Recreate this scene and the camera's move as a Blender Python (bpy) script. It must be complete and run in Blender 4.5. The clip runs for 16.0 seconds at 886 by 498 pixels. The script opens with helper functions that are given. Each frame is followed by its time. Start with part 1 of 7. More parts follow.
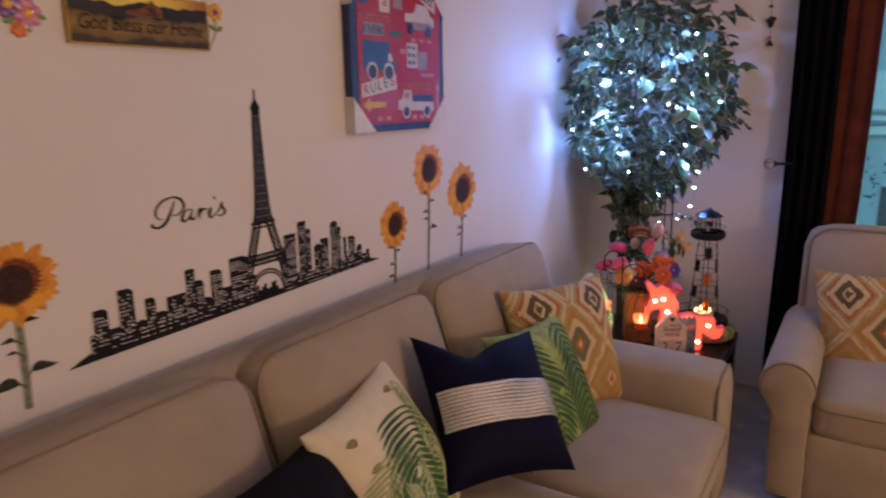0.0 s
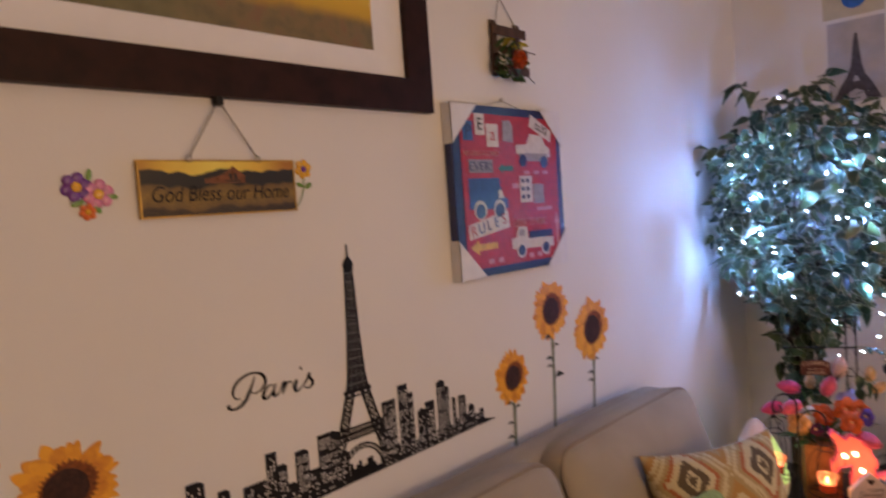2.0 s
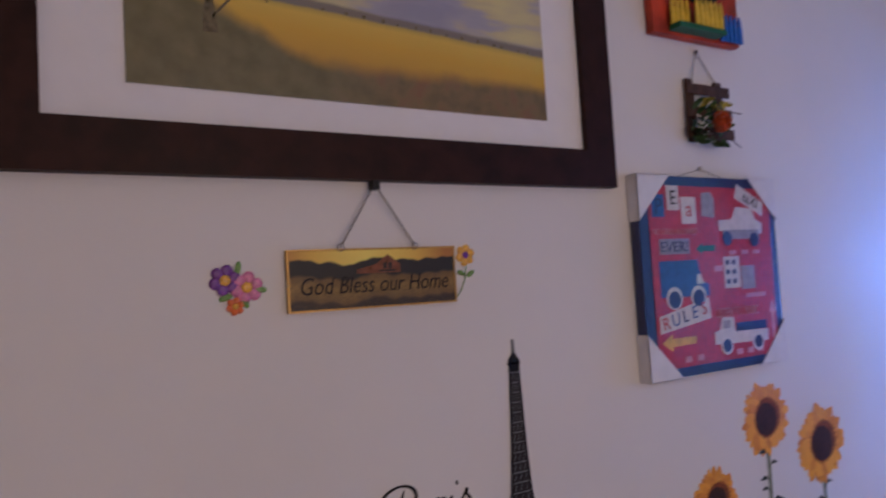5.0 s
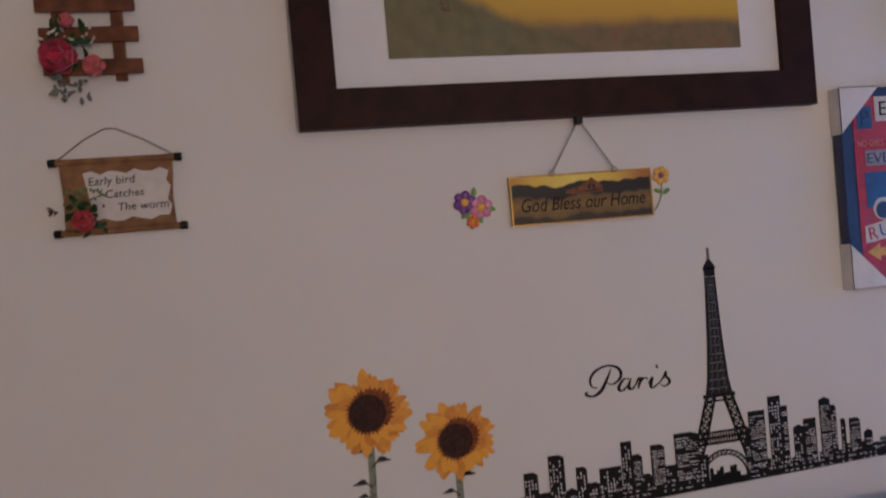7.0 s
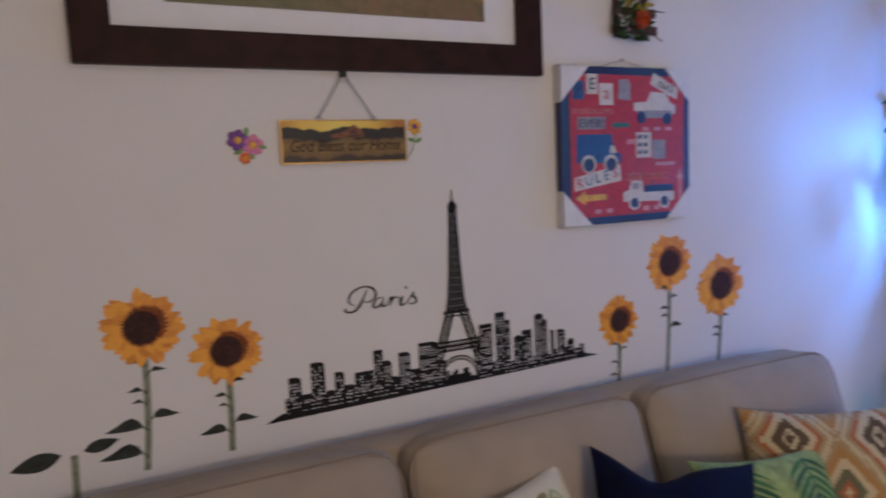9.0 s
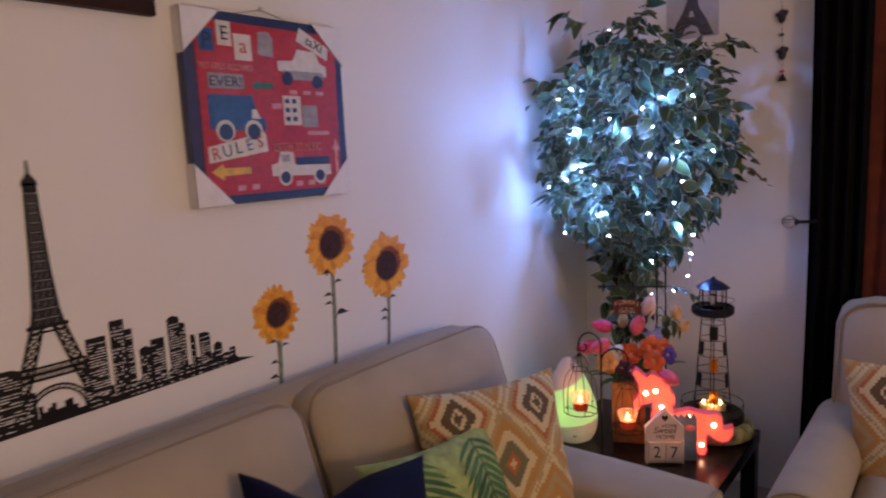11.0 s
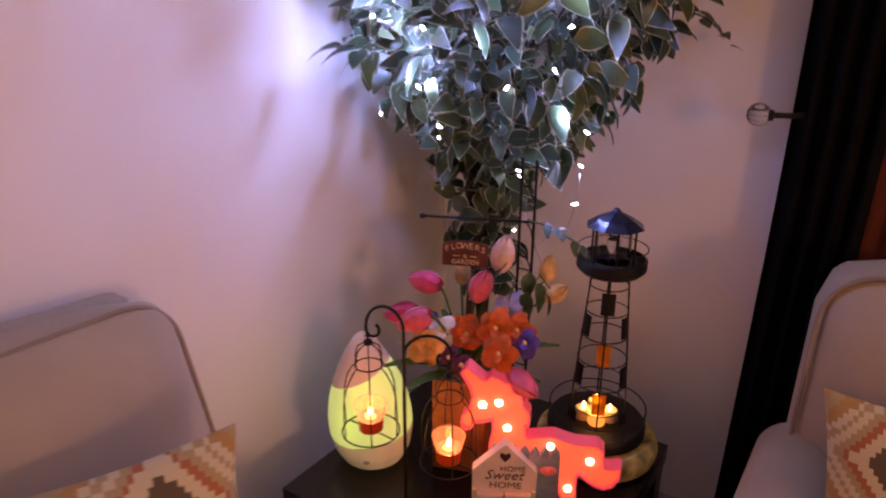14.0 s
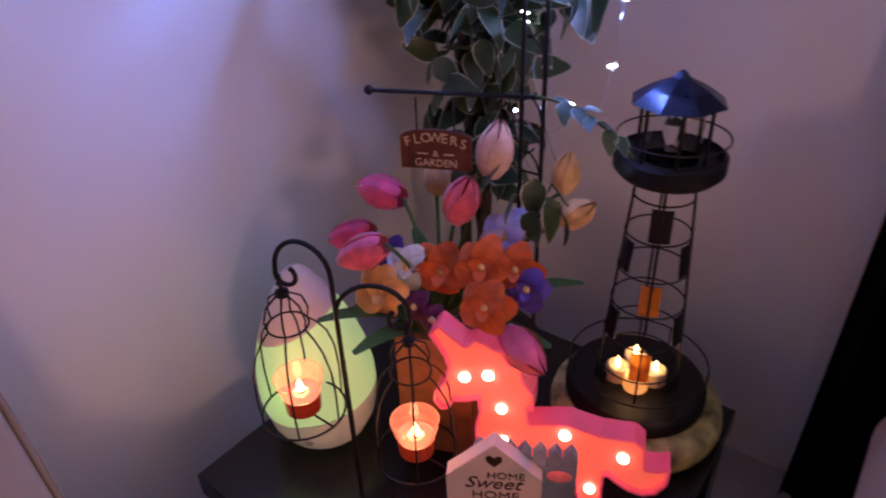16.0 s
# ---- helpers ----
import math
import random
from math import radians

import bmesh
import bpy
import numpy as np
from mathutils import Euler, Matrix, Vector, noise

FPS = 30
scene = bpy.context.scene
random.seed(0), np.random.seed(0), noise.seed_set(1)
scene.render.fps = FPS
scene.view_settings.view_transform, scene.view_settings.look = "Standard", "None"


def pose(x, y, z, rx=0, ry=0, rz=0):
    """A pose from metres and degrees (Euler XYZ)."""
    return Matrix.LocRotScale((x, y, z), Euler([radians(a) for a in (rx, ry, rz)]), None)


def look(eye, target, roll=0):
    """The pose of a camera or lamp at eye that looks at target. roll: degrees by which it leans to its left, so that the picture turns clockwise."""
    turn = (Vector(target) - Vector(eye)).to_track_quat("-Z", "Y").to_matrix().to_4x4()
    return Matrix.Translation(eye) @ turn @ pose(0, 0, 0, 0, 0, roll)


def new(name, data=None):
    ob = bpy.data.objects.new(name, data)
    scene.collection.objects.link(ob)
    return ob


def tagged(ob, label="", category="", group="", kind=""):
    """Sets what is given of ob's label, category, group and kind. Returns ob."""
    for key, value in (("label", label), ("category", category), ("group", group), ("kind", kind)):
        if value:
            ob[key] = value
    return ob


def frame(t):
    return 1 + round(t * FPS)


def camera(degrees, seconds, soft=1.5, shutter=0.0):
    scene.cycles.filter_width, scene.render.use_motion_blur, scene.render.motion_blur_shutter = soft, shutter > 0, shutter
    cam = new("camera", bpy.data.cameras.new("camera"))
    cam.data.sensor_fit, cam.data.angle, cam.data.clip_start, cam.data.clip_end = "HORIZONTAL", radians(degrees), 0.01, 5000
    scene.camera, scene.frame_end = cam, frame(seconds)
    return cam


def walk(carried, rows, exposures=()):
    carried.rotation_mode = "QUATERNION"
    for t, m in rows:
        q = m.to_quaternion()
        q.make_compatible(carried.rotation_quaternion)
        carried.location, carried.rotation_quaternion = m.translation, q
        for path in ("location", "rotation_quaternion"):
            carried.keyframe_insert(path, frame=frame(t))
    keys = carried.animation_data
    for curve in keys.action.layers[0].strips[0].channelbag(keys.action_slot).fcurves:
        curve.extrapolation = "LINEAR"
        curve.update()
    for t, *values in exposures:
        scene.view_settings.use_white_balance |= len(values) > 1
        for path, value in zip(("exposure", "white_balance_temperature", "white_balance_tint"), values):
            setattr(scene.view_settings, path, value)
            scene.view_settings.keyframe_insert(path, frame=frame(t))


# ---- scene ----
cam = camera(66.9, 16.0, soft=2.0, shutter=0.5)
PATH = [
    (0, (-0.0110, 0.0976, 1.4177), (-1.0544, 1.7466, 0.9793), -0.89),
    (0.5, (-0.0504, 0.2270, 1.4075), (-0.9846, 1.9340, 0.9455), -0.45),
    (1, (-0.0604, 0.3280, 1.4208), (-1.0250, 2.0440, 1.0673), -1.16),
    (1.2, (-0.0983, 0.3495, 1.4239), (-1.1108, 2.0480, 1.1243), -0.98),
    (1.5, (-0.0618, 0.3387, 1.4382), (-1.2300, 1.9500, 1.2406), -1.42),
    (2, (-0.1005, 0.3392, 1.5048), (-1.4862, 1.7767, 1.3891), -4.11),
    (2.5, (-0.1366, 0.3619, 1.5250), (-1.5778, 1.7477, 1.5756), -3.14),
    (3, (-0.2065, 0.4038, 1.5669), (-1.6880, 1.7323, 1.7671), -3.42),
    (3.2, (-0.2310, 0.4163, 1.5788), (-1.7158, 1.7378, 1.8004), -3.59),
    (5.3, (-0.1998, 0.5085, 1.5451), (-2.0114, 1.3528, 1.6183), -3.48),
    (5.5, (-0.1440, 0.5226, 1.5322), (-2.0212, 1.2058, 1.6287), -3.33),
    (6, (-0.0482, 0.5165, 1.5422), (-1.9933, 0.9771, 1.6094), -4.29),
    (6.5, (-0.0007, 0.4629, 1.5472), (-1.9717, 0.7999, 1.5893), -5.62),
    (7, (0.0554, 0.4063, 1.5111), (-1.9084, 0.7841, 1.4850), -4.97),
    (7.5, (0.1285, 0.3448, 1.4998), (-1.8297, 0.7397, 1.4016), -4.93),
    (8, (0.2009, 0.3537, 1.4917), (-1.7322, 0.8373, 1.3211), -4.01),
    (8.5, (0.2485, 0.4041, 1.4826), (-1.6329, 1.0503, 1.2753), -3.31),
    (9, (0.3036, 0.4627, 1.4774), (-1.4926, 1.3169, 1.2672), -2.68),
    (9.5, (0.3281, 0.5225, 1.4531), (-1.3460, 1.5953, 1.2376), -2.29),
    (10, (0.3021, 0.5901, 1.4427), (-1.2612, 1.8092, 1.1787), -1.41),
    (10.2, (0.2565, 0.5968, 1.4312), (-1.2196, 1.9211, 1.1712), -1.53),
    (12.3, (0.0251, 1.1615, 1.4182), (-1.0178, 2.8289, 1.0546), -2.62),
    (12.5, (-0.0187, 1.2389, 1.4151), (-1.0200, 2.9232, 1.0146), -2.22),
    (13, (-0.0670, 1.4594, 1.3794), (-1.0556, 3.1484, 0.9669), 0.02),
    (13.5, (-0.1118, 1.6633, 1.3569), (-1.0925, 3.2997, 0.7564), -1.64),
    (14, (-0.1227, 1.8752, 1.3350), (-1.1816, 3.4198, 0.6329), 0.36),
    (14.5, (-0.1363, 2.0226, 1.2994), (-1.1460, 3.5498, 0.4943), -1.37),
    (15, (-0.2017, 2.1407, 1.2334), (-1.1944, 3.6249, 0.3324), -1.42),
    (15.5, (-0.2636, 2.2560, 1.2113), (-1.2112, 3.6907, 0.1898), -1.53),
    (16, (-0.2999, 2.3283, 1.1940), (-1.3627, 3.6565, 0.1421), -2.21),
]
# stops, kelvin and tint of the clip's own drifting white balance
LOOKS = [
    (0, 0.47, 6653, 18),
    (0.5, 0.47, 7152, 18),
    (1, 0.51, 7282, 18),
    (1.5, 0.70, 5970, 21),
    (2, 0.51, 7023, 12),
    (2.5, 0.39, 8350, 12),
    (3, 0.32, 6189, 12),
    (5.5, 0.23, 4806, 18),
    (6, 0.27, 4552, 24),
    (6.5, 0.32, 4894, 6),
    (7, 0.31, 5074, 6),
    (7.5, 0.32, 4894, 9),
    (8, 0.36, 4640, 10),
    (8.5, 0.38, 4635, 12),
    (9, 0.45, 4983, 3),
    (9.5, 0.23, 5863, 12),
    (10, 0.36, 5454, 15),
    (12.5, 0.42, 8300, 30),
    (13, 0.04, 13400, 48),
    (13.5, 0.13, 30000, 52),
    (14, 0.44, 9200, 49),
    (14.5, 0.54, 7900, 64),
    (15, 0.06, 10700, 48),
    (15.5, -0.12, 9900, 39),
    (16, 0.13, 6300, 45),
]
walk(cam, [(t, look(eye, target, roll)) for t, eye, target, roll in PATH], LOOKS)

# ---- world and light ----
world = bpy.data.worlds.new("dusk")
scene.world = world
world.use_nodes = True
sky = world.node_tree.nodes.new("ShaderNodeTexSky")
sky.sky_type = "NISHITA"
sky.sun_disc = False
sky.sun_elevation = radians(28)
sky.sun_rotation = radians(150)
world.node_tree.links.new(sky.outputs[0], world.node_tree.nodes["Background"].inputs[0])
world.node_tree.nodes["Background"].inputs[1].default_value = 0.15


def lamp(name, kind, m, power, colour, size=0.1):
    data = bpy.data.lights.new(name, kind)
    data.energy, data.color = power, colour
    if kind == "AREA":
        data.shape, data.size = "DISK", size
    else:
        data.shadow_soft_size = size
    ob = new(name, data)
    ob.matrix_world = m
    return ob


# the room's own lamp, behind the walk
lamp("room_lamp_bulb", "POINT", pose(2.30, 1.25, 1.50), 50, (1.0, 0.66, 0.42), 0.14)
# dusk light that comes in through the net curtain
dusk = lamp("window_daylight", "AREA", pose(0.92, 3.47, 1.55, -90, 0, 0), 2.5, (0.42, 0.58, 1.0))
dusk.data.shape, dusk.data.size, dusk.data.size_y = "RECTANGLE", 1.75, 1.3

# ---- building helpers ----


class Shape:
    """Vertices and faces gathered piece by piece."""

    def __init__(self):
        self.v, self.f = [], []

    def add(self, verts, faces, m=None):
        n = len(self.v)
        self.v += [tuple(m @ Vector(p)) if m else tuple(p) for p in verts]
        self.f += [tuple(n + i for i in f) for f in faces]
        return self

    def box(self, lo, hi, m=None):
        (a, b, c), (d, e, f) = lo, hi
        return self.add([(a, b, c), (d, b, c), (d, e, c), (a, e, c), (a, b, f), (d, b, f), (d, e, f), (a, e, f)],
                        [(0, 3, 2, 1), (4, 5, 6, 7), (0, 1, 5, 4), (1, 2, 6, 5), (2, 3, 7, 6), (3, 0, 4, 7)], m)

    def prism(self, pts, z0, z1, m=None):
        """A flat outline (counter-clockwise), as thick as from z0 to z1."""
        n = len(pts)
        return self.add([(x, y, z0) for x, y in pts] + [(x, y, z1) for x, y in pts],
                        [tuple(range(n))[::-1], tuple(range(n, 2 * n))] + [(i, (i + 1) % n, n + (i + 1) % n, n + i) for i in range(n)], m)

    def lathe(self, prof, n=24, m=None):
        """A profile of (radius, height) turned round the z axis."""
        v, f = [], []
        for r, z in prof:
            v += [(r * math.cos(2 * math.pi * i / n), r * math.sin(2 * math.pi * i / n), z) for i in range(n)]
        for k in range(len(prof) - 1):
            f += [(k * n + i, k * n + (i + 1) % n, (k + 1) * n + (i + 1) % n, (k + 1) * n + i) for i in range(n)]
        if prof[0][0] > 1e-4:
            f.append(tuple(range(n))[::-1])
        if prof[-1][0] > 1e-4:
            f.append(tuple((len(prof) - 1) * n + i for i in range(n)))
        return self.add(v, f, m)

    def tube(self, pts, r, n=6, closed=False, m=None):
        """A round bar along points; r is one radius or one for each point."""
        pts = [Vector(p) for p in pts]
        k = len(pts)
        rs = [float(r)] * k if isinstance(r, (int, float)) else [float(q) for q in r]
        v, f, side = [], [], None
        for i, p in enumerate(pts):
            a = pts[(i - 1) % k] if closed or i else p
            b = pts[(i + 1) % k] if closed or i < k - 1 else p
            t = (b - a).normalized()
            if side is None:
                side = t.orthogonal().normalized()
            side = (side - t * side.dot(t)).normalized()
            up = t.cross(side)
            v += [p + rs[i] * (math.cos(2 * math.pi * j / n) * side + math.sin(2 * math.pi * j / n) * up) for j in range(n)]
        for i in range(k if closed else k - 1):
            q = (i + 1) % k
            f += [(i * n + j, i * n + (j + 1) % n, q * n + (j + 1) % n, q * n + j) for j in range(n)]
        if not closed:
            f += [tuple(range(n))[::-1], tuple((k - 1) * n + j for j in range(n))]
        return self.add(v, f, m)

    def ball(self, c, r, n=12, k=8, m=None):
        """An ellipsoid about c; r is a radius or three."""
        rx, ry, rz = (r, r, r) if isinstance(r, (int, float)) else r
        prof = [(math.sin(math.pi * i / k), -math.cos(math.pi * i / k)) for i in range(k + 1)]
        mm = Matrix.Translation(c) @ Matrix.Diagonal((rx, ry, rz, 1))
        return self.lathe([(max(a, 1e-3), b) for a, b in prof], n, m @ mm if m else mm)

    def loft(self, rings, m=None):
        """Rings of equally many points, skinned one to the next and capped."""
        n = len(rings[0])
        v = [q for r_ in rings for q in r_]
        f = [(k * n + i, k * n + (i + 1) % n, (k + 1) * n + (i + 1) % n, (k + 1) * n + i) for k in range(len(rings) - 1) for i in range(n)]
        return self.add(v, f + [tuple(range(n))[::-1], tuple((len(rings) - 1) * n + i for i in range(n))], m)

    def soft(self, size, r, n=7, bulge=(0, 0, 0), m=None):
        """A box with round edges of radius r whose faces swell."""
        h = [s / 2 for s in size]
        ts = [math.sin(math.pi / 2 * (2 * i / n - 1)) for i in range(n + 1)]
        for axis in range(3):
            for sign in (-1, 1):
                v, f = [], []
                for a in ts:
                    for b in ts:
                        p = [0, 0, 0]
                        p[axis], p[(axis + 1) % 3], p[(axis + 2) % 3] = sign, a, b
                        q = [max(-h[i] + r, min(h[i] - r, p[i] * h[i])) for i in range(3)]
                        d = Vector([p[i] * h[i] - q[i] for i in range(3)])
                        d = d.normalized() * r if d.length > 1e-9 else d
                        s = [q[i] + d[i] for i in range(3)]
                        for i in range(3):
                            o = [s[j] / h[j] for j in range(3) if j != i]
                            s[i] += bulge[i] * (s[i] / h[i]) * max(0, 1 - o[0] ** 2) * max(0, 1 - o[1] ** 2)
                        v.append(s)
                w = n + 1
                for i in range(n):
                    for j in range(n):
                        c = (i * w + j, (i + 1) * w + j, (i + 1) * w + j + 1, i * w + j + 1)
                        f.append(c if sign > 0 else c[::-1])
                self.add(v, f, m)
        return self


def mesh(name, shape, material, smooth=False, weld=False):
    me = bpy.data.meshes.new(name)
    me.from_pydata([tuple(p) for p in shape.v], [], shape.f)
    if weld:
        bm = bmesh.new()
        bm.from_mesh(me)
        bmesh.ops.remove_doubles(bm, verts=bm.verts, dist=1e-4)
        bm.to_mesh(me)
        bm.free()
    me.materials.append(material)
    if smooth:
        me.polygons.foreach_set("use_smooth", [True] * len(me.polygons))
        if smooth != "all":
            me.set_sharp_from_angle(angle=radians(40))
    me.update()
    return me


def part(name, shape, material, parent=None, label="", smooth=False, weld=False, m=None):
    """One mesh object under a thing or a part."""
    ob = new(name, mesh(name, shape, material, smooth, weld))
    if parent:
        ob.parent = parent
    if m:
        ob.matrix_basis = m
    if label:
        ob["label"] = label
    return ob


def thing(name, label, category, m=None, group=""):
    """An empty at the thing's base, that carries its parts."""
    ob = new(name)
    ob.empty_display_size = 0.05
    if m:
        ob.matrix_basis = m
    return tagged(ob, label, category, group)


def solid(name, shape, material, label, category, m=None, smooth=False, weld=False, kind="", group=""):
    """A thing of one piece."""
    return tagged(part(name, shape, material, None, "", smooth, weld, m), label, category, group, kind)


def words(name, text, size, material, parent, m, shear=0.0, extrude=0.0006, align="CENTER", spacing=1.0, width=0.0):
    """Lettering as a mesh; width squeezes or stretches it to that length."""
    cu = bpy.data.curves.new(name, "FONT")
    cu.body, cu.size, cu.shear, cu.extrude, cu.align_x, cu.space_character = text, size, shear, extrude, align, spacing
    cu.resolution_u = 3
    tmp = bpy.data.objects.new(name, cu)
    me = bpy.data.meshes.new_from_object(tmp)
    bpy.data.objects.remove(tmp)
    me.materials.clear()
    me.materials.append(material)
    if width and len(me.vertices):
        xs = [p.co.x for p in me.vertices]
        k = width / (max(xs) - min(xs))
        for p in me.vertices:
            p.co.x *= k
    ob = new(name, me)
    ob.parent = parent
    ob.matrix_basis = m
    return ob


def on_west(y, z, d=0.0, spin=0.0):
    """A frame on the long wall: x along it, y up, z out of it."""
    return pose(-1.25 + d, y, z, 90, 0, 90) @ pose(0, 0, 0, 0, 0, spin)


def on_north(x, z, d=0.0, spin=0.0):
    return pose(x, 3.53 - d, z, 90, 0, 0) @ pose(0, 0, 0, 0, 0, spin)


# ---- materials ----


def nodes_of(name):
    mat = bpy.data.materials.new(name)
    mat.use_nodes = True
    nt = mat.node_tree
    return mat, nt, nt.nodes["Principled BSDF"]


def paint(name, colour, rough=0.5, vary=0.15, scale=30.0, bump=0.05, fine=400.0, metal=0.0, coat=0.0, sheen=0.0, trans=0.0, glow=None, glow_strength=0.0, alpha=1.0, subsurface=0.0, coords="Object", spec=0.3):
    """A base colour with variation at two scales, grain and relief."""
    mat, nt, b = nodes_of(name)
    n, l = nt.nodes, nt.links
    tc = n.new("ShaderNodeTexCoord")
    big, small = n.new("ShaderNodeTexNoise"), n.new("ShaderNodeTexNoise")
    big.inputs["Scale"].default_value, big.inputs["Detail"].default_value = scale, 4
    small.inputs["Scale"].default_value, small.inputs["Detail"].default_value = fine, 2
    l.new(tc.outputs[coords], big.inputs["Vector"])
    l.new(tc.outputs[coords], small.inputs["Vector"])
    ramp = n.new("ShaderNodeValToRGB")
    lo = [max(0, c * (1 - vary)) for c in colour]
    hi = [min(1, c * (1 + vary)) for c in colour]
    ramp.color_ramp.elements[0].color, ramp.color_ramp.elements[1].color = (*lo, 1), (*hi, 1)
    ramp.color_ramp.elements[0].position, ramp.color_ramp.elements[1].position = 0.3, 0.7
    l.new(big.outputs[0], ramp.inputs[0])
    l.new(ramp.outputs[0], b.inputs["Base Color"])
    if bump:
        bp = n.new("ShaderNodeBump")
        bp.inputs["Strength"].default_value, bp.inputs["Distance"].default_value = bump, 0.002
        l.new(small.outputs[0], bp.inputs["Height"])
        l.new(bp.outputs[0], b.inputs["Normal"])
    rr = n.new("ShaderNodeMapRange")
    rr.inputs["To Min"].default_value, rr.inputs["To Max"].default_value = max(0, rough - 0.08), min(1, rough + 0.08)
    l.new(big.outputs[0], rr.inputs["Value"])
    l.new(rr.outputs[0], b.inputs["Roughness"])
    b.inputs["Metallic"].default_value = metal
    b.inputs["Specular IOR Level"].default_value = spec
    b.inputs["Coat Weight"].default_value = coat
    b.inputs["Sheen Weight"].default_value = sheen
    b.inputs["Transmission Weight"].default_value = trans
    b.inputs["Alpha"].default_value = alpha
    if subsurface:
        b.inputs["Subsurface Weight"].default_value = subsurface
        b.inputs["Subsurface Radius"].default_value = (0.02, 0.02, 0.02)
    if glow:
        b.inputs["Emission Color"].default_value = (*glow, 1)
        b.inputs["Emission Strength"].default_value = glow_strength
    return mat


def lit(name, colour, strength):
    """What gives off light."""
    mat, nt, b = nodes_of(name)
    b.inputs["Base Color"].default_value = (*colour, 1)
    b.inputs["Emission Color"].default_value = (*colour, 1)
    b.inputs["Emission Strength"].default_value = strength
    return mat


def clear(name, colour=(1, 1, 1), rough=0.02, ior=1.45):
    mat, nt, b = nodes_of(name)
    b.inputs["Base Color"].default_value = (*colour, 1)
    b.inputs["Roughness"].default_value = rough
    b.inputs["Transmission Weight"].default_value = 1
    b.inputs["IOR"].default_value = ior
    return mat


WALL = paint("wall_paint", (0.74, 0.72, 0.69), 0.6, 0.02, 3.0, 0.12, 160)
CEIL = paint("ceiling_paint", (0.8, 0.8, 0.78), 0.7, 0.02, 3.0, 0.08, 160)
TILE = paint("floor_tile", (0.42, 0.38, 0.34), 0.25, 0.12, 9.0, 0.02, 60)
LINEN = paint("beige_upholstery", (0.375, 0.312, 0.235), 0.9, 0.06, 9.0, 0.45, 700, sheen=0.15, spec=0.15)
PIPING = paint("beige_piping", (0.27, 0.215, 0.16), 0.85, 0.08, 20.0, 0.3, 900)
BLACKWOOD = paint("black_lacquer", (0.008, 0.007, 0.007), 0.24, 0.2, 20.0, 0.01, 200, spec=0.35)
FRAMEWOOD = paint("dark_brown_frame_wood", (0.026, 0.009, 0.0065), 0.5, 0.35, 25.0, 0.05, 120, spec=0.16)
IRON = paint("black_iron", (0.010, 0.010, 0.011), 0.45, 0.3, 40.0, 0.1, 500, metal=0.3)

# ---- room ----
NORTH, WEST, EAST, SOUTH, HIGH = 3.53, -1.25, 3.1, -2.2, 2.75
tagged(part("floor", Shape().box((WEST - 0.15, SOUTH - 0.15, -0.12), (EAST + 0.15, NORTH + 0.15, 0.0)), TILE), "beige stone-look tiled floor", "floor", kind="structure")
tagged(part("ceiling", Shape().box((WEST - 0.15, SOUTH - 0.15, HIGH), (EAST + 0.15, NORTH + 0.15, HIGH + 0.12)), CEIL), "plain white ceiling", "ceiling", kind="structure")
tagged(part("wall_west", Shape().box((WEST - 0.15, SOUTH - 0.15, 0), (WEST, NORTH + 0.15, HIGH)), WALL), "white painted wall with pictures and stickers", "wall", kind="structure")
tagged(part("wall_south", Shape().box((WEST, SOUTH - 0.15, 0), (EAST, SOUTH, HIGH)), WALL), "white painted wall", "wall", kind="structure")
tagged(part("wall_east", Shape().box((EAST, SOUTH - 0.15, 0), (EAST + 0.15, NORTH + 0.15, HIGH)), WALL), "white painted wall", "wall", kind="structure")
WIN0, WIN1, WINTOP = -0.12, 1.9, 2.25
north = Shape().box((WEST, NORTH, 0), (WIN0, NORTH + 0.15, HIGH)).box((WIN1, NORTH, 0), (EAST, NORTH + 0.15, HIGH)).box((WIN0, NORTH, WINTOP), (WIN1, NORTH + 0.15, HIGH))
tagged(part("wall_north", north, WALL), "white painted wall beside a tall window", "wall", kind="structure")

# ---- sofa ----


SOFA_Y0, SOFA_Y1 = 0.10, 2.47


def seam(half_a, half_b, r, z, rad=0.004, n=6):
    """A closed piping line round a rounded rectangle, at height z of its own frame."""
    pts = []
    for sa, sb, a0 in ((1, 1, 0), (-1, 1, 90), (-1, -1, 180), (1, -1, 270)):
        for i in range(n + 1):
            a = radians(a0 + 90 * i / n)
            pts.append((sa * (half_a - r) + r * math.cos(a), sb * (half_b - r) + r * math.sin(a), z))
    return pts


sofa = thing("sofa", "beige fabric three-seat sofa against the wall", "sofa")
part("seat_base", Shape().soft((0.86, SOFA_Y1 - SOFA_Y0 - 0.1, 0.24), 0.03, 5, m=pose(-0.765, (SOFA_Y0 + SOFA_Y1) / 2, 0.17)), LINEN, sofa, smooth="all", weld=True)
part("back_frame", Shape().soft((0.13, SOFA_Y1 - SOFA_Y0 - 0.06, 0.80), 0.05, 5, m=pose(-1.170, (SOFA_Y0 + SOFA_Y1) / 2, 0.47)), LINEN, sofa, smooth="all", weld=True)
BACKS = ((0.30, 0.985), (0.985, 1.675), (1.675, 2.455))
SEATS = ((0.33, 0.965), (0.965, 1.60), (1.60, 2.215))
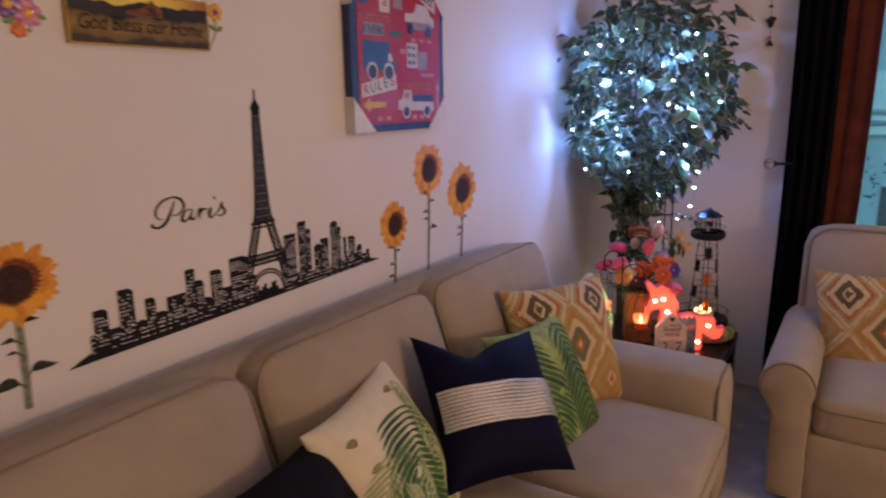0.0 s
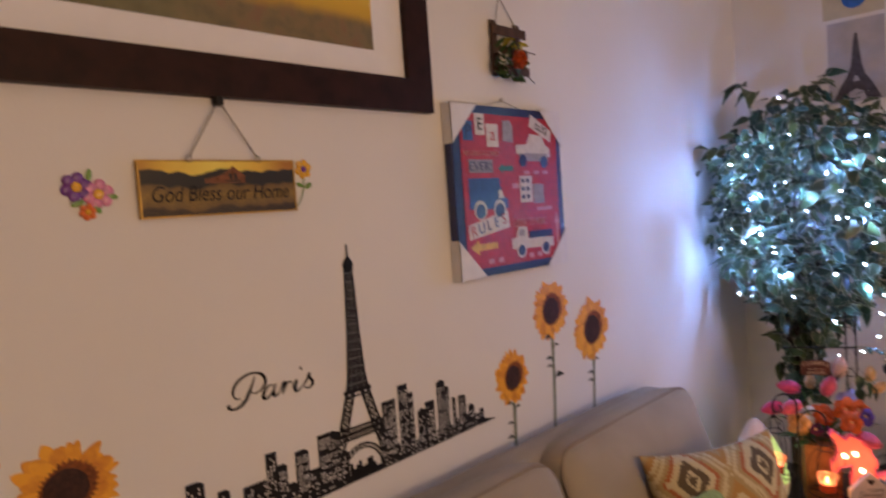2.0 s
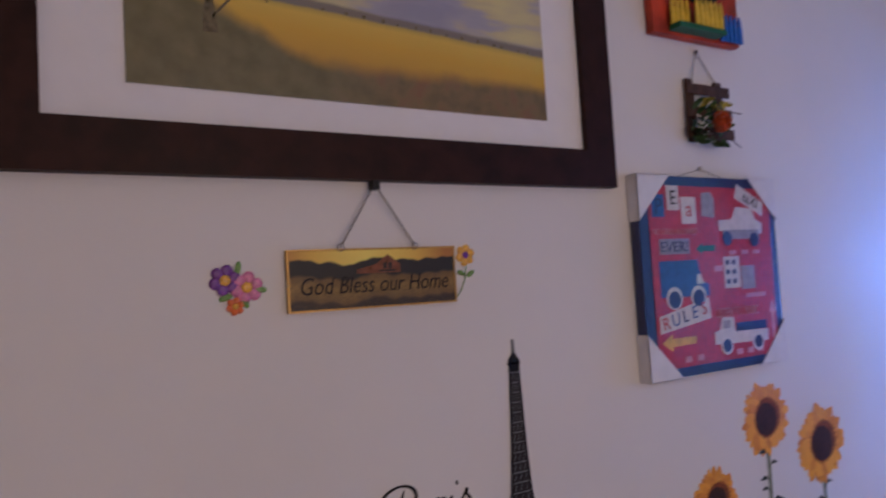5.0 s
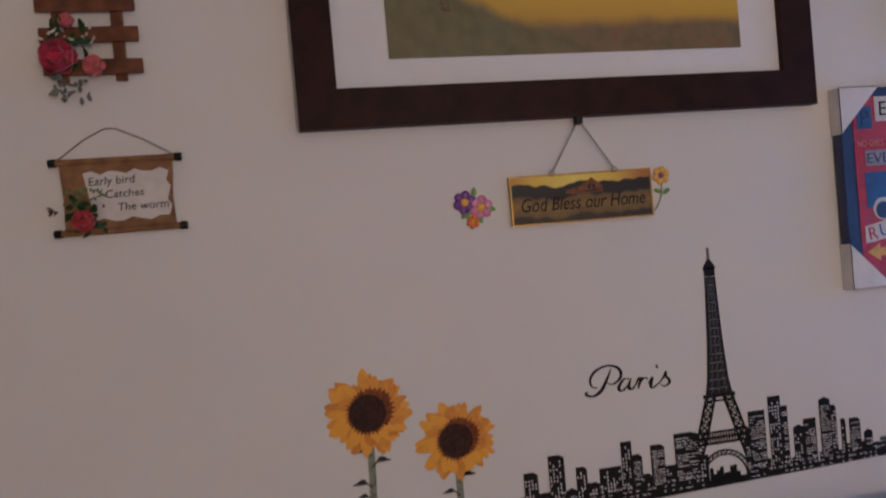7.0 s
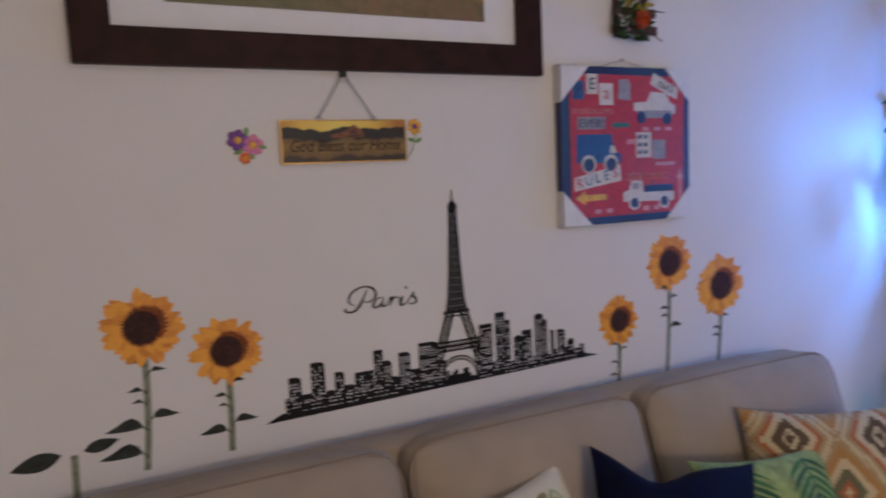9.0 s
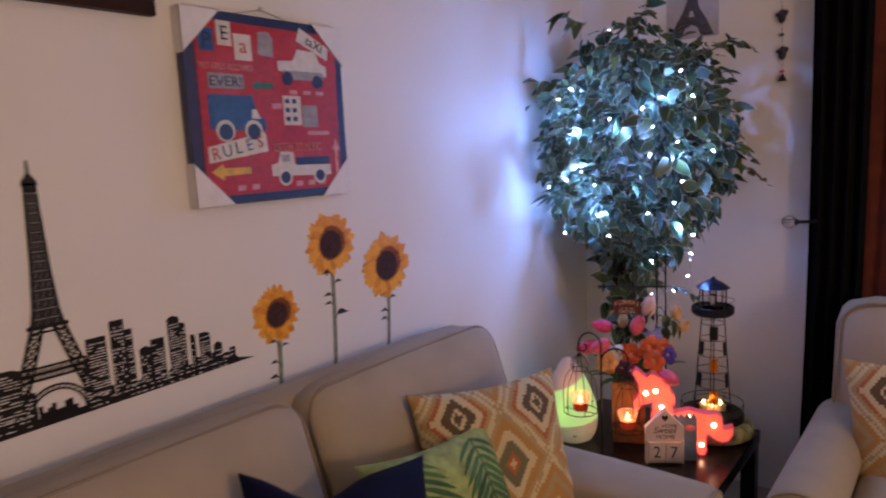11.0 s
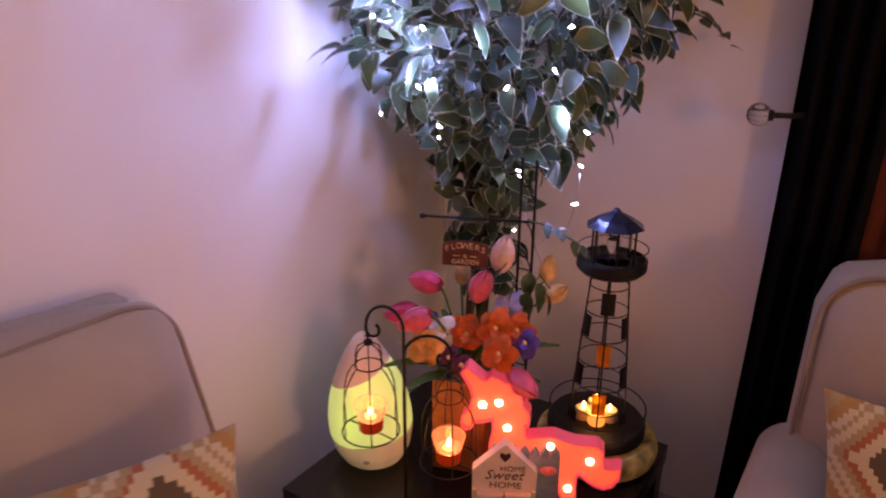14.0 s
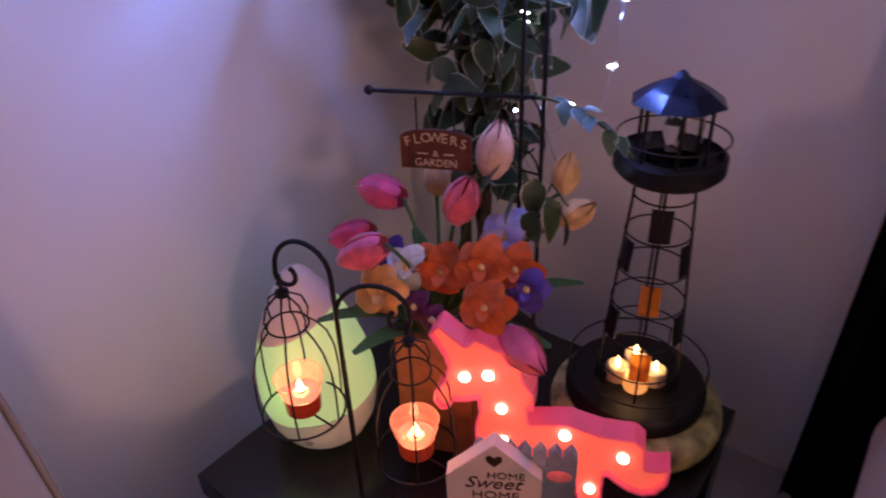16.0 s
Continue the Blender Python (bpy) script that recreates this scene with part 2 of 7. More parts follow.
for (y0, y1), (q0, q1) in zip(BACKS, SEATS):
    s = part("seat_cushion", Shape().soft((0.70, q1 - q0 - 0.008, 0.15), 0.045, 8, (0, 0, 0.02), pose(-0.640, (q0 + q1) / 2, 0.345)), LINEN, sofa, smooth="all", weld=True)
    part("piping", Shape().tube(seam(0.348, (q1 - q0) / 2 - 0.006, 0.05, 0.036), 0.0045, 6, True, pose(-0.640, (q0 + q1) / 2, 0.345)), PIPING, s, smooth="all")
    mb = pose(-1.045, (y0 + y1) / 2, 0.627, 0, -19, 0)
    b = part("back_cushion", Shape().soft((0.18, y1 - y0 - 0.004, 0.50), 0.065, 9, (0.03, 0.0, 0.018), mb), LINEN, sofa, smooth="all", weld=True)
    part("piping", Shape().tube(seam((y1 - y0) / 2 - 0.010, 0.243, 0.075, 0.0), 0.0045, 6, True, mb @ pose(0.064, 0, 0.0, 90, 0, 90)), PIPING, b, smooth="all")
for yc in (SOFA_Y0 + 0.12, SOFA_Y1 - 0.125):
    a = part("arm", Shape().soft((0.84, 0.235, 0.49), 0.06, 7, (0, 0.008, 0.008), pose(-0.735, yc, 0.290)), LINEN, sofa, smooth="all", weld=True)
    part("piping", Shape().tube(seam(0.108, 0.235, 0.06, 0.0), 0.0045, 6, True, pose(-0.335, yc, 0.290, 90, 0, 90)), PIPING, a, smooth="all")
for x in (-1.12, -0.42):
    for y in (SOFA_Y0 + 0.12, SOFA_Y1 - 0.12):
        part("leg", Shape().lathe([(0.018, 0), (0.025, 0.07)], 12, pose(x, y, 0)), BLACKWOOD, sofa, smooth=True)

# ---- armchair ----
chair = thing("armchair", "beige fabric armchair with rolled arms by the window", "armchair", pose(-0.020, 0.005, 0))
mb = pose(0.262, 3.235, 0.492, -9, 0, 0)
b = part("back", Shape().soft((0.88, 0.20, 0.78), 0.085, 9, (0, 0.03, 0.012), mb), LINEN, chair, smooth="all", weld=True)
part("piping", Shape().tube(seam(0.425, 0.375, 0.10, 0.0), 0.0045, 6, True, mb @ pose(0, -0.082, 0, 90, 0, 0)), PIPING, b, smooth="all")
part("seat_base", Shape().soft((0.76, 0.76, 0.26), 0.03, 5, m=pose(0.27, 2.84, 0.18)), LINEN, chair, smooth="all", weld=True)
s = part("seat_cushion", Shape().soft((0.66, 0.66, 0.15), 0.045, 8, (0, 0, 0.022), pose(0.27, 2.79, 0.365)), LINEN, chair, smooth="all", weld=True)
part("piping", Shape().tube(seam(0.328, 0.328, 0.05, 0.036), 0.0045, 6, True, pose(0.27, 2.79, 0.365)), PIPING, s, smooth="all")


def arm_section(side, k):
    """The outline of a rolled arm across its length, drawn in by k about its middle; side is the way it rolls out."""
    pts = [(0.056, 0.05), (-0.058, 0.05), (-0.064, 0.22), (-0.062, 0.37)]
    pts += [(-0.020 + 0.086 * math.cos(radians(a)), 0.462 + 0.086 * math.sin(radians(a))) for a in range(222, -31, -12)]
    pts += [(0.058, 0.38), (0.056, 0.22)]
    return [(-side * (k * x), 0.30 + k * (z - 0.30)) for x, z in pts]


ARMY0, ARMY1 = 2.452, 3.235
for x, side in ((-0.118, -1), (0.658, 1)):
    rings = [[(x + u, y, z) for u, z in arm_section(side, k)] for y, k in ((ARMY0, 0.84), (ARMY0 + 0.004, 0.93), (ARMY0 + 0.014, 0.98), (ARMY0 + 0.03, 1.0), (2.84, 1.0), (ARMY1 - 0.03, 1.0), (ARMY1, 0.93))]
    if side < 0:
        rings = [r_[::-1] for r_ in rings]
    a = part("arm", Shape().loft(rings), LINEN, chair, smooth="all")
    part("piping", Shape().tube([(x + u, ARMY0 + 0.008, z) for u, z in arm_section(side, 0.975)][2:], 0.0035, 6), PIPING, a, smooth="all")
for x in (-0.07, 0.62):
    for y in (2.54, 3.16):
        part("leg", Shape().lathe([(0.018, 0), (0.025, 0.06)], 12, pose(x, y, 0)), BLACKWOOD, chair, smooth=True)

# ---- side table ----
TOP = 0.36
table = thing("side_table", "square black lacquered side table crowded with ornaments", "side table")
TX0, TX1, TY0, TY1 = -1.055, -0.425, 2.635, 3.255
part("tabletop", Shape().soft((TX1 - TX0, TY1 - TY0, 0.05), 0.004, 4, m=pose((TX0 + TX1) / 2, (TY0 + TY1) / 2, TOP - 0.025)), BLACKWOOD, table, weld=True)
for x in (TX0 + 0.03, TX1 - 0.03):
    for y in (TY0 + 0.03, TY1 - 0.03):
        part("leg", Shape().box((x - 0.025, y - 0.025, 0), (x + 0.025, y + 0.025, TOP - 0.05)), BLACKWOOD, table)

# ---- wall pieces: materials ----
BLACKVINYL = paint("black_vinyl", (0.009, 0.008, 0.010), 0.5, 0.2, 40, 0.02, 300, spec=0.2)
GREYVINYL = paint("grey_printed_vinyl", (0.16, 0.16, 0.15), 0.5, 0.4, 60, 0.02, 300)
WHITEVINYL = paint("white_vinyl_gap", (0.66, 0.64, 0.62), 0.5, 0.1, 60, 0.02, 300)
LEAFVINYL = paint("grey_green_printed_leaf", (0.026, 0.032, 0.028), 0.5, 0.5, 60, 0.02, 300)
STEMVINYL = paint("grey_green_printed_stem", (0.22, 0.24, 0.17), 0.5, 0.4, 90, 0.02, 300)
SEEDS = paint("sunflower_seed_brown", (0.045, 0.018, 0.012), 0.7, 0.5, 120, 0.5, 700)
SEEDRING = paint("sunflower_ring_brown", (0.22, 0.062, 0.014), 0.7, 0.5, 120, 0.4, 600)
MATBOARD = paint("white_mat_board", (0.80, 0.79, 0.80), 0.7, 0.02, 20, 0.05, 500)
TWINE = paint("jute_twine", (0.32, 0.28, 0.22), 0.9, 0.2, 200, 0.5, 900)
CHAINMETAL = paint("dull_chain_metal", (0.22, 0.20, 0.17), 0.4, 0.2, 100, 0.1, 500, metal=0.8)
SLATWOOD = paint("reddish_brown_slat", (0.15, 0.055, 0.025), 0.6, 0.4, 40, 0.2, 200)
DARKSLAT = paint("dark_brown_slat", (0.07, 0.035, 0.022), 0.6, 0.4, 40, 0.2, 200)
LEAFGREEN = paint("dark_artificial_leaf", (0.03, 0.07, 0.02), 0.5, 0.4, 60, 0.1, 300)
PALEGREEN = paint("pale_green_artificial_leaf", (0.16, 0.24, 0.10), 0.55, 0.4, 60, 0.1, 300)
GREYLEAF = paint("greyish_dried_leaf", (0.20, 0.22, 0.19), 0.7, 0.3, 60, 0.1, 300)
CRIMSON = paint("crimson_fabric_rose", (0.55, 0.03, 0.10), 0.6, 0.35, 60, 0.2, 500, sheen=0.3)
ROSEPINK = paint("pink_fabric_rose", (0.74, 0.20, 0.23), 0.6, 0.3, 60, 0.2, 500, sheen=0.3)
REDROSE = paint("red_fabric_rose", (0.60, 0.04, 0.07), 0.6, 0.3, 60, 0.2, 500, sheen=0.3)
ORANGEFLOWER = paint("orange_fabric_flower", (0.60, 0.10, 0.012), 0.6, 0.3, 60, 0.2, 500, sheen=0.3)
WHITEFLOWER = paint("white_fabric_flower", (0.65, 0.62, 0.55), 0.6, 0.2, 60, 0.2, 500)
YELLOWLEAF = paint("yellow_green_leaf", (0.35, 0.30, 0.04), 0.6, 0.3, 60, 0.2, 500)


def islands(name, dark, light, rough=0.5, coat=0.0):
    """A colour that differs from piece to piece in one mesh, with grain along each."""
    mat, nt, b = nodes_of(name)
    n, l = nt.nodes, nt.links
    g, ramp, tx, mixer = n.new("ShaderNodeNewGeometry"), n.new("ShaderNodeValToRGB"), n.new("ShaderNodeTexNoise"), n.new("ShaderNodeMath")
    tc = n.new("ShaderNodeTexCoord")
    l.new(tc.outputs["Object"], tx.inputs["Vector"])
    tx.inputs["Scale"].default_value = 90
    mixer.operation = "MULTIPLY_ADD"
    mixer.inputs[1].default_value = 0.6
    l.new(tx.outputs[0], mixer.inputs[0])
    half = n.new("ShaderNodeMath")
    half.operation, half.inputs[1].default_value = "MULTIPLY", 0.55
    l.new(g.outputs["Random Per Island"], half.inputs[0])
    l.new(half.outputs[0], mixer.inputs[2])
    l.new(mixer.outputs[0], ramp.inputs[0])
    ramp.color_ramp.elements[0].position, ramp.color_ramp.elements[1].position = 0.2, 0.75
    ramp.color_ramp.elements[0].color, ramp.color_ramp.elements[1].color = (*dark, 1), (*light, 1)
    l.new(ramp.outputs[0], b.inputs["Base Color"])
    b.inputs["Roughness"].default_value = rough
    b.inputs["Coat Weight"].default_value = coat
    return mat


PETALGOLD = islands("sunflower_petal", (0.58, 0.19, 0.010), (0.84, 0.39, 0.022), 0.5)


class Graph:
    """Short hand for arithmetic in a node tree."""

    def __init__(self, nt):
        self.nt = nt

    def m(self, op, a, b=None, clamp=False):
        nd = self.nt.nodes.new("ShaderNodeMath")
        nd.operation, nd.use_clamp = op, clamp
        for i, v in enumerate((a, b)):
            if v is None:
                continue
            if isinstance(v, (int, float)):
                nd.inputs[i].default_value = v
            else:
                self.nt.links.new(v, nd.inputs[i])
        return nd.outputs[0]

    def noise(self, vec, scale, detail=3, stretch=(1, 1, 1)):
        mp, tx = self.nt.nodes.new("ShaderNodeMapping"), self.nt.nodes.new("ShaderNodeTexNoise")
        mp.inputs["Scale"].default_value = stretch
        tx.inputs["Scale"].default_value, tx.inputs["Detail"].default_value = scale, detail
        self.nt.links.new(vec, mp.inputs[0])
        self.nt.links.new(mp.outputs[0], tx.inputs["Vector"])
        return tx.outputs[0]

    def ramp(self, f, stops, mode="LINEAR"):
        nd = self.nt.nodes.new("ShaderNodeValToRGB")
        cr = nd.color_ramp
        cr.interpolation = mode
        while len(cr.elements) < len(stops):
            cr.elements.new(0.5)
        for e, (p, c) in zip(cr.elements, stops):
            e.position, e.color = p, (*c, 1)
        self.nt.links.new(f, nd.inputs[0])
        return nd.outputs[0]

    def mix(self, f, a, b):
        nd = self.nt.nodes.new("ShaderNodeMix")
        nd.data_type = "RGBA"
        for sock, v in ((nd.inputs[0], f), (nd.inputs[6], a), (nd.inputs[7], b)):
            if isinstance(v, tuple):
                sock.default_value = (*v, 1)
            elif isinstance(v, (int, float)):
                sock.default_value = v
            else:
                self.nt.links.new(v, sock)
        return nd.outputs[2]

    def step(self, v, lo, hi):
        nd = self.nt.nodes.new("ShaderNodeMapRange")
        nd.interpolation_type = "SMOOTHSTEP"
        nd.inputs["From Min"].default_value, nd.inputs["From Max"].default_value = lo, hi
        self.nt.links.new(v, nd.inputs["Value"])
        return nd.outputs[0]


def picture(name, rough, draw, coat=0.0):
    """A flat printed picture: draw(graph, x, y, vector) in the object's own metres gives the colour."""
    mat, nt, b = nodes_of(name)
    tc, sep = nt.nodes.new("ShaderNodeTexCoord"), nt.nodes.new("ShaderNodeSeparateXYZ")
    nt.links.new(tc.outputs["Object"], sep.inputs[0])
    colour = draw(Graph(nt), sep.outputs[0], sep.outputs[1], tc.outputs["Object"])
    nt.links.new(colour, b.inputs["Base Color"])
    b.inputs["Roughness"].default_value = rough
    b.inputs["Coat Weight"].default_value = coat
    return mat


def draw_field(g, x, y, vec):
    x, y = g.m("DIVIDE", x, 0.762), g.m("DIVIDE", y, 0.322)
    wob = g.m("MULTIPLY", g.m("SUBTRACT", g.noise(vec, 14), 0.5), 0.06)
    v = g.m("ADD", g.m("ADD", g.m("SUBTRACT", y, 0.51), g.m("MULTIPLY", x, 0.116)), g.m("MULTIPLY", wob, 0.4))
    land = g.ramp(g.m("MULTIPLY", g.m("ADD", v, 0.45), 1.38), [(0.0, (0.40, 0.24, 0.03)), (0.25, (0.52, 0.31, 0.03)), (0.45, (0.64, 0.40, 0.03)), (0.58, (0.68, 0.48, 0.06)), (0.62, (0.50, 0.37, 0.07))])
    streak = g.noise(vec, 5, 3, (1, 4, 1))
    slant = g.m("ADD", g.m("MULTIPLY", streak, 1.15), g.m("MULTIPLY", v, -0.22))
    heaven = g.ramp(slant, [(0.36, (0.32, 0.32, 0.41)), (0.50, (0.38, 0.37, 0.43)), (0.60, (0.54, 0.49, 0.28)), (0.72, (0.62, 0.57, 0.27))])
    col = g.mix(g.step(v, 0.03, 0.05), land, heaven)
    ridge = g.m("MULTIPLY", g.step(v, -0.005, 0.01), g.m("SUBTRACT", 1.0, g.step(v, 0.035, 0.06)))
    col = g.mix(g.m("MULTIPLY", ridge, 0.85), col, (0.16, 0.155, 0.17))
    bank = g.m("ADD", 0.19, g.m("MULTIPLY", g.m("SUBTRACT", 1.0, g.step(x, 0.10, 0.40)), 0.26))
    low = g.m("SUBTRACT", 1.0, g.step(g.m("ADD", g.m("SUBTRACT", y, bank), g.m("MULTIPLY", wob, 1.5)), -0.05, 0.05))
    dabs = g.noise(vec, 26, 5)
    olive = g.ramp(dabs, [(0.3, (0.10, 0.10, 0.045)), (0.7, (0.17, 0.155, 0.075))])
    heath = g.ramp(dabs, [(0.35, (0.13, 0.105, 0.05)), (0.52, (0.19, 0.135, 0.06)), (0.66, (0.20, 0.11, 0.055))])
    ground_ = g.mix(g.step(g.m("ADD", x, g.m("MULTIPLY", wob, 2.0)), 0.32, 0.62), olive, heath)
    return g.mix(g.m("MULTIPLY", low, 0.95), col, ground_)


def draw_sign(g, x, y, vec):
    x, y = g.m("DIVIDE", x, 0.30), g.m("DIVIDE", y, 0.094)
    hill = g.m("MULTIPLY", g.m("SUBTRACT", g.noise(vec, 16, 2, (1, 0, 1)), 0.5), 0.5)
    v = g.m("ADD", y, hill)
    col = g.ramp(v, [(0.0, (0.02, 0.01, 0.004)), (0.10, (0.03, 0.015, 0.005)), (0.16, (0.17, 0.10, 0.02)), (0.35, (0.27, 0.165, 0.03)), (0.52, (0.16, 0.09, 0.018)), (0.57, (0.007, 0.005, 0.003))])
    sky_mix = g.ramp(g.m("ABSOLUTE", g.m("SUBTRACT", x, 0.45)), [(0.0, (0.85, 0.70, 0.12)), (0.30, (0.75, 0.50, 0.06)), (0.5, (0.42, 0.17, 0.02))])
    col = g.mix(g.step(v, 0.80, 0.84), col, sky_mix)
    grass = g.m("MULTIPLY", g.step(g.noise(vec, 150, 2, (1, 3, 1)), 0.5, 0.6), g.m("SUBTRACT", 1.0, g.step(v, 0.5, 0.6)))
    return g.mix(g.m("MULTIPLY", grass, 0.5), col, (0.08, 0.045, 0.012))


FIELDART = picture("field_painting_print", 0.4, draw_field, 0.1)
SIGNART = picture("sunset_sign_print", 0.5, draw_sign, 0.0)


def strip(shape, p, q, w, z0=0.0, z1=0.001):
    """A straight flat band from p to q."""
    p, q = Vector((*p, 0)), Vector((*q, 0))
    d = (q - p).normalized()
    s = Vector((-d.y, d.x, 0)) * w / 2
    return shape.prism([(p - s)[:2], (q - s)[:2], (q + s)[:2], (p + s)[:2]], z0, z1)


def leaf_outline(length, width, n=6, tip=1.0):
    """A pointed leaf along +x from the origin."""
    top = [(length * i / n, width / 2 * math.sin(math.pi * (i / n) ** 0.85) * (1 if i < n else 0)) for i in range(n + 1)]
    return [(x, -y) for x, y in top] + [(x, y) for x, y in top[-2:0:-1]]


# ---- framed field painting ----
big = thing("framed_painting", "large dark brown framed field painting with white mat", "painting", on_west(0.40, 1.738))
FW, FH, FB = 1.111, 0.600, 0.076
for name, pts in (("frame_rail", [(0, 0), (FW, 0), (FW - FB, FB), (FB, FB)]), ("frame_rail", [(FW, FH), (0, FH), (FB, FH - FB), (FW - FB, FH - FB)]),
                  ("frame_stile", [(0, FH), (0, 0), (FB, FB), (FB, FH - FB)]), ("frame_stile", [(FW, 0), (FW, FH), (FW - FB, FH - FB), (FW - FB, FB)])):
    part(name, Shape().prism(pts, 0.001, 0.024), FRAMEWOOD, big)
part("mat_board", Shape().box((FB - 0.005, FB - 0.005, 0.002), (FW - FB + 0.005, FH - FB + 0.005, 0.009)), MATBOARD, big)
art = part("print", Shape().box((0, 0, 0), (0.762, 0.322, 0.002)), FIELDART, big, "painting of a yellow field under a streaked sky", m=pose(0.182, 0.132, 0.0095))
TREEPAINT = paint("painted_olive_tree", (0.15, 0.125, 0.065), 0.4, 0.4, 80, 0.05, 300)
rng = random.Random(5)
tree2d = Shape().prism([(0.150, 0.105), (0.172, 0.105), (0.166, 0.16), (0.160, 0.21), (0.154, 0.16)], 0, 0.0006)
for a, b, w in (((0.160, 0.15), (0.135, 0.22), 0.005), ((0.162, 0.16), (0.20, 0.235), 0.006), ((0.165, 0.13), (0.195, 0.165), 0.004), ((0.195, 0.165), (0.235, 0.195), 0.003), ((0.160, 0.20), (0.165, 0.28), 0.005), ((0.195, 0.165), (0.20, 0.19), 0.003), ((0.235, 0.195), (0.25, 0.165), 0.002)):
    strip(tree2d, a, b, w, 0, 0.0006)
part("painted_tree", tree2d, TREEPAINT, art, m=pose(-0.042, -0.016, 0.0022))
crown = Shape()
for i in range(420):
    a, r = rng.uniform(0, 6.28), math.sqrt(rng.random())
    x, y = 0.175 + 0.105 * r * math.cos(a) + (0.02 if rng.random() < 0.3 else 0), 0.250 + 0.066 * r * math.sin(a)
    if y < 0.318:
        crown.prism([(x + s * math.cos(k), y + s * math.sin(k)) for s, k in ((rng.uniform(0.002, 0.006), 2 * math.pi * j / 5) for j in range(5))], 0, 0.0004 + 0.0002 * rng.random())
part("painted_foliage", crown, TREEPAINT, art, m=pose(-0.042, -0.004, 0.0024))["kind"] = "stuff"
far = Shape()
for i in range(14):
    x = 0.30 + i * 0.033 + rng.uniform(-0.01, 0.01)
    y = 0.322 * (0.515 - 0.116 * x / 0.762)
    far.box((x, y, 0), (x + rng.uniform(0.003, 0.008), y + rng.uniform(0.003, 0.007), 0.0005))
part("painted_hedge", far, TREEPAINT, art, m=pose(0, 0, 0.0022))["kind"] = "stuff"

# ---- hanging home sign ----
sign = thing("hanging_sign", "small sunset sign reading God Bless our Home on a chain", "sign", on_west(0.805, 1.528))
board = part("board", Shape().box((0, 0, 0), (0.302, 0.094, 0.006)), SIGNART, sign, m=pose(0, 0, 0.004))
GOLDEDGE = paint("gilt_edge", (0.45, 0.27, 0.06), 0.35, 0.2, 50, 0.05, 300, metal=0.4)
part("edge", Shape().box((-0.003, -0.003, 0.002), (0.305, 0, 0.011)).box((-0.003, 0.094, 0.002), (0.305, 0.097, 0.011)).box((-0.003, 0, 0.002), (0, 0.094, 0.011)).box((0.302, 0, 0.002), (0.305, 0.094, 0.011)), GOLDEDGE, sign)
HOUSEPAINT = paint("painted_house_brown", (0.20, 0.07, 0.03), 0.3, 0.3, 90, 0.05, 300)
house = part("painted_house", Shape().prism([(0.115, 0.055), (0.195, 0.055), (0.195, 0.068), (0.172, 0.086), (0.150, 0.070), (0.115, 0.062)], 0, 0.0006), HOUSEPAINT, board, m=pose(0, 0, 0.0062))
part("painted_windows", Shape().box((0.163, 0.062, 0), (0.169, 0.072, 0.001)).box((0.173, 0.062, 0), (0.179, 0.072, 0.001)).box((0.155, 0.057, 0), (0.185, 0.060, 0.001)), SIGNART, board, m=pose(0, 0, 0.0062))
words("lettering", "God Bless our Home", 0.040, BLACKVINYL, board, pose(0.151, 0.024, 0.0066), 0.25, 0.0003, width=0.27)
hook = part("hook", Shape().box((-0.006, -0.002, 0), (0.006, 0.02, 0.02)), IRON, sign, m=pose(0.153, 0.197, 0.003))
for x1 in (0.088, 0.224):
    ch = Shape()
    a, b = Vector((0.153, 0.205, 0.014)), Vector((x1, 0.100, 0.012))
    n = 15
    for i in range(n):
        c = a.lerp(b, (i + 0.5) / n)
        ax = (b - a).normalized()
        side = Vector((0, 0, 1)) if i % 2 else ax.cross(Vector((0, 0, 1)))
        L = (b - a).length / n * 0.66
        ch.tube([c + ax * L * math.cos(k * math.pi / 4) + side * 0.0022 * math.sin(k * math.pi / 4) for k in range(8)], 0.0007, 5, True)
    ch.tube([b + Vector((0.006 * math.cos(k * math.pi / 5), -0.001 + 0.006 * math.sin(k * math.pi / 5), 0)) for k in range(10)], 0.0009, 5, True)
    part("chain", ch, CHAINMETAL, sign, smooth=True)

# ---- glossy flower stickers ----


def puff_flower(c, r, petals, disc=0.35):
    """Round puffy petals about c: the petals, and their middle."""
    s, d = Shape(), Shape()
    for k in range(petals):
        a = 2 * math.pi * k / petals + 0.3
        s.ball((c[0] + 0.62 * r * math.cos(a), c[1] + 0.62 * r * math.sin(a), 0.0015), (r * 0.40, r * 0.40, 0.003), 10, 6)
    d.ball((c[0], c[1], 0.003), (r * disc, r * disc, 0.003), 10, 6)
    return s, d


PURPLE = paint("purple_gloss_sticker", (0.16, 0.04, 0.28), 0.15, 0.4, 200, 0.02, 400, coat=1)
PINKSTICK = paint("pink_gloss_sticker", (0.62, 0.20, 0.36), 0.15, 0.3, 200, 0.02, 400, coat=1)
ORANGESTICK = paint("orange_gloss_sticker", (0.7, 0.16, 0.03), 0.15, 0.3, 200, 0.02, 400, coat=1)
YELLOWSTICK = paint("yellow_gloss_sticker", (0.80, 0.42, 0.04), 0.15, 0.3, 200, 0.02, 400, coat=1)
GREENSTICK = paint("green_gloss_sticker", (0.16, 0.30, 0.06), 0.15, 0.3, 200, 0.02, 400, coat=1)
st = thing("flower_sticker", "shiny purple, pink and orange flower cluster sticker", "sticker", on_west(0.727, 1.570))
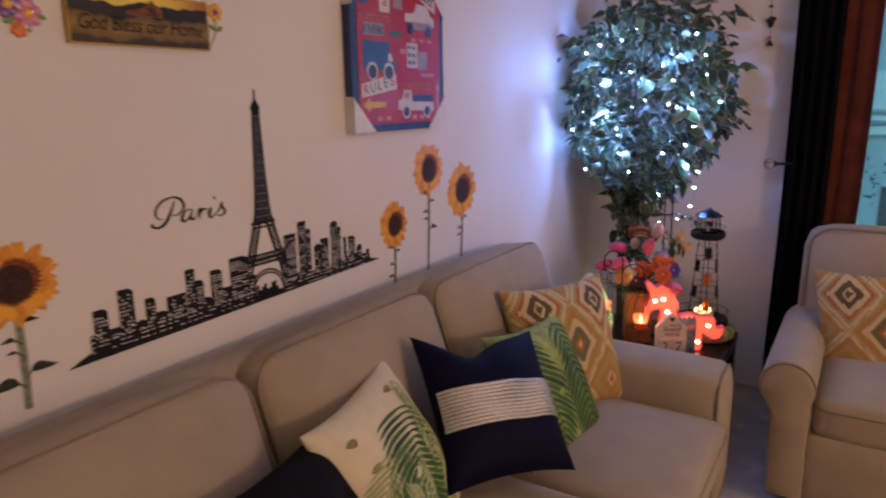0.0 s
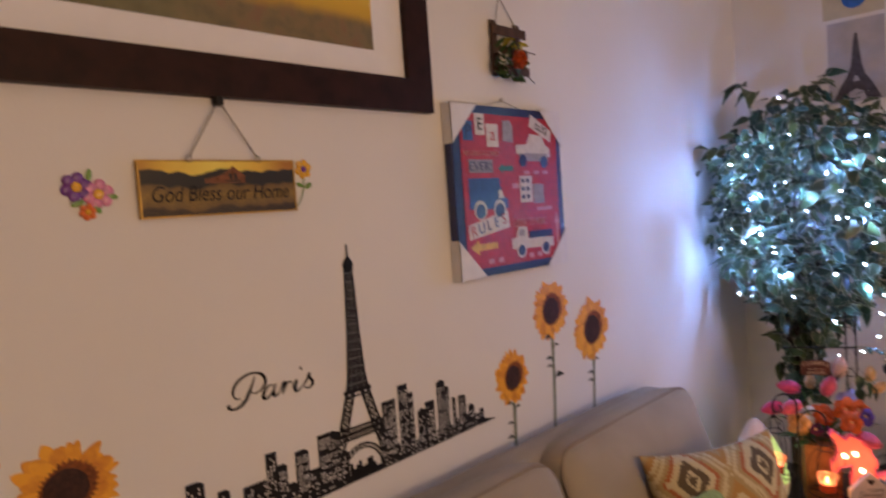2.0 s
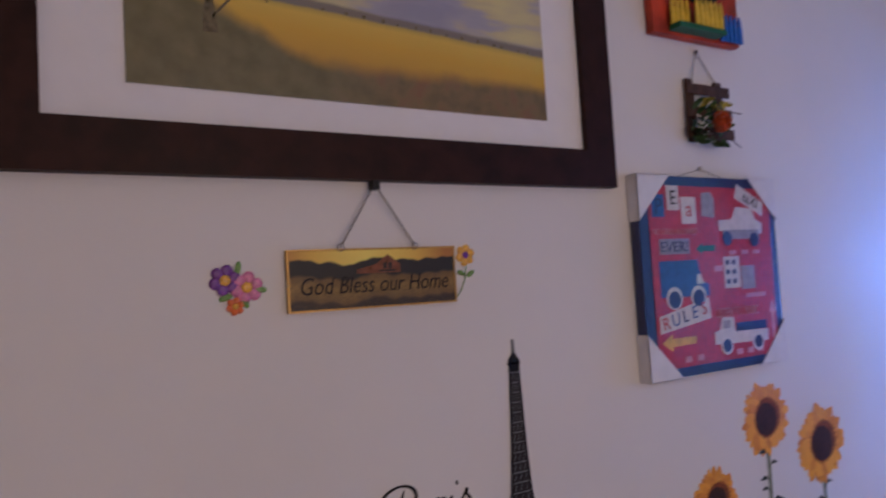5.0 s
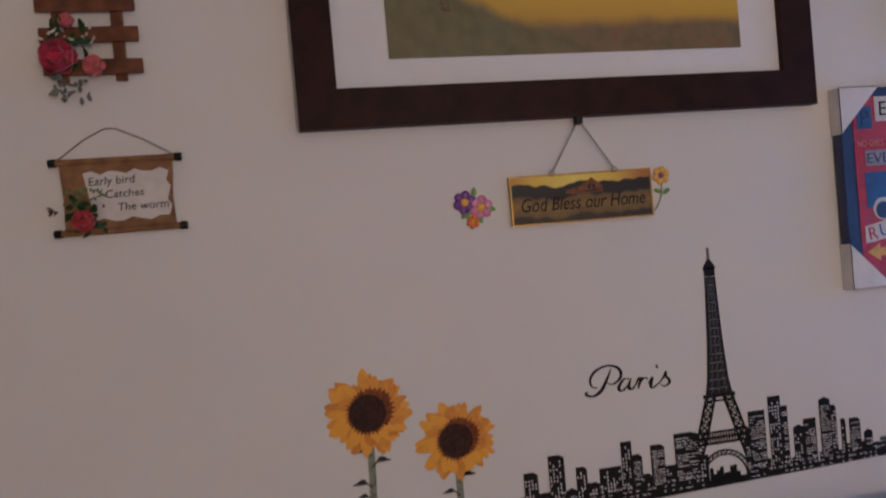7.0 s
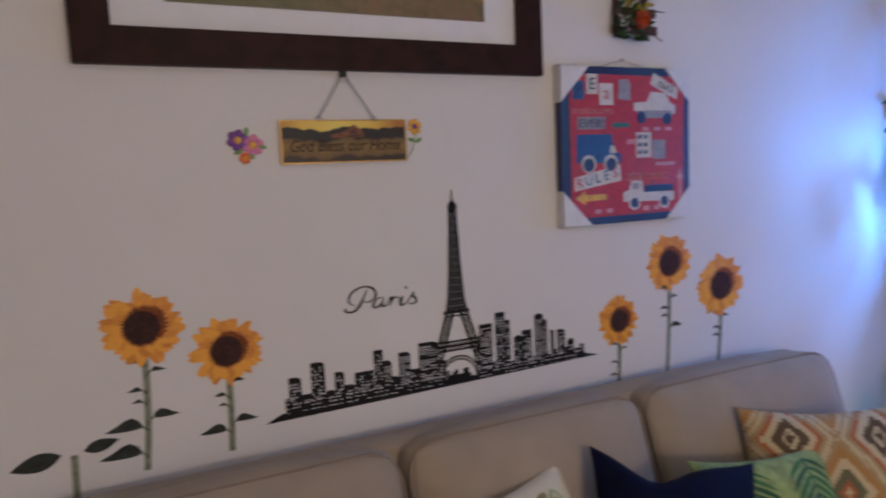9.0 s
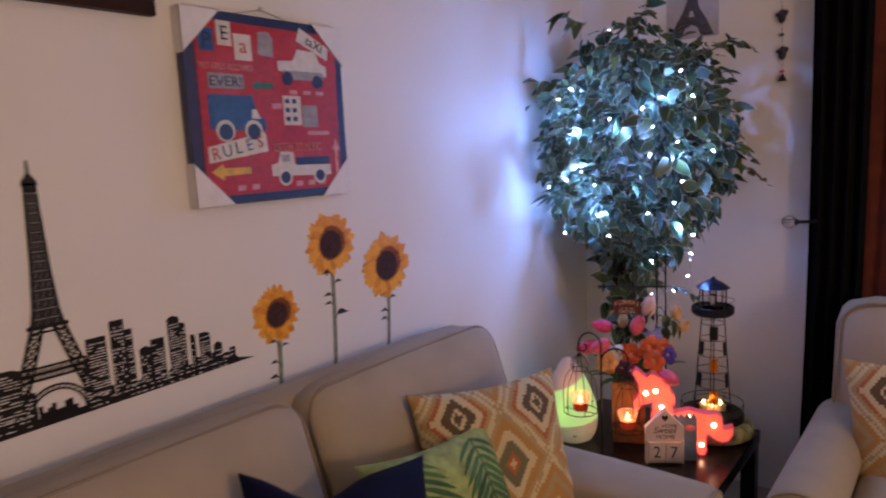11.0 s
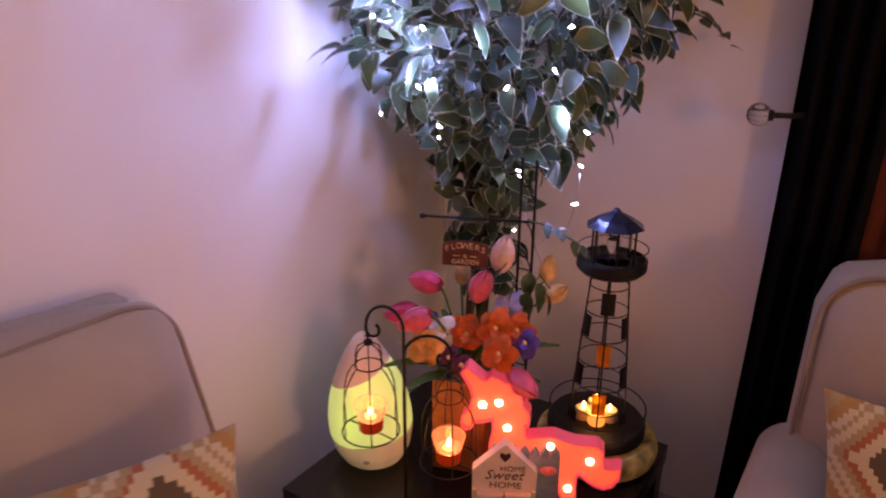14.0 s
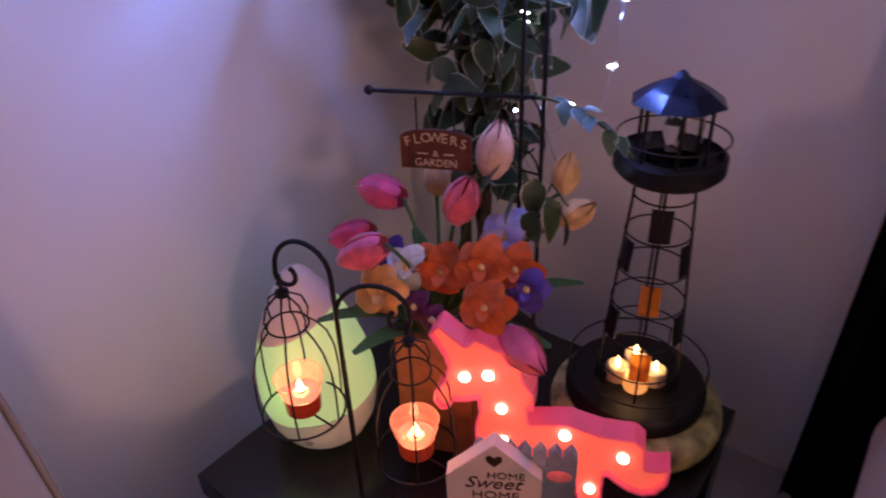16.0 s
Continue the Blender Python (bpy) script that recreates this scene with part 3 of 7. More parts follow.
for c, r, mat in (((-0.018, 0.012), 0.024, PURPLE), ((0.014, 0.000), 0.025, PINKSTICK), ((-0.004, -0.028), 0.014, ORANGESTICK)):
    a, d = puff_flower(c, r, 6)
    f = part("flower", a, mat, st, smooth=True)
    part("flower_centre", d, YELLOWSTICK, f, smooth=True)
lf = Shape()
for x, y, a in ((0.002, 0.030, 80), (0.034, -0.004, -10), (-0.018, -0.014, 200), (0.010, -0.022, -60)):
    lf.ball((0, 0, 0), (0.011, 0.005, 0.002), 10, 6, pose(x, y, 0.002, 0, 0, a))
part("leaves", lf, GREENSTICK, st, smooth=True)["kind"] = "stuff"
pin = thing("flower_sticker", "small shiny yellow flower sticker with a green stem", "sticker", on_west(1.138, 1.596))
a, d = puff_flower((0, 0.012), 0.020, 6, 0.32)
f = part("flower", a, YELLOWSTICK, pin, smooth=True)
part("flower_centre", d, PURPLE, f, smooth=True)
part("stem", Shape().tube([(0, -0.006, 0.002), (-0.003, -0.03, 0.002), (-0.012, -0.05, 0.002), (-0.022, -0.062, 0.002)], 0.0012, 5), GREENSTICK, pin)
part("leaves", Shape().ball((0, 0, 0), (0.010, 0.005, 0.002), 8, 6, pose(0.009, -0.022, 0.002, 0, 0, 30)).ball((0, 0, 0), (0.009, 0.0045, 0.002), 8, 6, pose(-0.011, -0.020, 0.002, 0, 0, 160)), GREENSTICK, pin, smooth=True)["kind"] = "stuff"

# ---- skyline sticker ----
YB, ZB = 0.724, 0.925
sky_line = thing("skyline_sticker", "black vinyl city skyline sticker with the Eiffel Tower", "wall sticker", on_west(YB, ZB, 0.0006))
rng = random.Random(11)
base = Shape().prism([(0.0, 0.0), (0.30, 0.004), (0.62, 0.010), (0.968, 0.016), (0.92, 0.027), (0.60, 0.024), (0.30, 0.026), (0.06, 0.024), (0.03, 0.014)], 0, 0.0008)
part("ground_strip", base, BLACKVINYL, sky_line)
# start, end and height of each block, along the strip
TOWERS = [(0.058, 0.088, 0.100), (0.088, 0.112, 0.055), (0.112, 0.146, 0.128), (0.146, 0.17, 0.05), (0.170, 0.194, 0.096), (0.194, 0.221, 0.060), (0.221, 0.270, 0.086), (0.272, 0.296, 0.134), (0.296, 0.318, 0.104), (0.318, 0.338, 0.06),
          (0.338, 0.370, 0.118), (0.370, 0.394, 0.07), (0.394, 0.450, 0.134), (0.450, 0.47, 0.08), (0.560, 0.572, 0.10), (0.572, 0.612, 0.158), (0.622, 0.652, 0.184), (0.652, 0.668, 0.160), (0.680, 0.706, 0.108), (0.706, 0.737, 0.124),
          (0.748, 0.776, 0.160), (0.776, 0.790, 0.146), (0.800, 0.812, 0.112), (0.822, 0.850, 0.110), (0.858, 0.880, 0.074), (0.884, 0.900, 0.048), (0.905, 0.92, 0.034)]
for x0, x1, h in TOWERS:
    top = [(x1, h), (x0, h)]
    if rng.random() < 0.5:
        top = [(x1, h - 0.006), (x1 - (x1 - x0) * 0.3, h), (x0, h)]
    elif rng.random() < 0.5:
        top = [(x1, h), ((x0 + x1) / 2, h + 0.006), (x0, h)]
    bl = part("building", Shape().prism([(x0, 0.02), (x1, 0.02)] + top, 0, 0.0009), BLACKVINYL, sky_line)
    wn = Shape()
    style = rng.random()
    z = 0.034
    while z < h - 0.012:
        if style < 0.55:
            a = x0 + rng.uniform(0.001, 0.006)
            while a < x1 - 0.005:
                b = min(x1 - 0.0015, a + rng.uniform(0.006, 0.020))
                if rng.random() < 0.8:
                    wn.box((a, z, 0.0009), (b, z + rng.uniform(0.0014, 0.0026), 0.0012))
                a = b + rng.uniform(0.0015, 0.004)
        else:
            for q in range(max(2, int((x1 - x0) / 0.0068))):
                a = x0 + 0.002 + 0.0068 * q
                if a < x1 - 0.004 and rng.random() < 0.62:
                    wn.box((a, z, 0.0009), (a + 0.0034, z + 0.0042, 0.0012))
        z += 0.0058 if style < 0.55 else 0.0078
    if wn.v:
        part("window_pattern", wn, WHITEVINYL, bl)["kind"] = "stuff"
low, town = Shape(), Shape()
for i in range(60):
    x = 0.05 + 0.86 * i / 60 + rng.uniform(-0.004, 0.004)
    if abs(x - 0.508) > 0.05:
        high = rng.uniform(0.036, 0.058)
        low.box((x, 0.022, 0), (x + rng.uniform(0.008, 0.016), high, 0.00085))
        for q in range(4):
            zz = 0.016 + 0.0105 * q
            if zz < high - 0.004 and rng.random() < 0.7:
                town.box((x + 0.001, zz, 0.0009), (x + rng.uniform(0.005, 0.011), zz + rng.uniform(0.0016, 0.0028), 0.0013))
part("roofline", low, BLACKVINYL, sky_line)["kind"] = "stuff"
part("window_pattern", town, WHITEVINYL, sky_line)["kind"] = "stuff"
arch_town = Shape()
for i in range(9):
    x = 0.472 + 0.008 * i
    arch_town.box((x, 0.022, 0), (x + 0.008, 0.034 + 0.016 * rng.random(), 0.0008))
part("roofline", arch_town, BLACKVINYL, sky_line)["kind"] = "stuff"


def tower_half(z):
    """Half the tower's width at height z over the strip."""
    keys = [(0.02, 0.097), (0.11, 0.060), (0.20, 0.031), (0.234, 0.0235), (0.322, 0.0165), (0.433, 0.0115), (0.475, 0.010)]
    for (a, p), (b, q) in zip(keys, keys[1:]):
        if z <= b:
            return p + (q - p) * (z - a) / (b - a)
    return keys[-1][1]


CX = 0.508
lat = Shape()
SHAFTVINYL = paint("dark_grey_vinyl", (0.022, 0.020, 0.022), 0.5, 0.5, 160, 0.02, 300, spec=0.2)


def leg_inner(z):
    """The inner edge of a leg, from the tower's axis."""
    return {0: 0.066}.get(0) - (z - 0.02) / 0.09 * 0.026 if z < 0.11 else max(0.004, 0.038 - (z - 0.11) / 0.09 * 0.028)


for sgn in (-1, 1):
    zs = [0.02 + 0.0225 * i for i in range(5)] + [0.128, 0.146, 0.164, 0.182, 0.20]
    for a, b in zip(zs, zs[1:]):
        o0, o1, i0, i1 = tower_half(a), tower_half(b), leg_inner(a), leg_inner(b)
        for p, q, w in (((o0, a), (o1, b), 0.005), ((i0, a), (i1, b), 0.005), ((o0, a), (i1, b), 0.0032), ((i0, a), (o1, b), 0.0032), ((i1, b), (o1, b), 0.003)):
            strip(lat, (CX + sgn * p[0], p[1]), (CX + sgn * q[0], q[1]), w, 0, 0.0011)
    zs = [0.20 + 0.0185 * i for i in range(15)]
    for a, b in zip(zs, zs[1:]):
        strip(lat, (CX + sgn * tower_half(a), a), (CX + sgn * tower_half(b), b), 0.004, 0, 0.0011)
shaft, bars = Shape().prism([(CX + tower_half(z), z) for z in zs] + [(CX - tower_half(z), z) for z in zs[::-1]], 0, 0.0009), Shape()
for a, b in zip(zs, zs[1:]):
    hb_ = tower_half(b) - 0.004
    strip(bars, (CX - hb_, b), (CX + hb_, b), 0.0024, 0.0009, 0.0012)
    for k in range(3):
        u = (k - 1) * tower_half(a) * 0.55
        strip(bars, (CX + u - 0.002, a + 0.004), (CX + u + 0.002, b - 0.004), 0.0012, 0.0009, 0.0012)
part("tower_shaft", shaft, SHAFTVINYL, sky_line)
part("tower_bars", bars, GREYVINYL, sky_line)
part("tower_lattice", lat, BLACKVINYL, sky_line)
deck = Shape()
for z, hw, t in ((0.113, 0.064, 0.006), (0.101, 0.068, 0.005), (0.125, 0.061, 0.004), (0.203, 0.038, 0.008), (0.192, 0.036, 0.004), (0.476, 0.0145, 0.005), (0.462, 0.0125, 0.004)):
    part("tower_deck", Shape().box((CX - hw, z - t / 2, 0), (CX + hw, z + t / 2, 0.0012)), BLACKVINYL, sky_line)
for i in range(20):
    x = CX - 0.062 + 0.124 * i / 19
    strip(deck, (x, 0.101), (x, 0.125), 0.0028, 0, 0.0011)
part("tower_balustrade", deck, BLACKVINYL, sky_line)
ar = Shape()
pr = [(CX + 0.062 * math.cos(math.pi * i / 16), 0.022 + 0.062 * math.sin(math.pi * i / 16)) for i in range(17)]
pr2 = [(CX + 0.053 * math.cos(math.pi * i / 16), 0.022 + 0.053 * math.sin(math.pi * i / 16)) for i in range(17)]
for i in range(16):
    strip(ar, pr[i], pr[i + 1], 0.004, 0, 0.0011)
    strip(ar, pr2[i], pr2[i + 1], 0.0035, 0, 0.0011)
    strip(ar, pr[i], pr2[i + 1], 0.002, 0, 0.0011)
part("tower_arch", ar, BLACKVINYL, sky_line)
part("tower_top", Shape().prism([(CX - 0.012, 0.462), (CX + 0.012, 0.462), (CX + 0.013, 0.482), (CX + 0.007, 0.490), (CX + 0.003, 0.496), (CX - 0.003, 0.496), (CX - 0.007, 0.490), (CX - 0.013, 0.482)], 0, 0.0012), BLACKVINYL, sky_line)
part("tower_mast", Shape().prism([(CX - 0.0035, 0.496), (CX + 0.0035, 0.496), (CX + 0.0025, 0.521), (CX - 0.0025, 0.521)], 0, 0.0010), GREYVINYL, sky_line)
par = thing("lettering_sticker", "black vinyl script lettering reading Paris on the wall", "wall sticker", on_west(0.945, 1.162, 0.0006))


def brush(pts, wide, thin=0.0009):
    """A pen stroke through points, swelling to its full width in the middle."""
    pts = [Vector((x, y + 0.05 * max(0.0, x), 0)) for x, y in pts]
    fine = []
    for i in range(len(pts) - 1):
        a, b, c, d = pts[max(0, i - 1)], pts[i], pts[i + 1], pts[min(len(pts) - 1, i + 2)]
        for k in range(5):
            t = k / 5
            fine.append(0.5 * (2 * b + (c - a) * t + (2 * a - 5 * b + 4 * c - d) * t * t + (3 * b - a - 3 * c + d) * t ** 3))
    fine.append(pts[-1])
    n, lo, hi = len(fine), [], []
    for i, q in enumerate(fine):
        d = (fine[min(n - 1, i + 1)] - fine[max(0, i - 1)]).normalized()
        half = thin + (wide - thin) * math.sin(math.pi * i / (n - 1)) * (0.35 + 0.65 * abs(d.y))
        lo.append((q.x + d.y * half, q.y - d.x * half))
        hi.append((q.x - d.y * half, q.y + d.x * half))
    sh = Shape()
    for i in range(n - 1):
        sh.prism([lo[i], lo[i + 1], hi[i + 1], hi[i]], 0, 0.0007 + 0.000004 * i)
    return sh


LETTERS = (
    (((0.044, 0.050), (0.0385, 0.038), (0.030, 0.0237), (0.022, 0.0114), (0.0104, 0.0027), (-0.0025, 0.0004), (-0.013, 0.004), (-0.015, 0.0094), (-0.0095, 0.0096)), 0.0042),
    (((0.0116, 0.016), (0.001, 0.0195), (-0.0036, 0.0304), (0.001, 0.0432), (0.015, 0.0536), (0.036, 0.058), (0.054, 0.0535), (0.064, 0.044), (0.0654, 0.0313), (0.056, 0.0212), (0.042, 0.018), (0.034, 0.023)), 0.0036),
    (((0.083, 0.0227), (0.0724, 0.0241), (0.063, 0.0161), (0.0584, 0.0065), (0.063, 0.0007), (0.0736, 0.0044), (0.083, 0.0134)), 0.0036),
    (((0.088, 0.024), (0.082, 0.0105), (0.082, 0.0023), (0.088, 0.0004), (0.096, 0.0065)), 0.0038),
    (((0.096, 0.0065), (0.105, 0.0197), (0.110, 0.018), (0.105, 0.0073), (0.102, -0.0015)), 0.0036),
    (((0.105, 0.0073), (0.113, 0.0165), (0.120, 0.0186), (0.125, 0.0138)), 0.0030),
    (((0.125, 0.0046), (0.136, 0.0175), (0.132, 0.0057), (0.131, -0.0024), (0.137, -0.0053), (0.146, 0.0007)), 0.0036),
    (((0.1455, 0.037), (0.150, 0.0385)), 0.0040),
    (((0.146, -0.0014), (0.159, 0.0102), (0.168, 0.0234), (0.166, 0.0154), (0.174, 0.004), (0.171, -0.0037), (0.160, -0.0064), (0.153, -0.0013)), 0.0034))
for pts, wide in LETTERS:
    part("pen_stroke", brush(pts, wide, 0.0030 if len(pts) == 2 else 0.0009), BLACKVINYL, par)

# ---- sunflower stickers ----


def petal_outline(length, width, blunt):
    """A petal along +x: drawn in at its root, broad, with a short point."""
    prof = ((0.0, 0.55), (0.35, 0.92), (0.62, 1.0), (0.82, 0.80 * blunt), (0.94, 0.42 * blunt), (1.0, 0.06))
    return [(length * u, -width / 2 * q) for u, q in prof] + [(length * u, width / 2 * q) for u, q in prof[::-1]]


def side_leaf(length, side):
    """A leaf with a nearly flat underside and a humped back, its point outward."""
    prof = [(0.0, 0.02), (0.10, 0.20), (0.28, 0.31), (0.46, 0.27), (0.70, 0.13), (1.0, 0.0), (0.75, -0.045), (0.40, -0.06), (0.12, -0.04)]
    pts = [(side * length * u, length * q) for u, q in prof]
    return pts if side < 0 else pts[::-1]


def sunflower(y, z, r, stem_to, lean, leaves, seed, label):
    """A printed sunflower: head at (y, z), its stem down to stem_to."""
    rg = random.Random(seed)
    ob = thing("sunflower_sticker", label, "wall sticker", on_west(y, z, 0.0004 + 0.0002 * (seed % 3)), "sunflower stickers")
    head = Shape()
    for layer, (rad, n) in enumerate(((1.03, 24), (0.98, 23), (0.86, 22))):
        for k in range(n):
            a = 360 * (k + 0.33 * layer) / n + rg.uniform(-7, 7)
            L = r * rad * rg.uniform(0.84, 1.05) - r * 0.3
            head.prism(petal_outline(L, r * rg.uniform(0.22, 0.32), rg.uniform(0.75, 1.1)), 0.0004 * layer, 0.0004 * layer + 0.0003 + 0.00001 * k, pose(0, 0, 0, 0, 0, a) @ pose(r * 0.3, 0, 0, 0, 0, rg.uniform(-14, 14)))
    part("petals", head, PETALGOLD, ob)
    rim_ = []
    for k in range(68):
        a = 2 * math.pi * k / 68
        reach = r * ((0.52 if k % 2 else 0.44) + 0.13 * max(0.0, math.cos(a - 0.6)) + rg.uniform(-0.02, 0.03))
        rim_.append((reach * math.cos(a), reach * math.sin(a)))
    inner = Shape().prism(rim_, 0.0012, 0.0021)
    part("seed_ring", inner, SEEDRING, ob)
    part("seed_disc", Shape().prism([(r * 0.43 * (1 + 0.03 * math.sin(k * 4.7)) * math.cos(2 * math.pi * k / 36), r * 0.43 * (1 + 0.03 * math.sin(k * 3.1)) * math.sin(2 * math.pi * k / 36)) for k in range(36)], 0, 0.0024), SEEDS, ob)
    dy = stem_to[0] - y
    dz = stem_to[1] - z
    pts = [(dy * f * f + lean * math.sin(math.pi * f), -r * 0.75 + (dz + r * 0.75) * f) for f in (0, 0.25, 0.5, 0.75, 1)]
    stem = Shape()
    for a, b in zip(pts, pts[1:]):
        strip(stem, a, b, 0.014, 0, 0.0003)
    part("stem", stem, STEMVINYL, ob)
    for f, side, length in leaves:
        i = min(3, int(f * 4))
        px, pz = pts[i][0] + (pts[i + 1][0] - pts[i][0]) * (f * 4 - i), pts[i][1] + (pts[i + 1][1] - pts[i][1]) * (f * 4 - i)
        lv = Shape().prism(side_leaf(length, side), 0, 0.0005, pose(px + side * 0.010, pz + 0.002, 0))
        strip(lv, (px, pz - 0.008), (px + side * 0.013, pz + 0.004), 0.003, 0, 0.0004)
        part("leaf", lv, LEAFVINYL, ob)
    return ob


sunflower(0.481, 1.190, 0.084, (0.466, 0.876), 0.0, ((0.05, -1, 0.028), (0.14, 1, 0.03), (0.30, -1, 0.03), (0.40, -1, 0.022), (0.62, -1, 0.075), (0.55, 1, 0.055), (0.85, -1, 0.085)), 1, "large printed sunflower sticker above the sofa")
sunflower(0.650, 1.113, 0.079, (0.645, 0.880), 0.0, ((0.08, 1, 0.026), (0.25, -1, 0.026), (0.38, -1, 0.018), (0.62, 1, 0.05), (0.72, -1, 0.06)), 2, "printed sunflower sticker above the sofa")
sunflower(1.771, 1.031, 0.075, (1.765, 0.82), 0.0, ((0.1, -1, 0.022), (0.2, 1, 0.02), (0.45, -1, 0.022), (0.7, -1, 0.026)), 3, "small printed sunflower sticker above the sofa")
sunflower(1.970, 1.186, 0.090, (1.956, 0.82), 0.0, ((0.04, -1, 0.03), (0.14, 1, 0.025), (0.25, -1, 0.028), (0.33, -1, 0.025), (0.45, 1, 0.045)), 4, "tall printed sunflower sticker above the sofa")
sunflower(2.190, 1.092, 0.102, (2.175, 0.82), 0.0, ((0.04, -1, 0.03), (0.14, 1, 0.025), (0.32, -1, 0.026), (0.45, -1, 0.026)), 5, "printed sunflower sticker near the corner plant")
sprig = thing("leaf_sticker", "dark printed leaves and short stem sticker", "wall sticker", on_west(0.328, 0.84, 0.0004))
part("stem", strip(Shape(), (0.0, 0.0), (0.003, 0.10), 0.014, 0, 0.0004), STEMVINYL, sprig)
for x, y, L, a in ((-0.020, 0.105, 0.095, 190), (0.02, 0.105, 0.07, 10)):
    part("leaf", Shape().prism(leaf_outline(L, L * 0.4, 6), 0, 0.0006, pose(x, y, 0, 0, 0, a)), LEAFVINYL, sprig)

# ---- printed toy-vehicle canvas ----
RED = paint("red_printed_canvas", (0.42, 0.018, 0.03), 0.45, 0.2, 60, 0.25, 1500, coat=0.5)
NAVYPRINT = paint("navy_printed_canvas", (0.018, 0.025, 0.10), 0.45, 0.2, 60, 0.25, 1500, coat=0.5)
BLUEPRINT = paint("blue_print", (0.03, 0.08, 0.24), 0.45, 0.2, 60, 0.1, 1500, coat=0.5)
WHITEPRINT = paint("off_white_print", (0.62, 0.57, 0.53), 0.45, 0.1, 60, 0.1, 1500, coat=0.5)
PINKPRINT = paint("pale_pink_print", (0.58, 0.26, 0.26), 0.45, 0.2, 60, 0.1, 1500, coat=0.5)
YELLOWPRINT = paint("yellow_print", (0.65, 0.38, 0.05), 0.45, 0.2, 60, 0.1, 1500, coat=0.5)
GREENPRINT = paint("green_print", (0.03, 0.16, 0.12), 0.45, 0.2, 60, 0.1, 1500, coat=0.5)
GREYPRINT = paint("grey_print", (0.30, 0.27, 0.29), 0.45, 0.2, 60, 0.1, 1500, coat=0.5)
CARDCORNER = paint("white_card_corner", (0.72, 0.70, 0.70), 0.5, 0.05, 30, 0.1, 300, coat=0.4)
CW, CHT, CD = 0.470, 0.442, 0.028
cv = thing("canvas_picture", "red printed children's canvas with vehicles and card corners", "canvas", on_west(1.560, 1.325, 0.001))
part("canvas_body", Shape().soft((CW, CHT, CD), 0.004, 4, m=pose(CW / 2, CHT / 2, CD / 2)), NAVYPRINT, cv, smooth=True, weld=True)
Z0 = CD + 0.0005
part("print_field", Shape().prism([(0.030, 0.022), (CW - 0.028, 0.022), (CW - 0.022, CHT - 0.024), (0.030, CHT - 0.022)], CD - 0.001, Z0), RED, cv)


def flat(name, outlines, mat, z=0.0, parent=None):
    sh = Shape()
    for o in outlines:
        sh.prism(o, Z0, Z0 + 0.0008 + z)
    return part(name, sh, mat, parent or cv)


def rect(x0, y0, x1, y1):
    return [(x0, y0), (x1, y0), (x1, y1), (x0, y1)]


def disc(x, y, r, n=18):
    return [(x + r * math.cos(2 * math.pi * k / n), y + r * math.sin(2 * math.pi * k / n)) for k in range(n)]


flat("letter_tile", [rect(0.040, 0.350, 0.078, 0.400)], BLUEPRINT)
words("lettering", "P", 0.05, NAVYPRINT, cv, pose(0.059, 0.357, Z0 + 0.001))
flat("letter_tile", [rect(0.088, 0.365, 0.126, 0.420)], WHITEPRINT)
words("lettering", "E", 0.045, BLACKVINYL, cv, pose(0.107, 0.378, Z0 + 0.001))
flat("letter_tile", [rect(0.132, 0.335, 0.180, 0.395)], WHITEPRINT)
words("lettering", "a", 0.05, RED, cv, pose(0.156, 0.352, Z0 + 0.001))
flat("letter_tile", [[(0.198, 0.352), (0.242, 0.348), (0.244, 0.392), (0.232, 0.408), (0.202, 0.405)]], GREYPRINT)
flat("taxi_tile", [[(0.318, 0.395), (0.418, 0.352), (0.424, 0.385), (0.330, 0.428)]], WHITEPRINT)
words("lettering", "taXI", 0.034, BLACKVINYL, cv, pose(0.372, 0.380, Z0 + 0.001, 0, 0, -22))
words("lettering", "NO GIRLS ALLOWED", 0.020, PINKPRINT, cv, pose(0.109, 0.311, Z0 + 0.0006), width=0.142)
flat("word_tile", [rect(0.055, 0.268, 0.150, 0.302)], GREYPRINT)
words("lettering", "EVER!", 0.032, NAVYPRINT, cv, pose(0.102, 0.274, Z0 + 0.001), width=0.085)
flat("arrow_print", [[(0.172, 0.278), (0.192, 0.266), (0.192, 0.273), (0.235, 0.272), (0.235, 0.286), (0.192, 0.285), (0.192, 0.291)]], GREENPRINT)
car = flat("car_print", [[(0.255, 0.318), (0.412, 0.310), (0.412, 0.335), (0.390, 0.345), (0.378, 0.370), (0.320, 0.374), (0.302, 0.345), (0.255, 0.342)]], WHITEPRINT)
flat("car_shadow", [rect(0.268, 0.298, 0.400, 0.320)], GREYPRINT, 0.0004, car)
flat("wheel", [disc(0.282, 0.300, 0.017)], NAVYPRINT, 0.0008, car)
flat("wheel", [disc(0.380, 0.296, 0.017)], NAVYPRINT, 0.0008, car)
for x in (0.285, 0.330, 0.372):
    flat("small_print", [rect(x, 0.262, x + 0.024, 0.272)], PINKPRINT)
van = flat("van_print", [[(0.050, 0.175), (0.205, 0.172), (0.205, 0.198), (0.188, 0.205), (0.176, 0.232), (0.172, 0.254), (0.050, 0.254)]], BLUEPRINT)
flat("van_window", [[(0.166, 0.200), (0.190, 0.200), (0.180, 0.222), (0.168, 0.222)]], WHITEPRINT, 0.0004, van)
for x in (0.090, 0.168):
    w_ = flat("wheel_arch", [disc(x, 0.172, 0.025)], WHITEPRINT, 0.0005, van)
    flat("wheel", [disc(x, 0.169, 0.019)], NAVYPRINT, 0.0010, van)
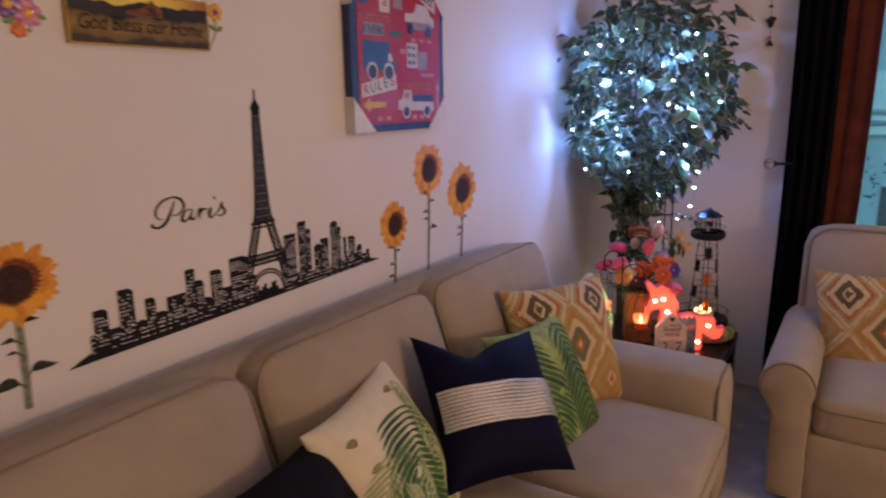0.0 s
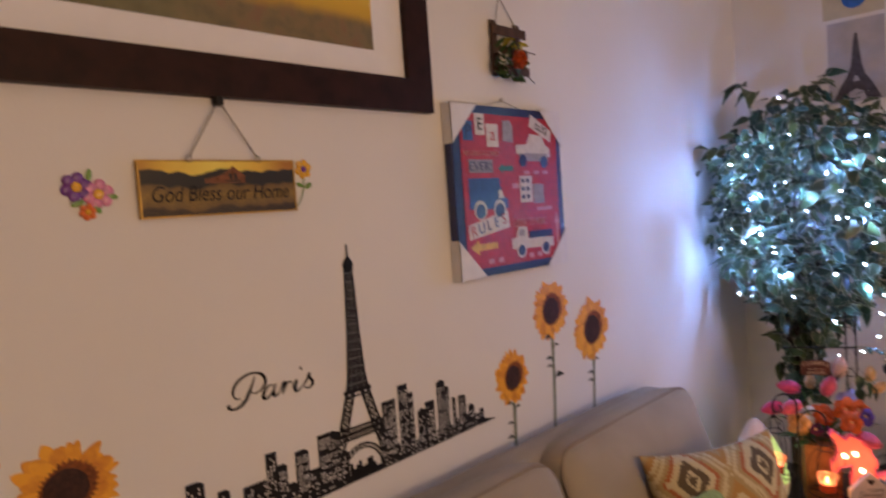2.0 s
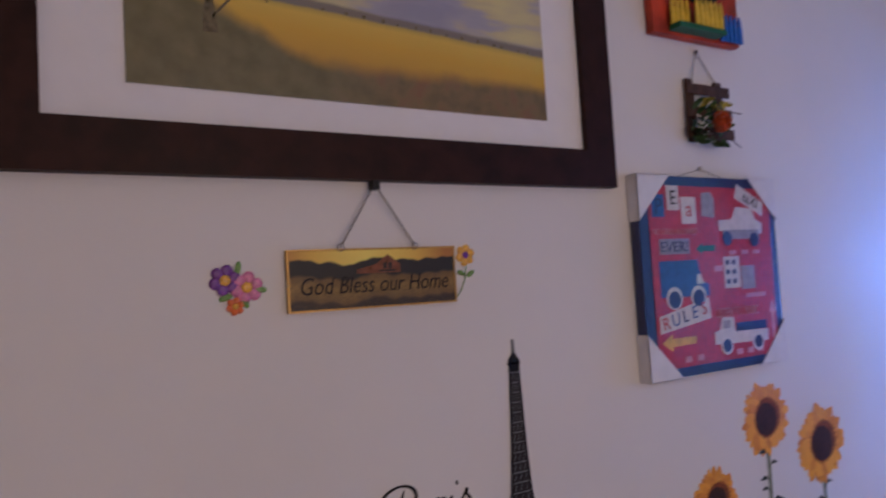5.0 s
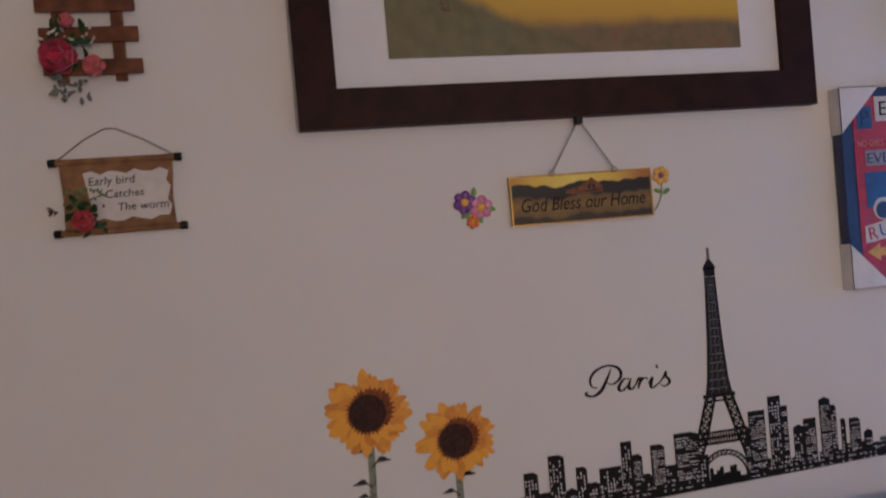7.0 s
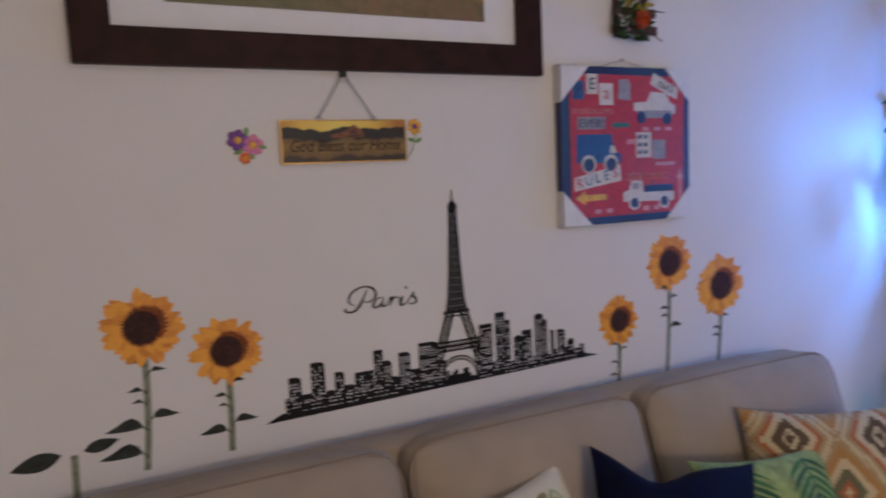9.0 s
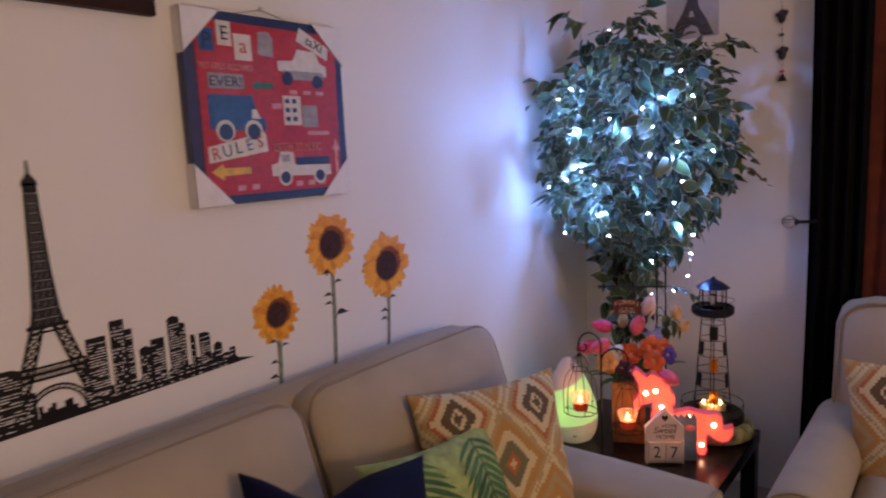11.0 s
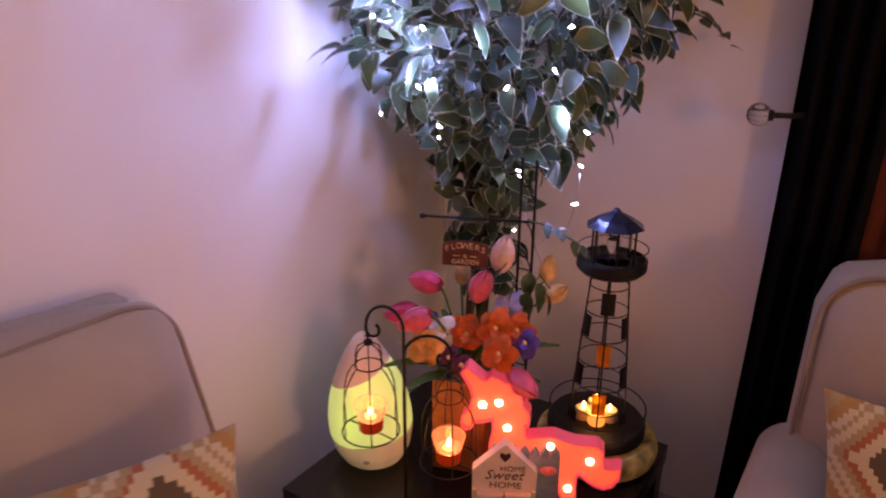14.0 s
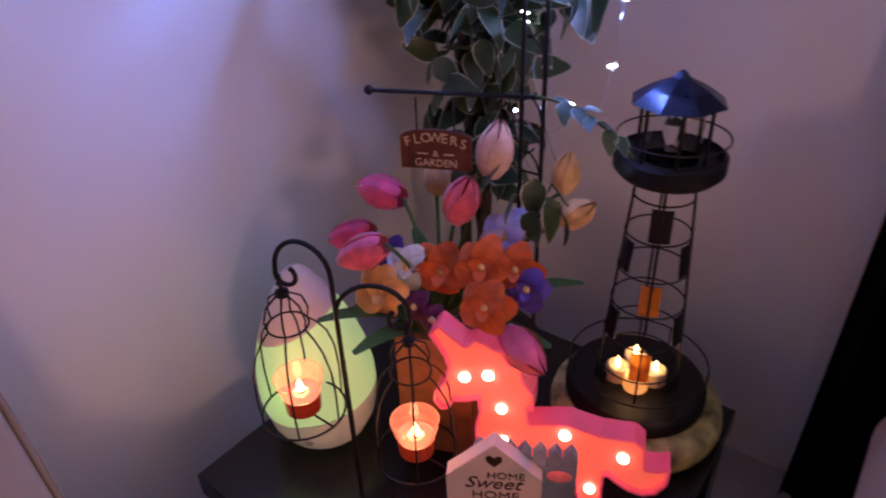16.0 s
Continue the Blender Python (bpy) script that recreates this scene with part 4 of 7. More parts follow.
flat("traffic_tile", [rect(0.262, 0.185, 0.318, 0.258)], WHITEPRINT)
for i in range(2):
    for j in range(3):
        flat("traffic_mark", [rect(0.268 + 0.022 * i, 0.195 + 0.022 * j, 0.282 + 0.022 * i, 0.206 + 0.022 * j)], NAVYPRINT, 0.0004)
flat("letter_tile", [rect(0.322, 0.180, 0.372, 0.235)], GREYPRINT)
flat("small_print", [rect(0.228, 0.225, 0.258, 0.238)], PINKPRINT)
flat("small_print", [rect(0.335, 0.160, 0.408, 0.170)], PINKPRINT)
words("lettering", "LISTEN TO MUSIC", 0.030, PINKPRINT, cv, pose(0.300, 0.120, Z0 + 0.001), width=0.15)
rl = flat("rule_tile", [[(0.040, 0.098), (0.205, 0.122), (0.200, 0.168), (0.040, 0.135)]], WHITEPRINT, 0.0006)
for i, (ch_, mt) in enumerate((("R", RED), ("U", BLUEPRINT), ("L", NAVYPRINT), ("E", BLUEPRINT), ("S", RED))):
    words("lettering", ch_, 0.040, mt, rl, pose(0.060 + 0.031 * i, 0.106 + 0.0065 * i, Z0 + 0.0016, 0, 0, 9))
flat("arrow_print", [[(0.042, 0.078), (0.075, 0.058), (0.075, 0.068), (0.150, 0.070), (0.150, 0.086), (0.075, 0.086), (0.075, 0.096)]], YELLOWPRINT)
tr = flat("truck_print", [[(0.212, 0.060), (0.405, 0.055), (0.405, 0.082), (0.285, 0.086), (0.282, 0.118), (0.242, 0.120), (0.232, 0.092), (0.212, 0.088)]], WHITEPRINT)
flat("truck_load", [rect(0.290, 0.084, 0.402, 0.104)], NAVYPRINT, 0.0004, tr)
flat("truck_window", [rect(0.244, 0.094, 0.268, 0.112)], GREYPRINT, 0.0006, tr)
for x in (0.252, 0.366):
    flat("wheel_rim", [disc(x, 0.055, 0.021)], WHITEPRINT, 0.0005, tr)
    flat("wheel", [disc(x, 0.055, 0.015)], NAVYPRINT, 0.0010, tr)
flat("arrow_print", [[(0.424, 0.058), (0.434, 0.058), (0.434, 0.120), (0.442, 0.120), (0.429, 0.150), (0.416, 0.120), (0.424, 0.120)]], PINKPRINT)
for x in (0.110, 0.150, 0.285, 0.325, 0.362):
    flat("small_print", [rect(x, 0.031, x + 0.021, 0.044)], PINKPRINT)
T = 0.0016
for x, y, sx, sy in ((0, 0, 1, 1), (CW, 0, -1, 1), (0, CHT, 1, -1), (CW, CHT, -1, -1)):
    L = 0.100
    tri = [(x - sx * T, y - sy * T), (x + sx * L, y - sy * T), (x - sx * T, y + sy * L)]
    if sx * sy < 0:
        tri = tri[::-1]
    sh = Shape().prism(tri, Z0 + 0.0012, Z0 + 0.0026)
    sh.box((min(x - sx * T, x), min(y, y + sy * L), 0), (max(x - sx * T, x), max(y, y + sy * L), Z0 + 0.0026))
    sh.box((min(x, x + sx * L), min(y - sy * T, y), 0), (max(x, x + sx * L), max(y - sy * T, y), Z0 + 0.0026))
    part("card_corner", sh, CARDCORNER, cv)
part("hanger_wire", Shape().tube([(0.14, CHT, 0.004), (0.235, CHT + 0.022, 0.004), (0.33, CHT, 0.004)], 0.0009, 5), CHAINMETAL, cv)
part("wall_hook", Shape().ball((0.235, CHT + 0.024, 0.006), 0.006, 10, 6), WHITEPRINT, cv)

# ---- flowers for plaques ----


def petal(shape, m, length, width, curl=0.35, n=4):
    """A cupped petal along +x, curling up towards +z."""
    v, f = [], []
    for i in range(n + 1):
        u = i / n
        w = width / 2 * math.sin(math.pi * min(0.96, 0.12 + 0.82 * u)) ** 0.7
        for j in (-1, 0, 1):
            v.append((length * u * math.cos(curl * u), w * j, length * u * math.sin(curl * u) + (0.22 * w if j else 0)))
    for i in range(n):
        for j in range(2):
            a = i * 3 + j
            f.append((a, a + 3, a + 4, a + 1))
    return shape.add(v, f, m)


def rose(c, r, seed, tilt=0.0):
    """Cupped petals in rings, wound about a heart; out of the wall."""
    rg, s = random.Random(seed), Shape()
    for ring, (k, lift, rad) in enumerate(((6, 18, 1.0), (5, 38, 0.86), (5, 58, 0.68), (4, 76, 0.5))):
        for i in range(k):
            a = 360 * i / k + 31 * ring + rg.uniform(-8, 8)
            petal(s, Matrix.Translation(c) @ pose(0, 0, 0, tilt, 0, a) @ pose(r * 0.08, 0, r * 0.1 * ring, 0, -lift, 0), r * rad, r * rad * 1.15, 0.7 if ring < 2 else -0.3)
    s.ball((c[0], c[1], c[2] + r * 0.35), (r * 0.26, r * 0.26, r * 0.35), 8, 6)
    return s


def leaf_spray(n, c, spread, size, seed, z=0.006):
    rg, s = random.Random(seed), Shape()
    for i in range(n):
        a = rg.uniform(0, 360)
        x, y = c[0] + rg.uniform(-1, 1) * spread[0], c[1] + rg.uniform(-1, 1) * spread[1]
        petal(s, pose(x, y, z + rg.uniform(0, 0.008), rg.uniform(-25, 25), rg.uniform(-35, 5), a), size * rg.uniform(0.7, 1.2), size * 0.45, 0.5, 3)
    return s


# slatted rose plaque
rp = thing("rose_plaque", "small brown wooden slat plaque with pink fabric roses", "wall ornament", on_west(-0.033, 1.85))
for y0 in (0.023, 0.081, 0.136):
    part("slat", Shape().soft((0.166, 0.028, 0.006), 0.002, 3, m=pose(0.080 + 0.1 * (0.11 - y0) * 0.5, y0, 0.013)), SLATWOOD, rp, weld=True)
for x in (0.030, 0.128):
    part("upright", Shape().soft((0.021, 0.160, 0.007), 0.002, 3, m=pose(x, 0.078, 0.0065)), SLATWOOD, rp, weld=True)
part("string", Shape().tube([(0.036, 0.155, 0.010), (0.068, 0.246, 0.004), (0.082, 0.246, 0.004), (0.118, 0.155, 0.010)], 0.0018, 5), TWINE, rp)
part("nail", Shape().ball((0.075, 0.249, 0.005), 0.005, 8, 6), CHAINMETAL, rp)
part("rose", rose((0.036, 0.035, 0.018), 0.044, 3), CRIMSON, rp, smooth="all")
part("rose", rose((0.090, 0.020, 0.018), 0.027, 4), ROSEPINK, rp, smooth="all")
part("rosebud", rose((0.050, 0.102, 0.018), 0.019, 9), ROSEPINK, rp, smooth="all")
part("leaves", leaf_spray(16, (0.055, 0.055), (0.035, 0.03), 0.030, 5, 0.016), LEAFGREEN, rp)["kind"] = "stuff"
part("small_flowers", leaf_spray(14, (0.045, 0.075), (0.045, 0.012), 0.012, 6, 0.026), WHITEFLOWER, rp)["kind"] = "stuff"
part("trailing_sprig", leaf_spray(26, (0.048, -0.018), (0.028, 0.026), 0.016, 7, 0.012), GREYLEAF, rp)["kind"] = "stuff"

# early-bird scroll plaque
eb = thing("scroll_plaque", "brown scroll plaque reading Early bird Catches The worm", "wall sign", on_west(-0.030, 1.577))
SCROLL = paint("brown_scroll_board", (0.24, 0.125, 0.055), 0.7, 0.3, 40, 0.3, 300)
PAPER = paint("torn_white_paper", (0.68, 0.64, 0.60), 0.7, 0.08, 40, 0.1, 300)
part("scroll_sheet", Shape().prism([(0.008, 0.004), (0.10, 0.000), (0.196, 0.003), (0.193, 0.06), (0.198, 0.128), (0.10, 0.132), (0.006, 0.128), (0.010, 0.06)], 0.004, 0.009), SCROLL, eb)
for y in (0.003, 0.129):
    rod = part("rod", Shape().tube([(-0.002, y, 0.007), (0.206, y, 0.007)], 0.006, 10), SCROLL, eb, smooth=True)
    for x in (-0.010, 0.202):
        part("rod_cap", Shape().tube([(x, y, 0.007), (x + 0.012, y, 0.007)], 0.0075, 10), IRON, rod, smooth=True)
edge = [(0.045 + 0.145 * i / 10, 0.108 + 0.004 * math.sin(i * 2.3)) for i in range(11)][::-1]
right = [(0.188 + 0.004 * math.sin(i * 2.1), 0.030 + 0.07 * i / 6) for i in range(7)]
lowe = [(0.060 + 0.125 * i / 8, 0.022 + 0.004 * math.sin(i * 1.9)) for i in range(9)]
part("torn_paper", Shape().prism(lowe + right + edge, 0.009, 0.0102), PAPER, eb)
for tx, x, y in (("Early bird", 0.092, 0.086), ("Catches", 0.112, 0.062), ("The worm", 0.142, 0.038)):
    words("lettering", tx, 0.0205, BLACKVINYL, eb, pose(x, y, 0.0104, 0, 0, 1), 0.1, 0.0003)
part("rose", rose((0.046, 0.022, 0.013), 0.028, 12), REDROSE, eb, smooth="all")
part("leaves", leaf_spray(26, (0.045, 0.030), (0.038, 0.026), 0.022, 14, 0.010), LEAFGREEN, eb)["kind"] = "stuff"
part("filler_flowers", leaf_spray(36, (0.046, 0.062), (0.034, 0.018), 0.009, 15, 0.012), PALEGREEN, eb)["kind"] = "stuff"
part("star_flower", leaf_spray(6, (-0.006, 0.044), (0.003, 0.003), 0.012, 16, 0.010), DARKSLAT, eb)["kind"] = "stuff"
part("string", Shape().tube([(0.004, 0.134, 0.007), (0.05, 0.168, 0.006), (0.085, 0.187, 0.004), (0.105, 0.187, 0.004), (0.15, 0.165, 0.006), (0.200, 0.134, 0.007)], 0.0015, 5), TWINE, eb)

# small slatted plaque with an orange flower
sp = thing("flower_plaque", "small dark slat plaque with an orange flower and leaves", "wall ornament", on_west(1.745, 1.845))
for i, y0 in enumerate((0.030, 0.078, 0.132)):
    part("slat", Shape().soft((0.165 - 0.008 * i, 0.026, 0.006), 0.002, 3, m=pose(0.092, y0, 0.014)), DARKSLAT, sp, weld=True)
for x in (0.034, 0.134):
    part("upright", Shape().soft((0.028, 0.150, 0.007), 0.003, 3, m=pose(x, 0.083, 0.0065)), DARKSLAT, sp, weld=True)
part("flower", rose((0.094, 0.052, 0.022), 0.036, 21), ORANGEFLOWER, sp, smooth="all")
part("leaves", leaf_spray(40, (0.070, 0.042), (0.055, 0.040), 0.030, 22, 0.016), LEAFGREEN, sp)["kind"] = "stuff"
part("yellow_leaves", leaf_spray(12, (0.085, 0.096), (0.045, 0.012), 0.030, 23, 0.018), YELLOWLEAF, sp)["kind"] = "stuff"
part("small_flowers", leaf_spray(14, (0.036, 0.044), (0.018, 0.022), 0.013, 24, 0.030), WHITEFLOWER, sp)["kind"] = "stuff"
part("twigs", Shape().tube([(0.12, 0.075, 0.02), (0.16, 0.085, 0.02), (0.20, 0.083, 0.02)], 0.0015, 5).tube([(0.11, 0.02, 0.02), (0.16, 0.016, 0.02), (0.19, 0.0, 0.02)], 0.0015, 5), DARKSLAT, sp)["kind"] = "stuff"
part("string", Shape().tube([(0.040, 0.150, 0.010), (0.068, 0.222, 0.004), (0.074, 0.222, 0.004), (0.128, 0.150, 0.010)], 0.0014, 5), TWINE, sp)
part("nail", Shape().ball((0.071, 0.226, 0.005), 0.005, 8, 6), CHAINMETAL, sp)

# painted panel with wreath and little fences
mu = thing("painted_panel", "red painted souvenir panel with wreath and toy fences", "wall ornament", on_west(1.655, 2.092))
PANELRED = paint("mottled_red_panel", (0.40, 0.045, 0.015), 0.5, 0.55, 14, 0.2, 200)
WREATH = paint("dark_green_wreath", (0.012, 0.03, 0.026), 0.8, 0.4, 60, 0.8, 300)
FENCEYELLOW = paint("yellow_fence", (0.72, 0.50, 0.03), 0.5, 0.2, 60, 0.1, 300)
FENCEBLUE = paint("blue_fence", (0.03, 0.14, 0.50), 0.5, 0.2, 60, 0.1, 300)
PANELGREEN = paint("green_ledge", (0.02, 0.12, 0.05), 0.5, 0.2, 60, 0.1, 300)
DISCRED = paint("orange_red_disc", (0.55, 0.07, 0.02), 0.4, 0.2, 60, 0.1, 300)
part("panel", Shape().soft((0.300, 0.40, 0.024), 0.003, 4, m=pose(0.150, 0.20, 0.013)), PANELRED, mu, weld=True)
wr = Shape()
wr.tube([(0.155 + 0.082 * math.cos(a), 0.195 + 0.092 * math.sin(a), 0.036) for a in np.linspace(0, 2 * math.pi, 33)[:-1]], 0.021, 8, True)
part("wreath", wr, WREATH, mu, smooth=True)
part("bow", Shape().ball((0.175, 0.292, 0.045), (0.05, 0.03, 0.015), 12, 8).ball((0.13, 0.31, 0.045), (0.04, 0.03, 0.015), 12, 8), CRIMSON, mu, smooth=True)
dsc = part("round_sign", Shape().prism(disc(0.160, 0.195, 0.062, 28), 0.025, 0.030), DISCRED, mu)
part("sign_bars", Shape().box((0.128, 0.205, 0.03), (0.195, 0.225, 0.0312)).box((0.135, 0.180, 0.03), (0.19, 0.196, 0.0312)).box((0.145, 0.155, 0.03), (0.178, 0.161, 0.0312)), WHITEPRINT, dsc)
for x0, mat, n, y0, zf in ((0.105, FENCEYELLOW, 6, 0.018, 0.055), (0.215, FENCEBLUE, 5, 0.004, 0.036), (0.045, FENCEYELLOW, 4, 0.02, 0.036)):
    fn = part("toy_fence", Shape().box((x0, y0, zf - 0.001), (x0 + 0.0165 * n, y0 + 0.042, zf + 0.0005)), mat, mu)
    for i in range(n):
        x = x0 + 0.0165 * i
        part("picket", Shape().prism([(x, y0), (x + 0.011, y0), (x + 0.011, y0 + 0.055), (x + 0.0055, y0 + 0.066), (x, y0 + 0.055)], zf, zf + 0.003), mat, fn)
part("ledge", Shape().box((0.05, 0.008, 0.024), (0.208, 0.020, 0.058)), PANELGREEN, mu)
part("small_ornament", Shape().ball((0.300, 0.230, 0.032), (0.012, 0.02, 0.012), 10, 6).ball((0.300, 0.195, 0.032), (0.010, 0.02, 0.012), 10, 6), DISCRED, mu, smooth=True)

# ---- north wall: tower print, magnet, hanging chime, tieback ----
pr_ = thing("tower_print", "grey unframed print of the Eiffel Tower taped up", "print", on_north(-0.872, 1.826))
PRINTGREY = paint("pale_grey_print", (0.44, 0.43, 0.46), 0.5, 0.12, 12, 0.03, 300)
TOWERGREY = paint("dark_grey_print", (0.075, 0.07, 0.08), 0.5, 0.3, 60, 0.03, 300)
PALEYELLOW = paint("pale_yellow_paper", (0.55, 0.50, 0.36), 0.6, 0.08, 20, 0.05, 300)
part("sheet", Shape().box((0, 0, 0), (0.205, 0.330, 0.002)), PRINTGREY, pr_)
part("printed_tower", Shape().prism([(0.012, 0.005), (0.062, 0.005), (0.075, 0.040), (0.10, 0.052), (0.125, 0.040), (0.138, 0.005), (0.188, 0.005), (0.158, 0.070), (0.132, 0.110), (0.122, 0.150), (0.112, 0.240), (0.108, 0.275), (0.100, 0.275), (0.092, 0.240), (0.084, 0.150), (0.070, 0.110), (0.045, 0.070)], 0.002, 0.003), TOWERGREY, pr_)
part("printed_gap", Shape().prism([(0.090, 0.082), (0.112, 0.082), (0.106, 0.105), (0.096, 0.105)], 0.003, 0.0034), PRINTGREY, pr_)
yp = thing("paper_print", "pale yellow paper print with a blue disc", "print", on_north(-0.885, 2.172))
part("sheet", Shape().box((0, 0, 0), (0.22, 0.30, 0.002)), PALEYELLOW, yp)
part("blue_disc", Shape().prism(disc(0.115, 0.075, 0.045, 26), 0.002, 0.0032), FENCEBLUE, yp)
ch = thing("wind_chime", "dark hanging string of small metal charms", "wall ornament", on_north(-0.445, 1.63))
part("cord", Shape().tube([(0.012, 0.005, 0.012), (0.004, 0.25, 0.012), (-0.012, 0.75, 0.010)], 0.0008, 5), IRON, ch)
CHARM = paint("dark_pewter_charm", (0.045, 0.04, 0.05), 0.45, 0.4, 80, 0.3, 300, metal=0.6)
for i, z in enumerate((0.008, 0.096, 0.228, 0.362, 0.500, 0.63)):
    x = 0.012 - 0.03 * z
    s = Shape()
    if i == 0:
        s.prism([(x - 0.016, z - 0.014), (x + 0.016, z - 0.014), (x, z + 0.016)], 0.010, 0.016)
    else:
        s.ball((x, z, 0.012), (0.015, 0.026, 0.006), 10, 8)
        s.ball((x + 0.012, z + 0.012, 0.012), (0.010, 0.010, 0.005), 8, 6).ball((x - 0.013, z + 0.008, 0.012), (0.010, 0.008, 0.005), 8, 6)
    part("charm", s, CHARM, ch, smooth=True)
    if i:
        part("bead", Shape().ball((x, z - 0.066, 0.012), (0.010, 0.006, 0.006), 10, 6), CRIMSON if i % 2 else CHARM, ch, smooth=True)

# ---- cushions ----


def bulge_at(u, v, w, h, t):
    """The height of a cushion's face over its middle plane, at u and v from -1 to 1."""
    return t / 2 * (max(0.0, 1 - abs(u) ** 2.6) * max(0.0, 1 - abs(v) ** 2.6)) ** 0.55


def cushion_point(u, v, w, h, t, side, lump=0.0):
    pinch = 0.10
    x = w / 2 * u * (1 - pinch * (1 - v * v) * abs(u))
    y = h / 2 * v * (1 - pinch * (1 - u * u) * abs(v))
    z = side * bulge_at(u, v, w, h, t) + lump * noise.noise((u * 2.1, v * 2.1, 3.0 + side)) * (1 - u * u) * (1 - v * v)
    return (x, y, z)


def cushion_body(w, h, t, lump=0.02, n=18):
    s = Shape()
    ts = [math.sin(math.pi / 2 * (2 * i / n - 1)) for i in range(n + 1)]
    for side in (1, -1):
        v = [cushion_point(a, b, w, h, t, side, lump) for a in ts for b in ts]
        f = []
        for i in range(n):
            for j in range(n):
                q = (i * (n + 1) + j, (i + 1) * (n + 1) + j, (i + 1) * (n + 1) + j + 1, i * (n + 1) + j + 1)
                f.append(q if side > 0 else q[::-1])
        s.add(v, f)
    return s


def on_cushion(shape, pts, w, h, t, lump, lift=0.0012):
    """A flat outline laid on a cushion's face, as a fan; points in u, v."""
    n = len(shape.v)
    cu, cv_ = sum(p[0] for p in pts) / len(pts), sum(p[1] for p in pts) / len(pts)
    for u, v in [(cu, cv_)] + list(pts):
        u, v = max(-0.985, min(0.985, u)), max(-0.985, min(0.985, v))
        x, y, z = cushion_point(u, v, w, h, t, 1, lump)
        shape.v.append((x, y, z + lift))
    k = len(pts)
    shape.f += [(n, n + 1 + i, n + 1 + (i + 1) % k) for i in range(k)]


def edge_cord(w, h, t, lump, rad=0.004):
    ts = np.linspace(-1, 1, 9)
    ring = [(a, -1) for a in ts[:-1]] + [(1, a) for a in ts[:-1]] + [(a, 1) for a in ts[:0:-1]] + [(-1, a) for a in ts[:0:-1]]
    return Shape().tube([cushion_point(u, v, w, h, t, 1, 0) for u, v in ring], rad, 6, True)


def draw_kilim(g, x, y, vec):
    """Stepped diamonds in rows, in sand, rust, grey-green and brown."""
    S = 0.235
    jag = g.m("DIVIDE", g.m("FLOOR", g.m("MULTIPLY", y, 115.0)), 115.0)
    jx = g.m("DIVIDE", g.m("FLOOR", g.m("MULTIPLY", x, 150.0)), 150.0)
    px, py = g.m("DIVIDE", jx, S), g.m("DIVIDE", jag, S * 1.15)
    a = g.m("ADD", g.m("ADD", px, py), 0.5)
    b = g.m("ADD", g.m("SUBTRACT", px, py), 0.5)
    fa = g.m("ABSOLUTE", g.m("SUBTRACT", g.m("FRACT", a), 0.5))
    fb = g.m("ABSOLUTE", g.m("SUBTRACT", g.m("FRACT", b), 0.5))
    d = g.m("MAXIMUM", fa, fb)
    kind = g.m("FRACT", g.m("MULTIPLY", g.m("ADD", g.m("FLOOR", a), g.m("MULTIPLY", g.m("FLOOR", b), 2.0)), 0.3334))
    sand, cream, rust, sage, brown, ochre = (0.40, 0.285, 0.125), (0.58, 0.48, 0.28), (0.39, 0.115, 0.038), (0.13, 0.125, 0.065), (0.085, 0.058, 0.028), (0.42, 0.225, 0.06)
    one = g.ramp(d, [(0.0, cream), (0.05, rust), (0.10, sage), (0.20, sage), (0.22, cream), (0.32, ochre), (0.38, ochre), (0.42, sand), (0.48, cream)], "CONSTANT")
    two = g.ramp(d, [(0.0, brown), (0.06, cream), (0.10, brown), (0.19, brown), (0.21, cream), (0.31, rust), (0.36, sand), (0.42, cream), (0.48, sand)], "CONSTANT")
    three = g.ramp(d, [(0.0, rust), (0.06, cream), (0.11, ochre), (0.24, sand), (0.33, ochre), (0.38, ochre), (0.43, cream), (0.48, sand)], "CONSTANT")
    col = g.mix(g.m("GREATER_THAN", kind, 0.2), one, two)
    col = g.mix(g.m("GREATER_THAN", kind, 0.55), col, three)
    weave = g.noise(vec, 700, 1)
    return g.mix(g.m("MULTIPLY", weave, 0.18), col, (0.30, 0.22, 0.14))


FERNCLOTH = paint("fern_green_cotton", (0.30, 0.37, 0.13), 0.85, 0.4, 25, 0.3, 1200)
KILIM = picture("kilim_weave", 0.9, draw_kilim)
CREAMCLOTH = paint("cream_cotton", (0.72, 0.66, 0.48), 0.85, 0.06, 20, 0.3, 1200, sheen=0.2)
NAVYCLOTH = paint("navy_satin", (0.002, 0.0032, 0.020), 0.7, 0.3, 12, 0.15, 900, spec=0.12)
BLACKCLOTH = paint("black_cloth", (0.007, 0.007, 0.010), 0.8, 0.3, 20, 0.2, 900, spec=0.1)
SEQUIN = paint("silver_sequin", (0.80, 0.75, 0.70), 0.30, 0.35, 260, 0.9, 420, metal=0.85)
PALMGREEN = islands("palm_leaf_print", (0.010, 0.045, 0.020), (0.065, 0.17, 0.045), 0.8)
SAGEPRINT = islands("sage_leaf_print", (0.14, 0.22, 0.06), (0.48, 0.52, 0.28), 0.8)
OLIVEPRINT = paint("olive_small_print", (0.28, 0.24, 0.12), 0.85, 0.3, 60, 0.1, 900)


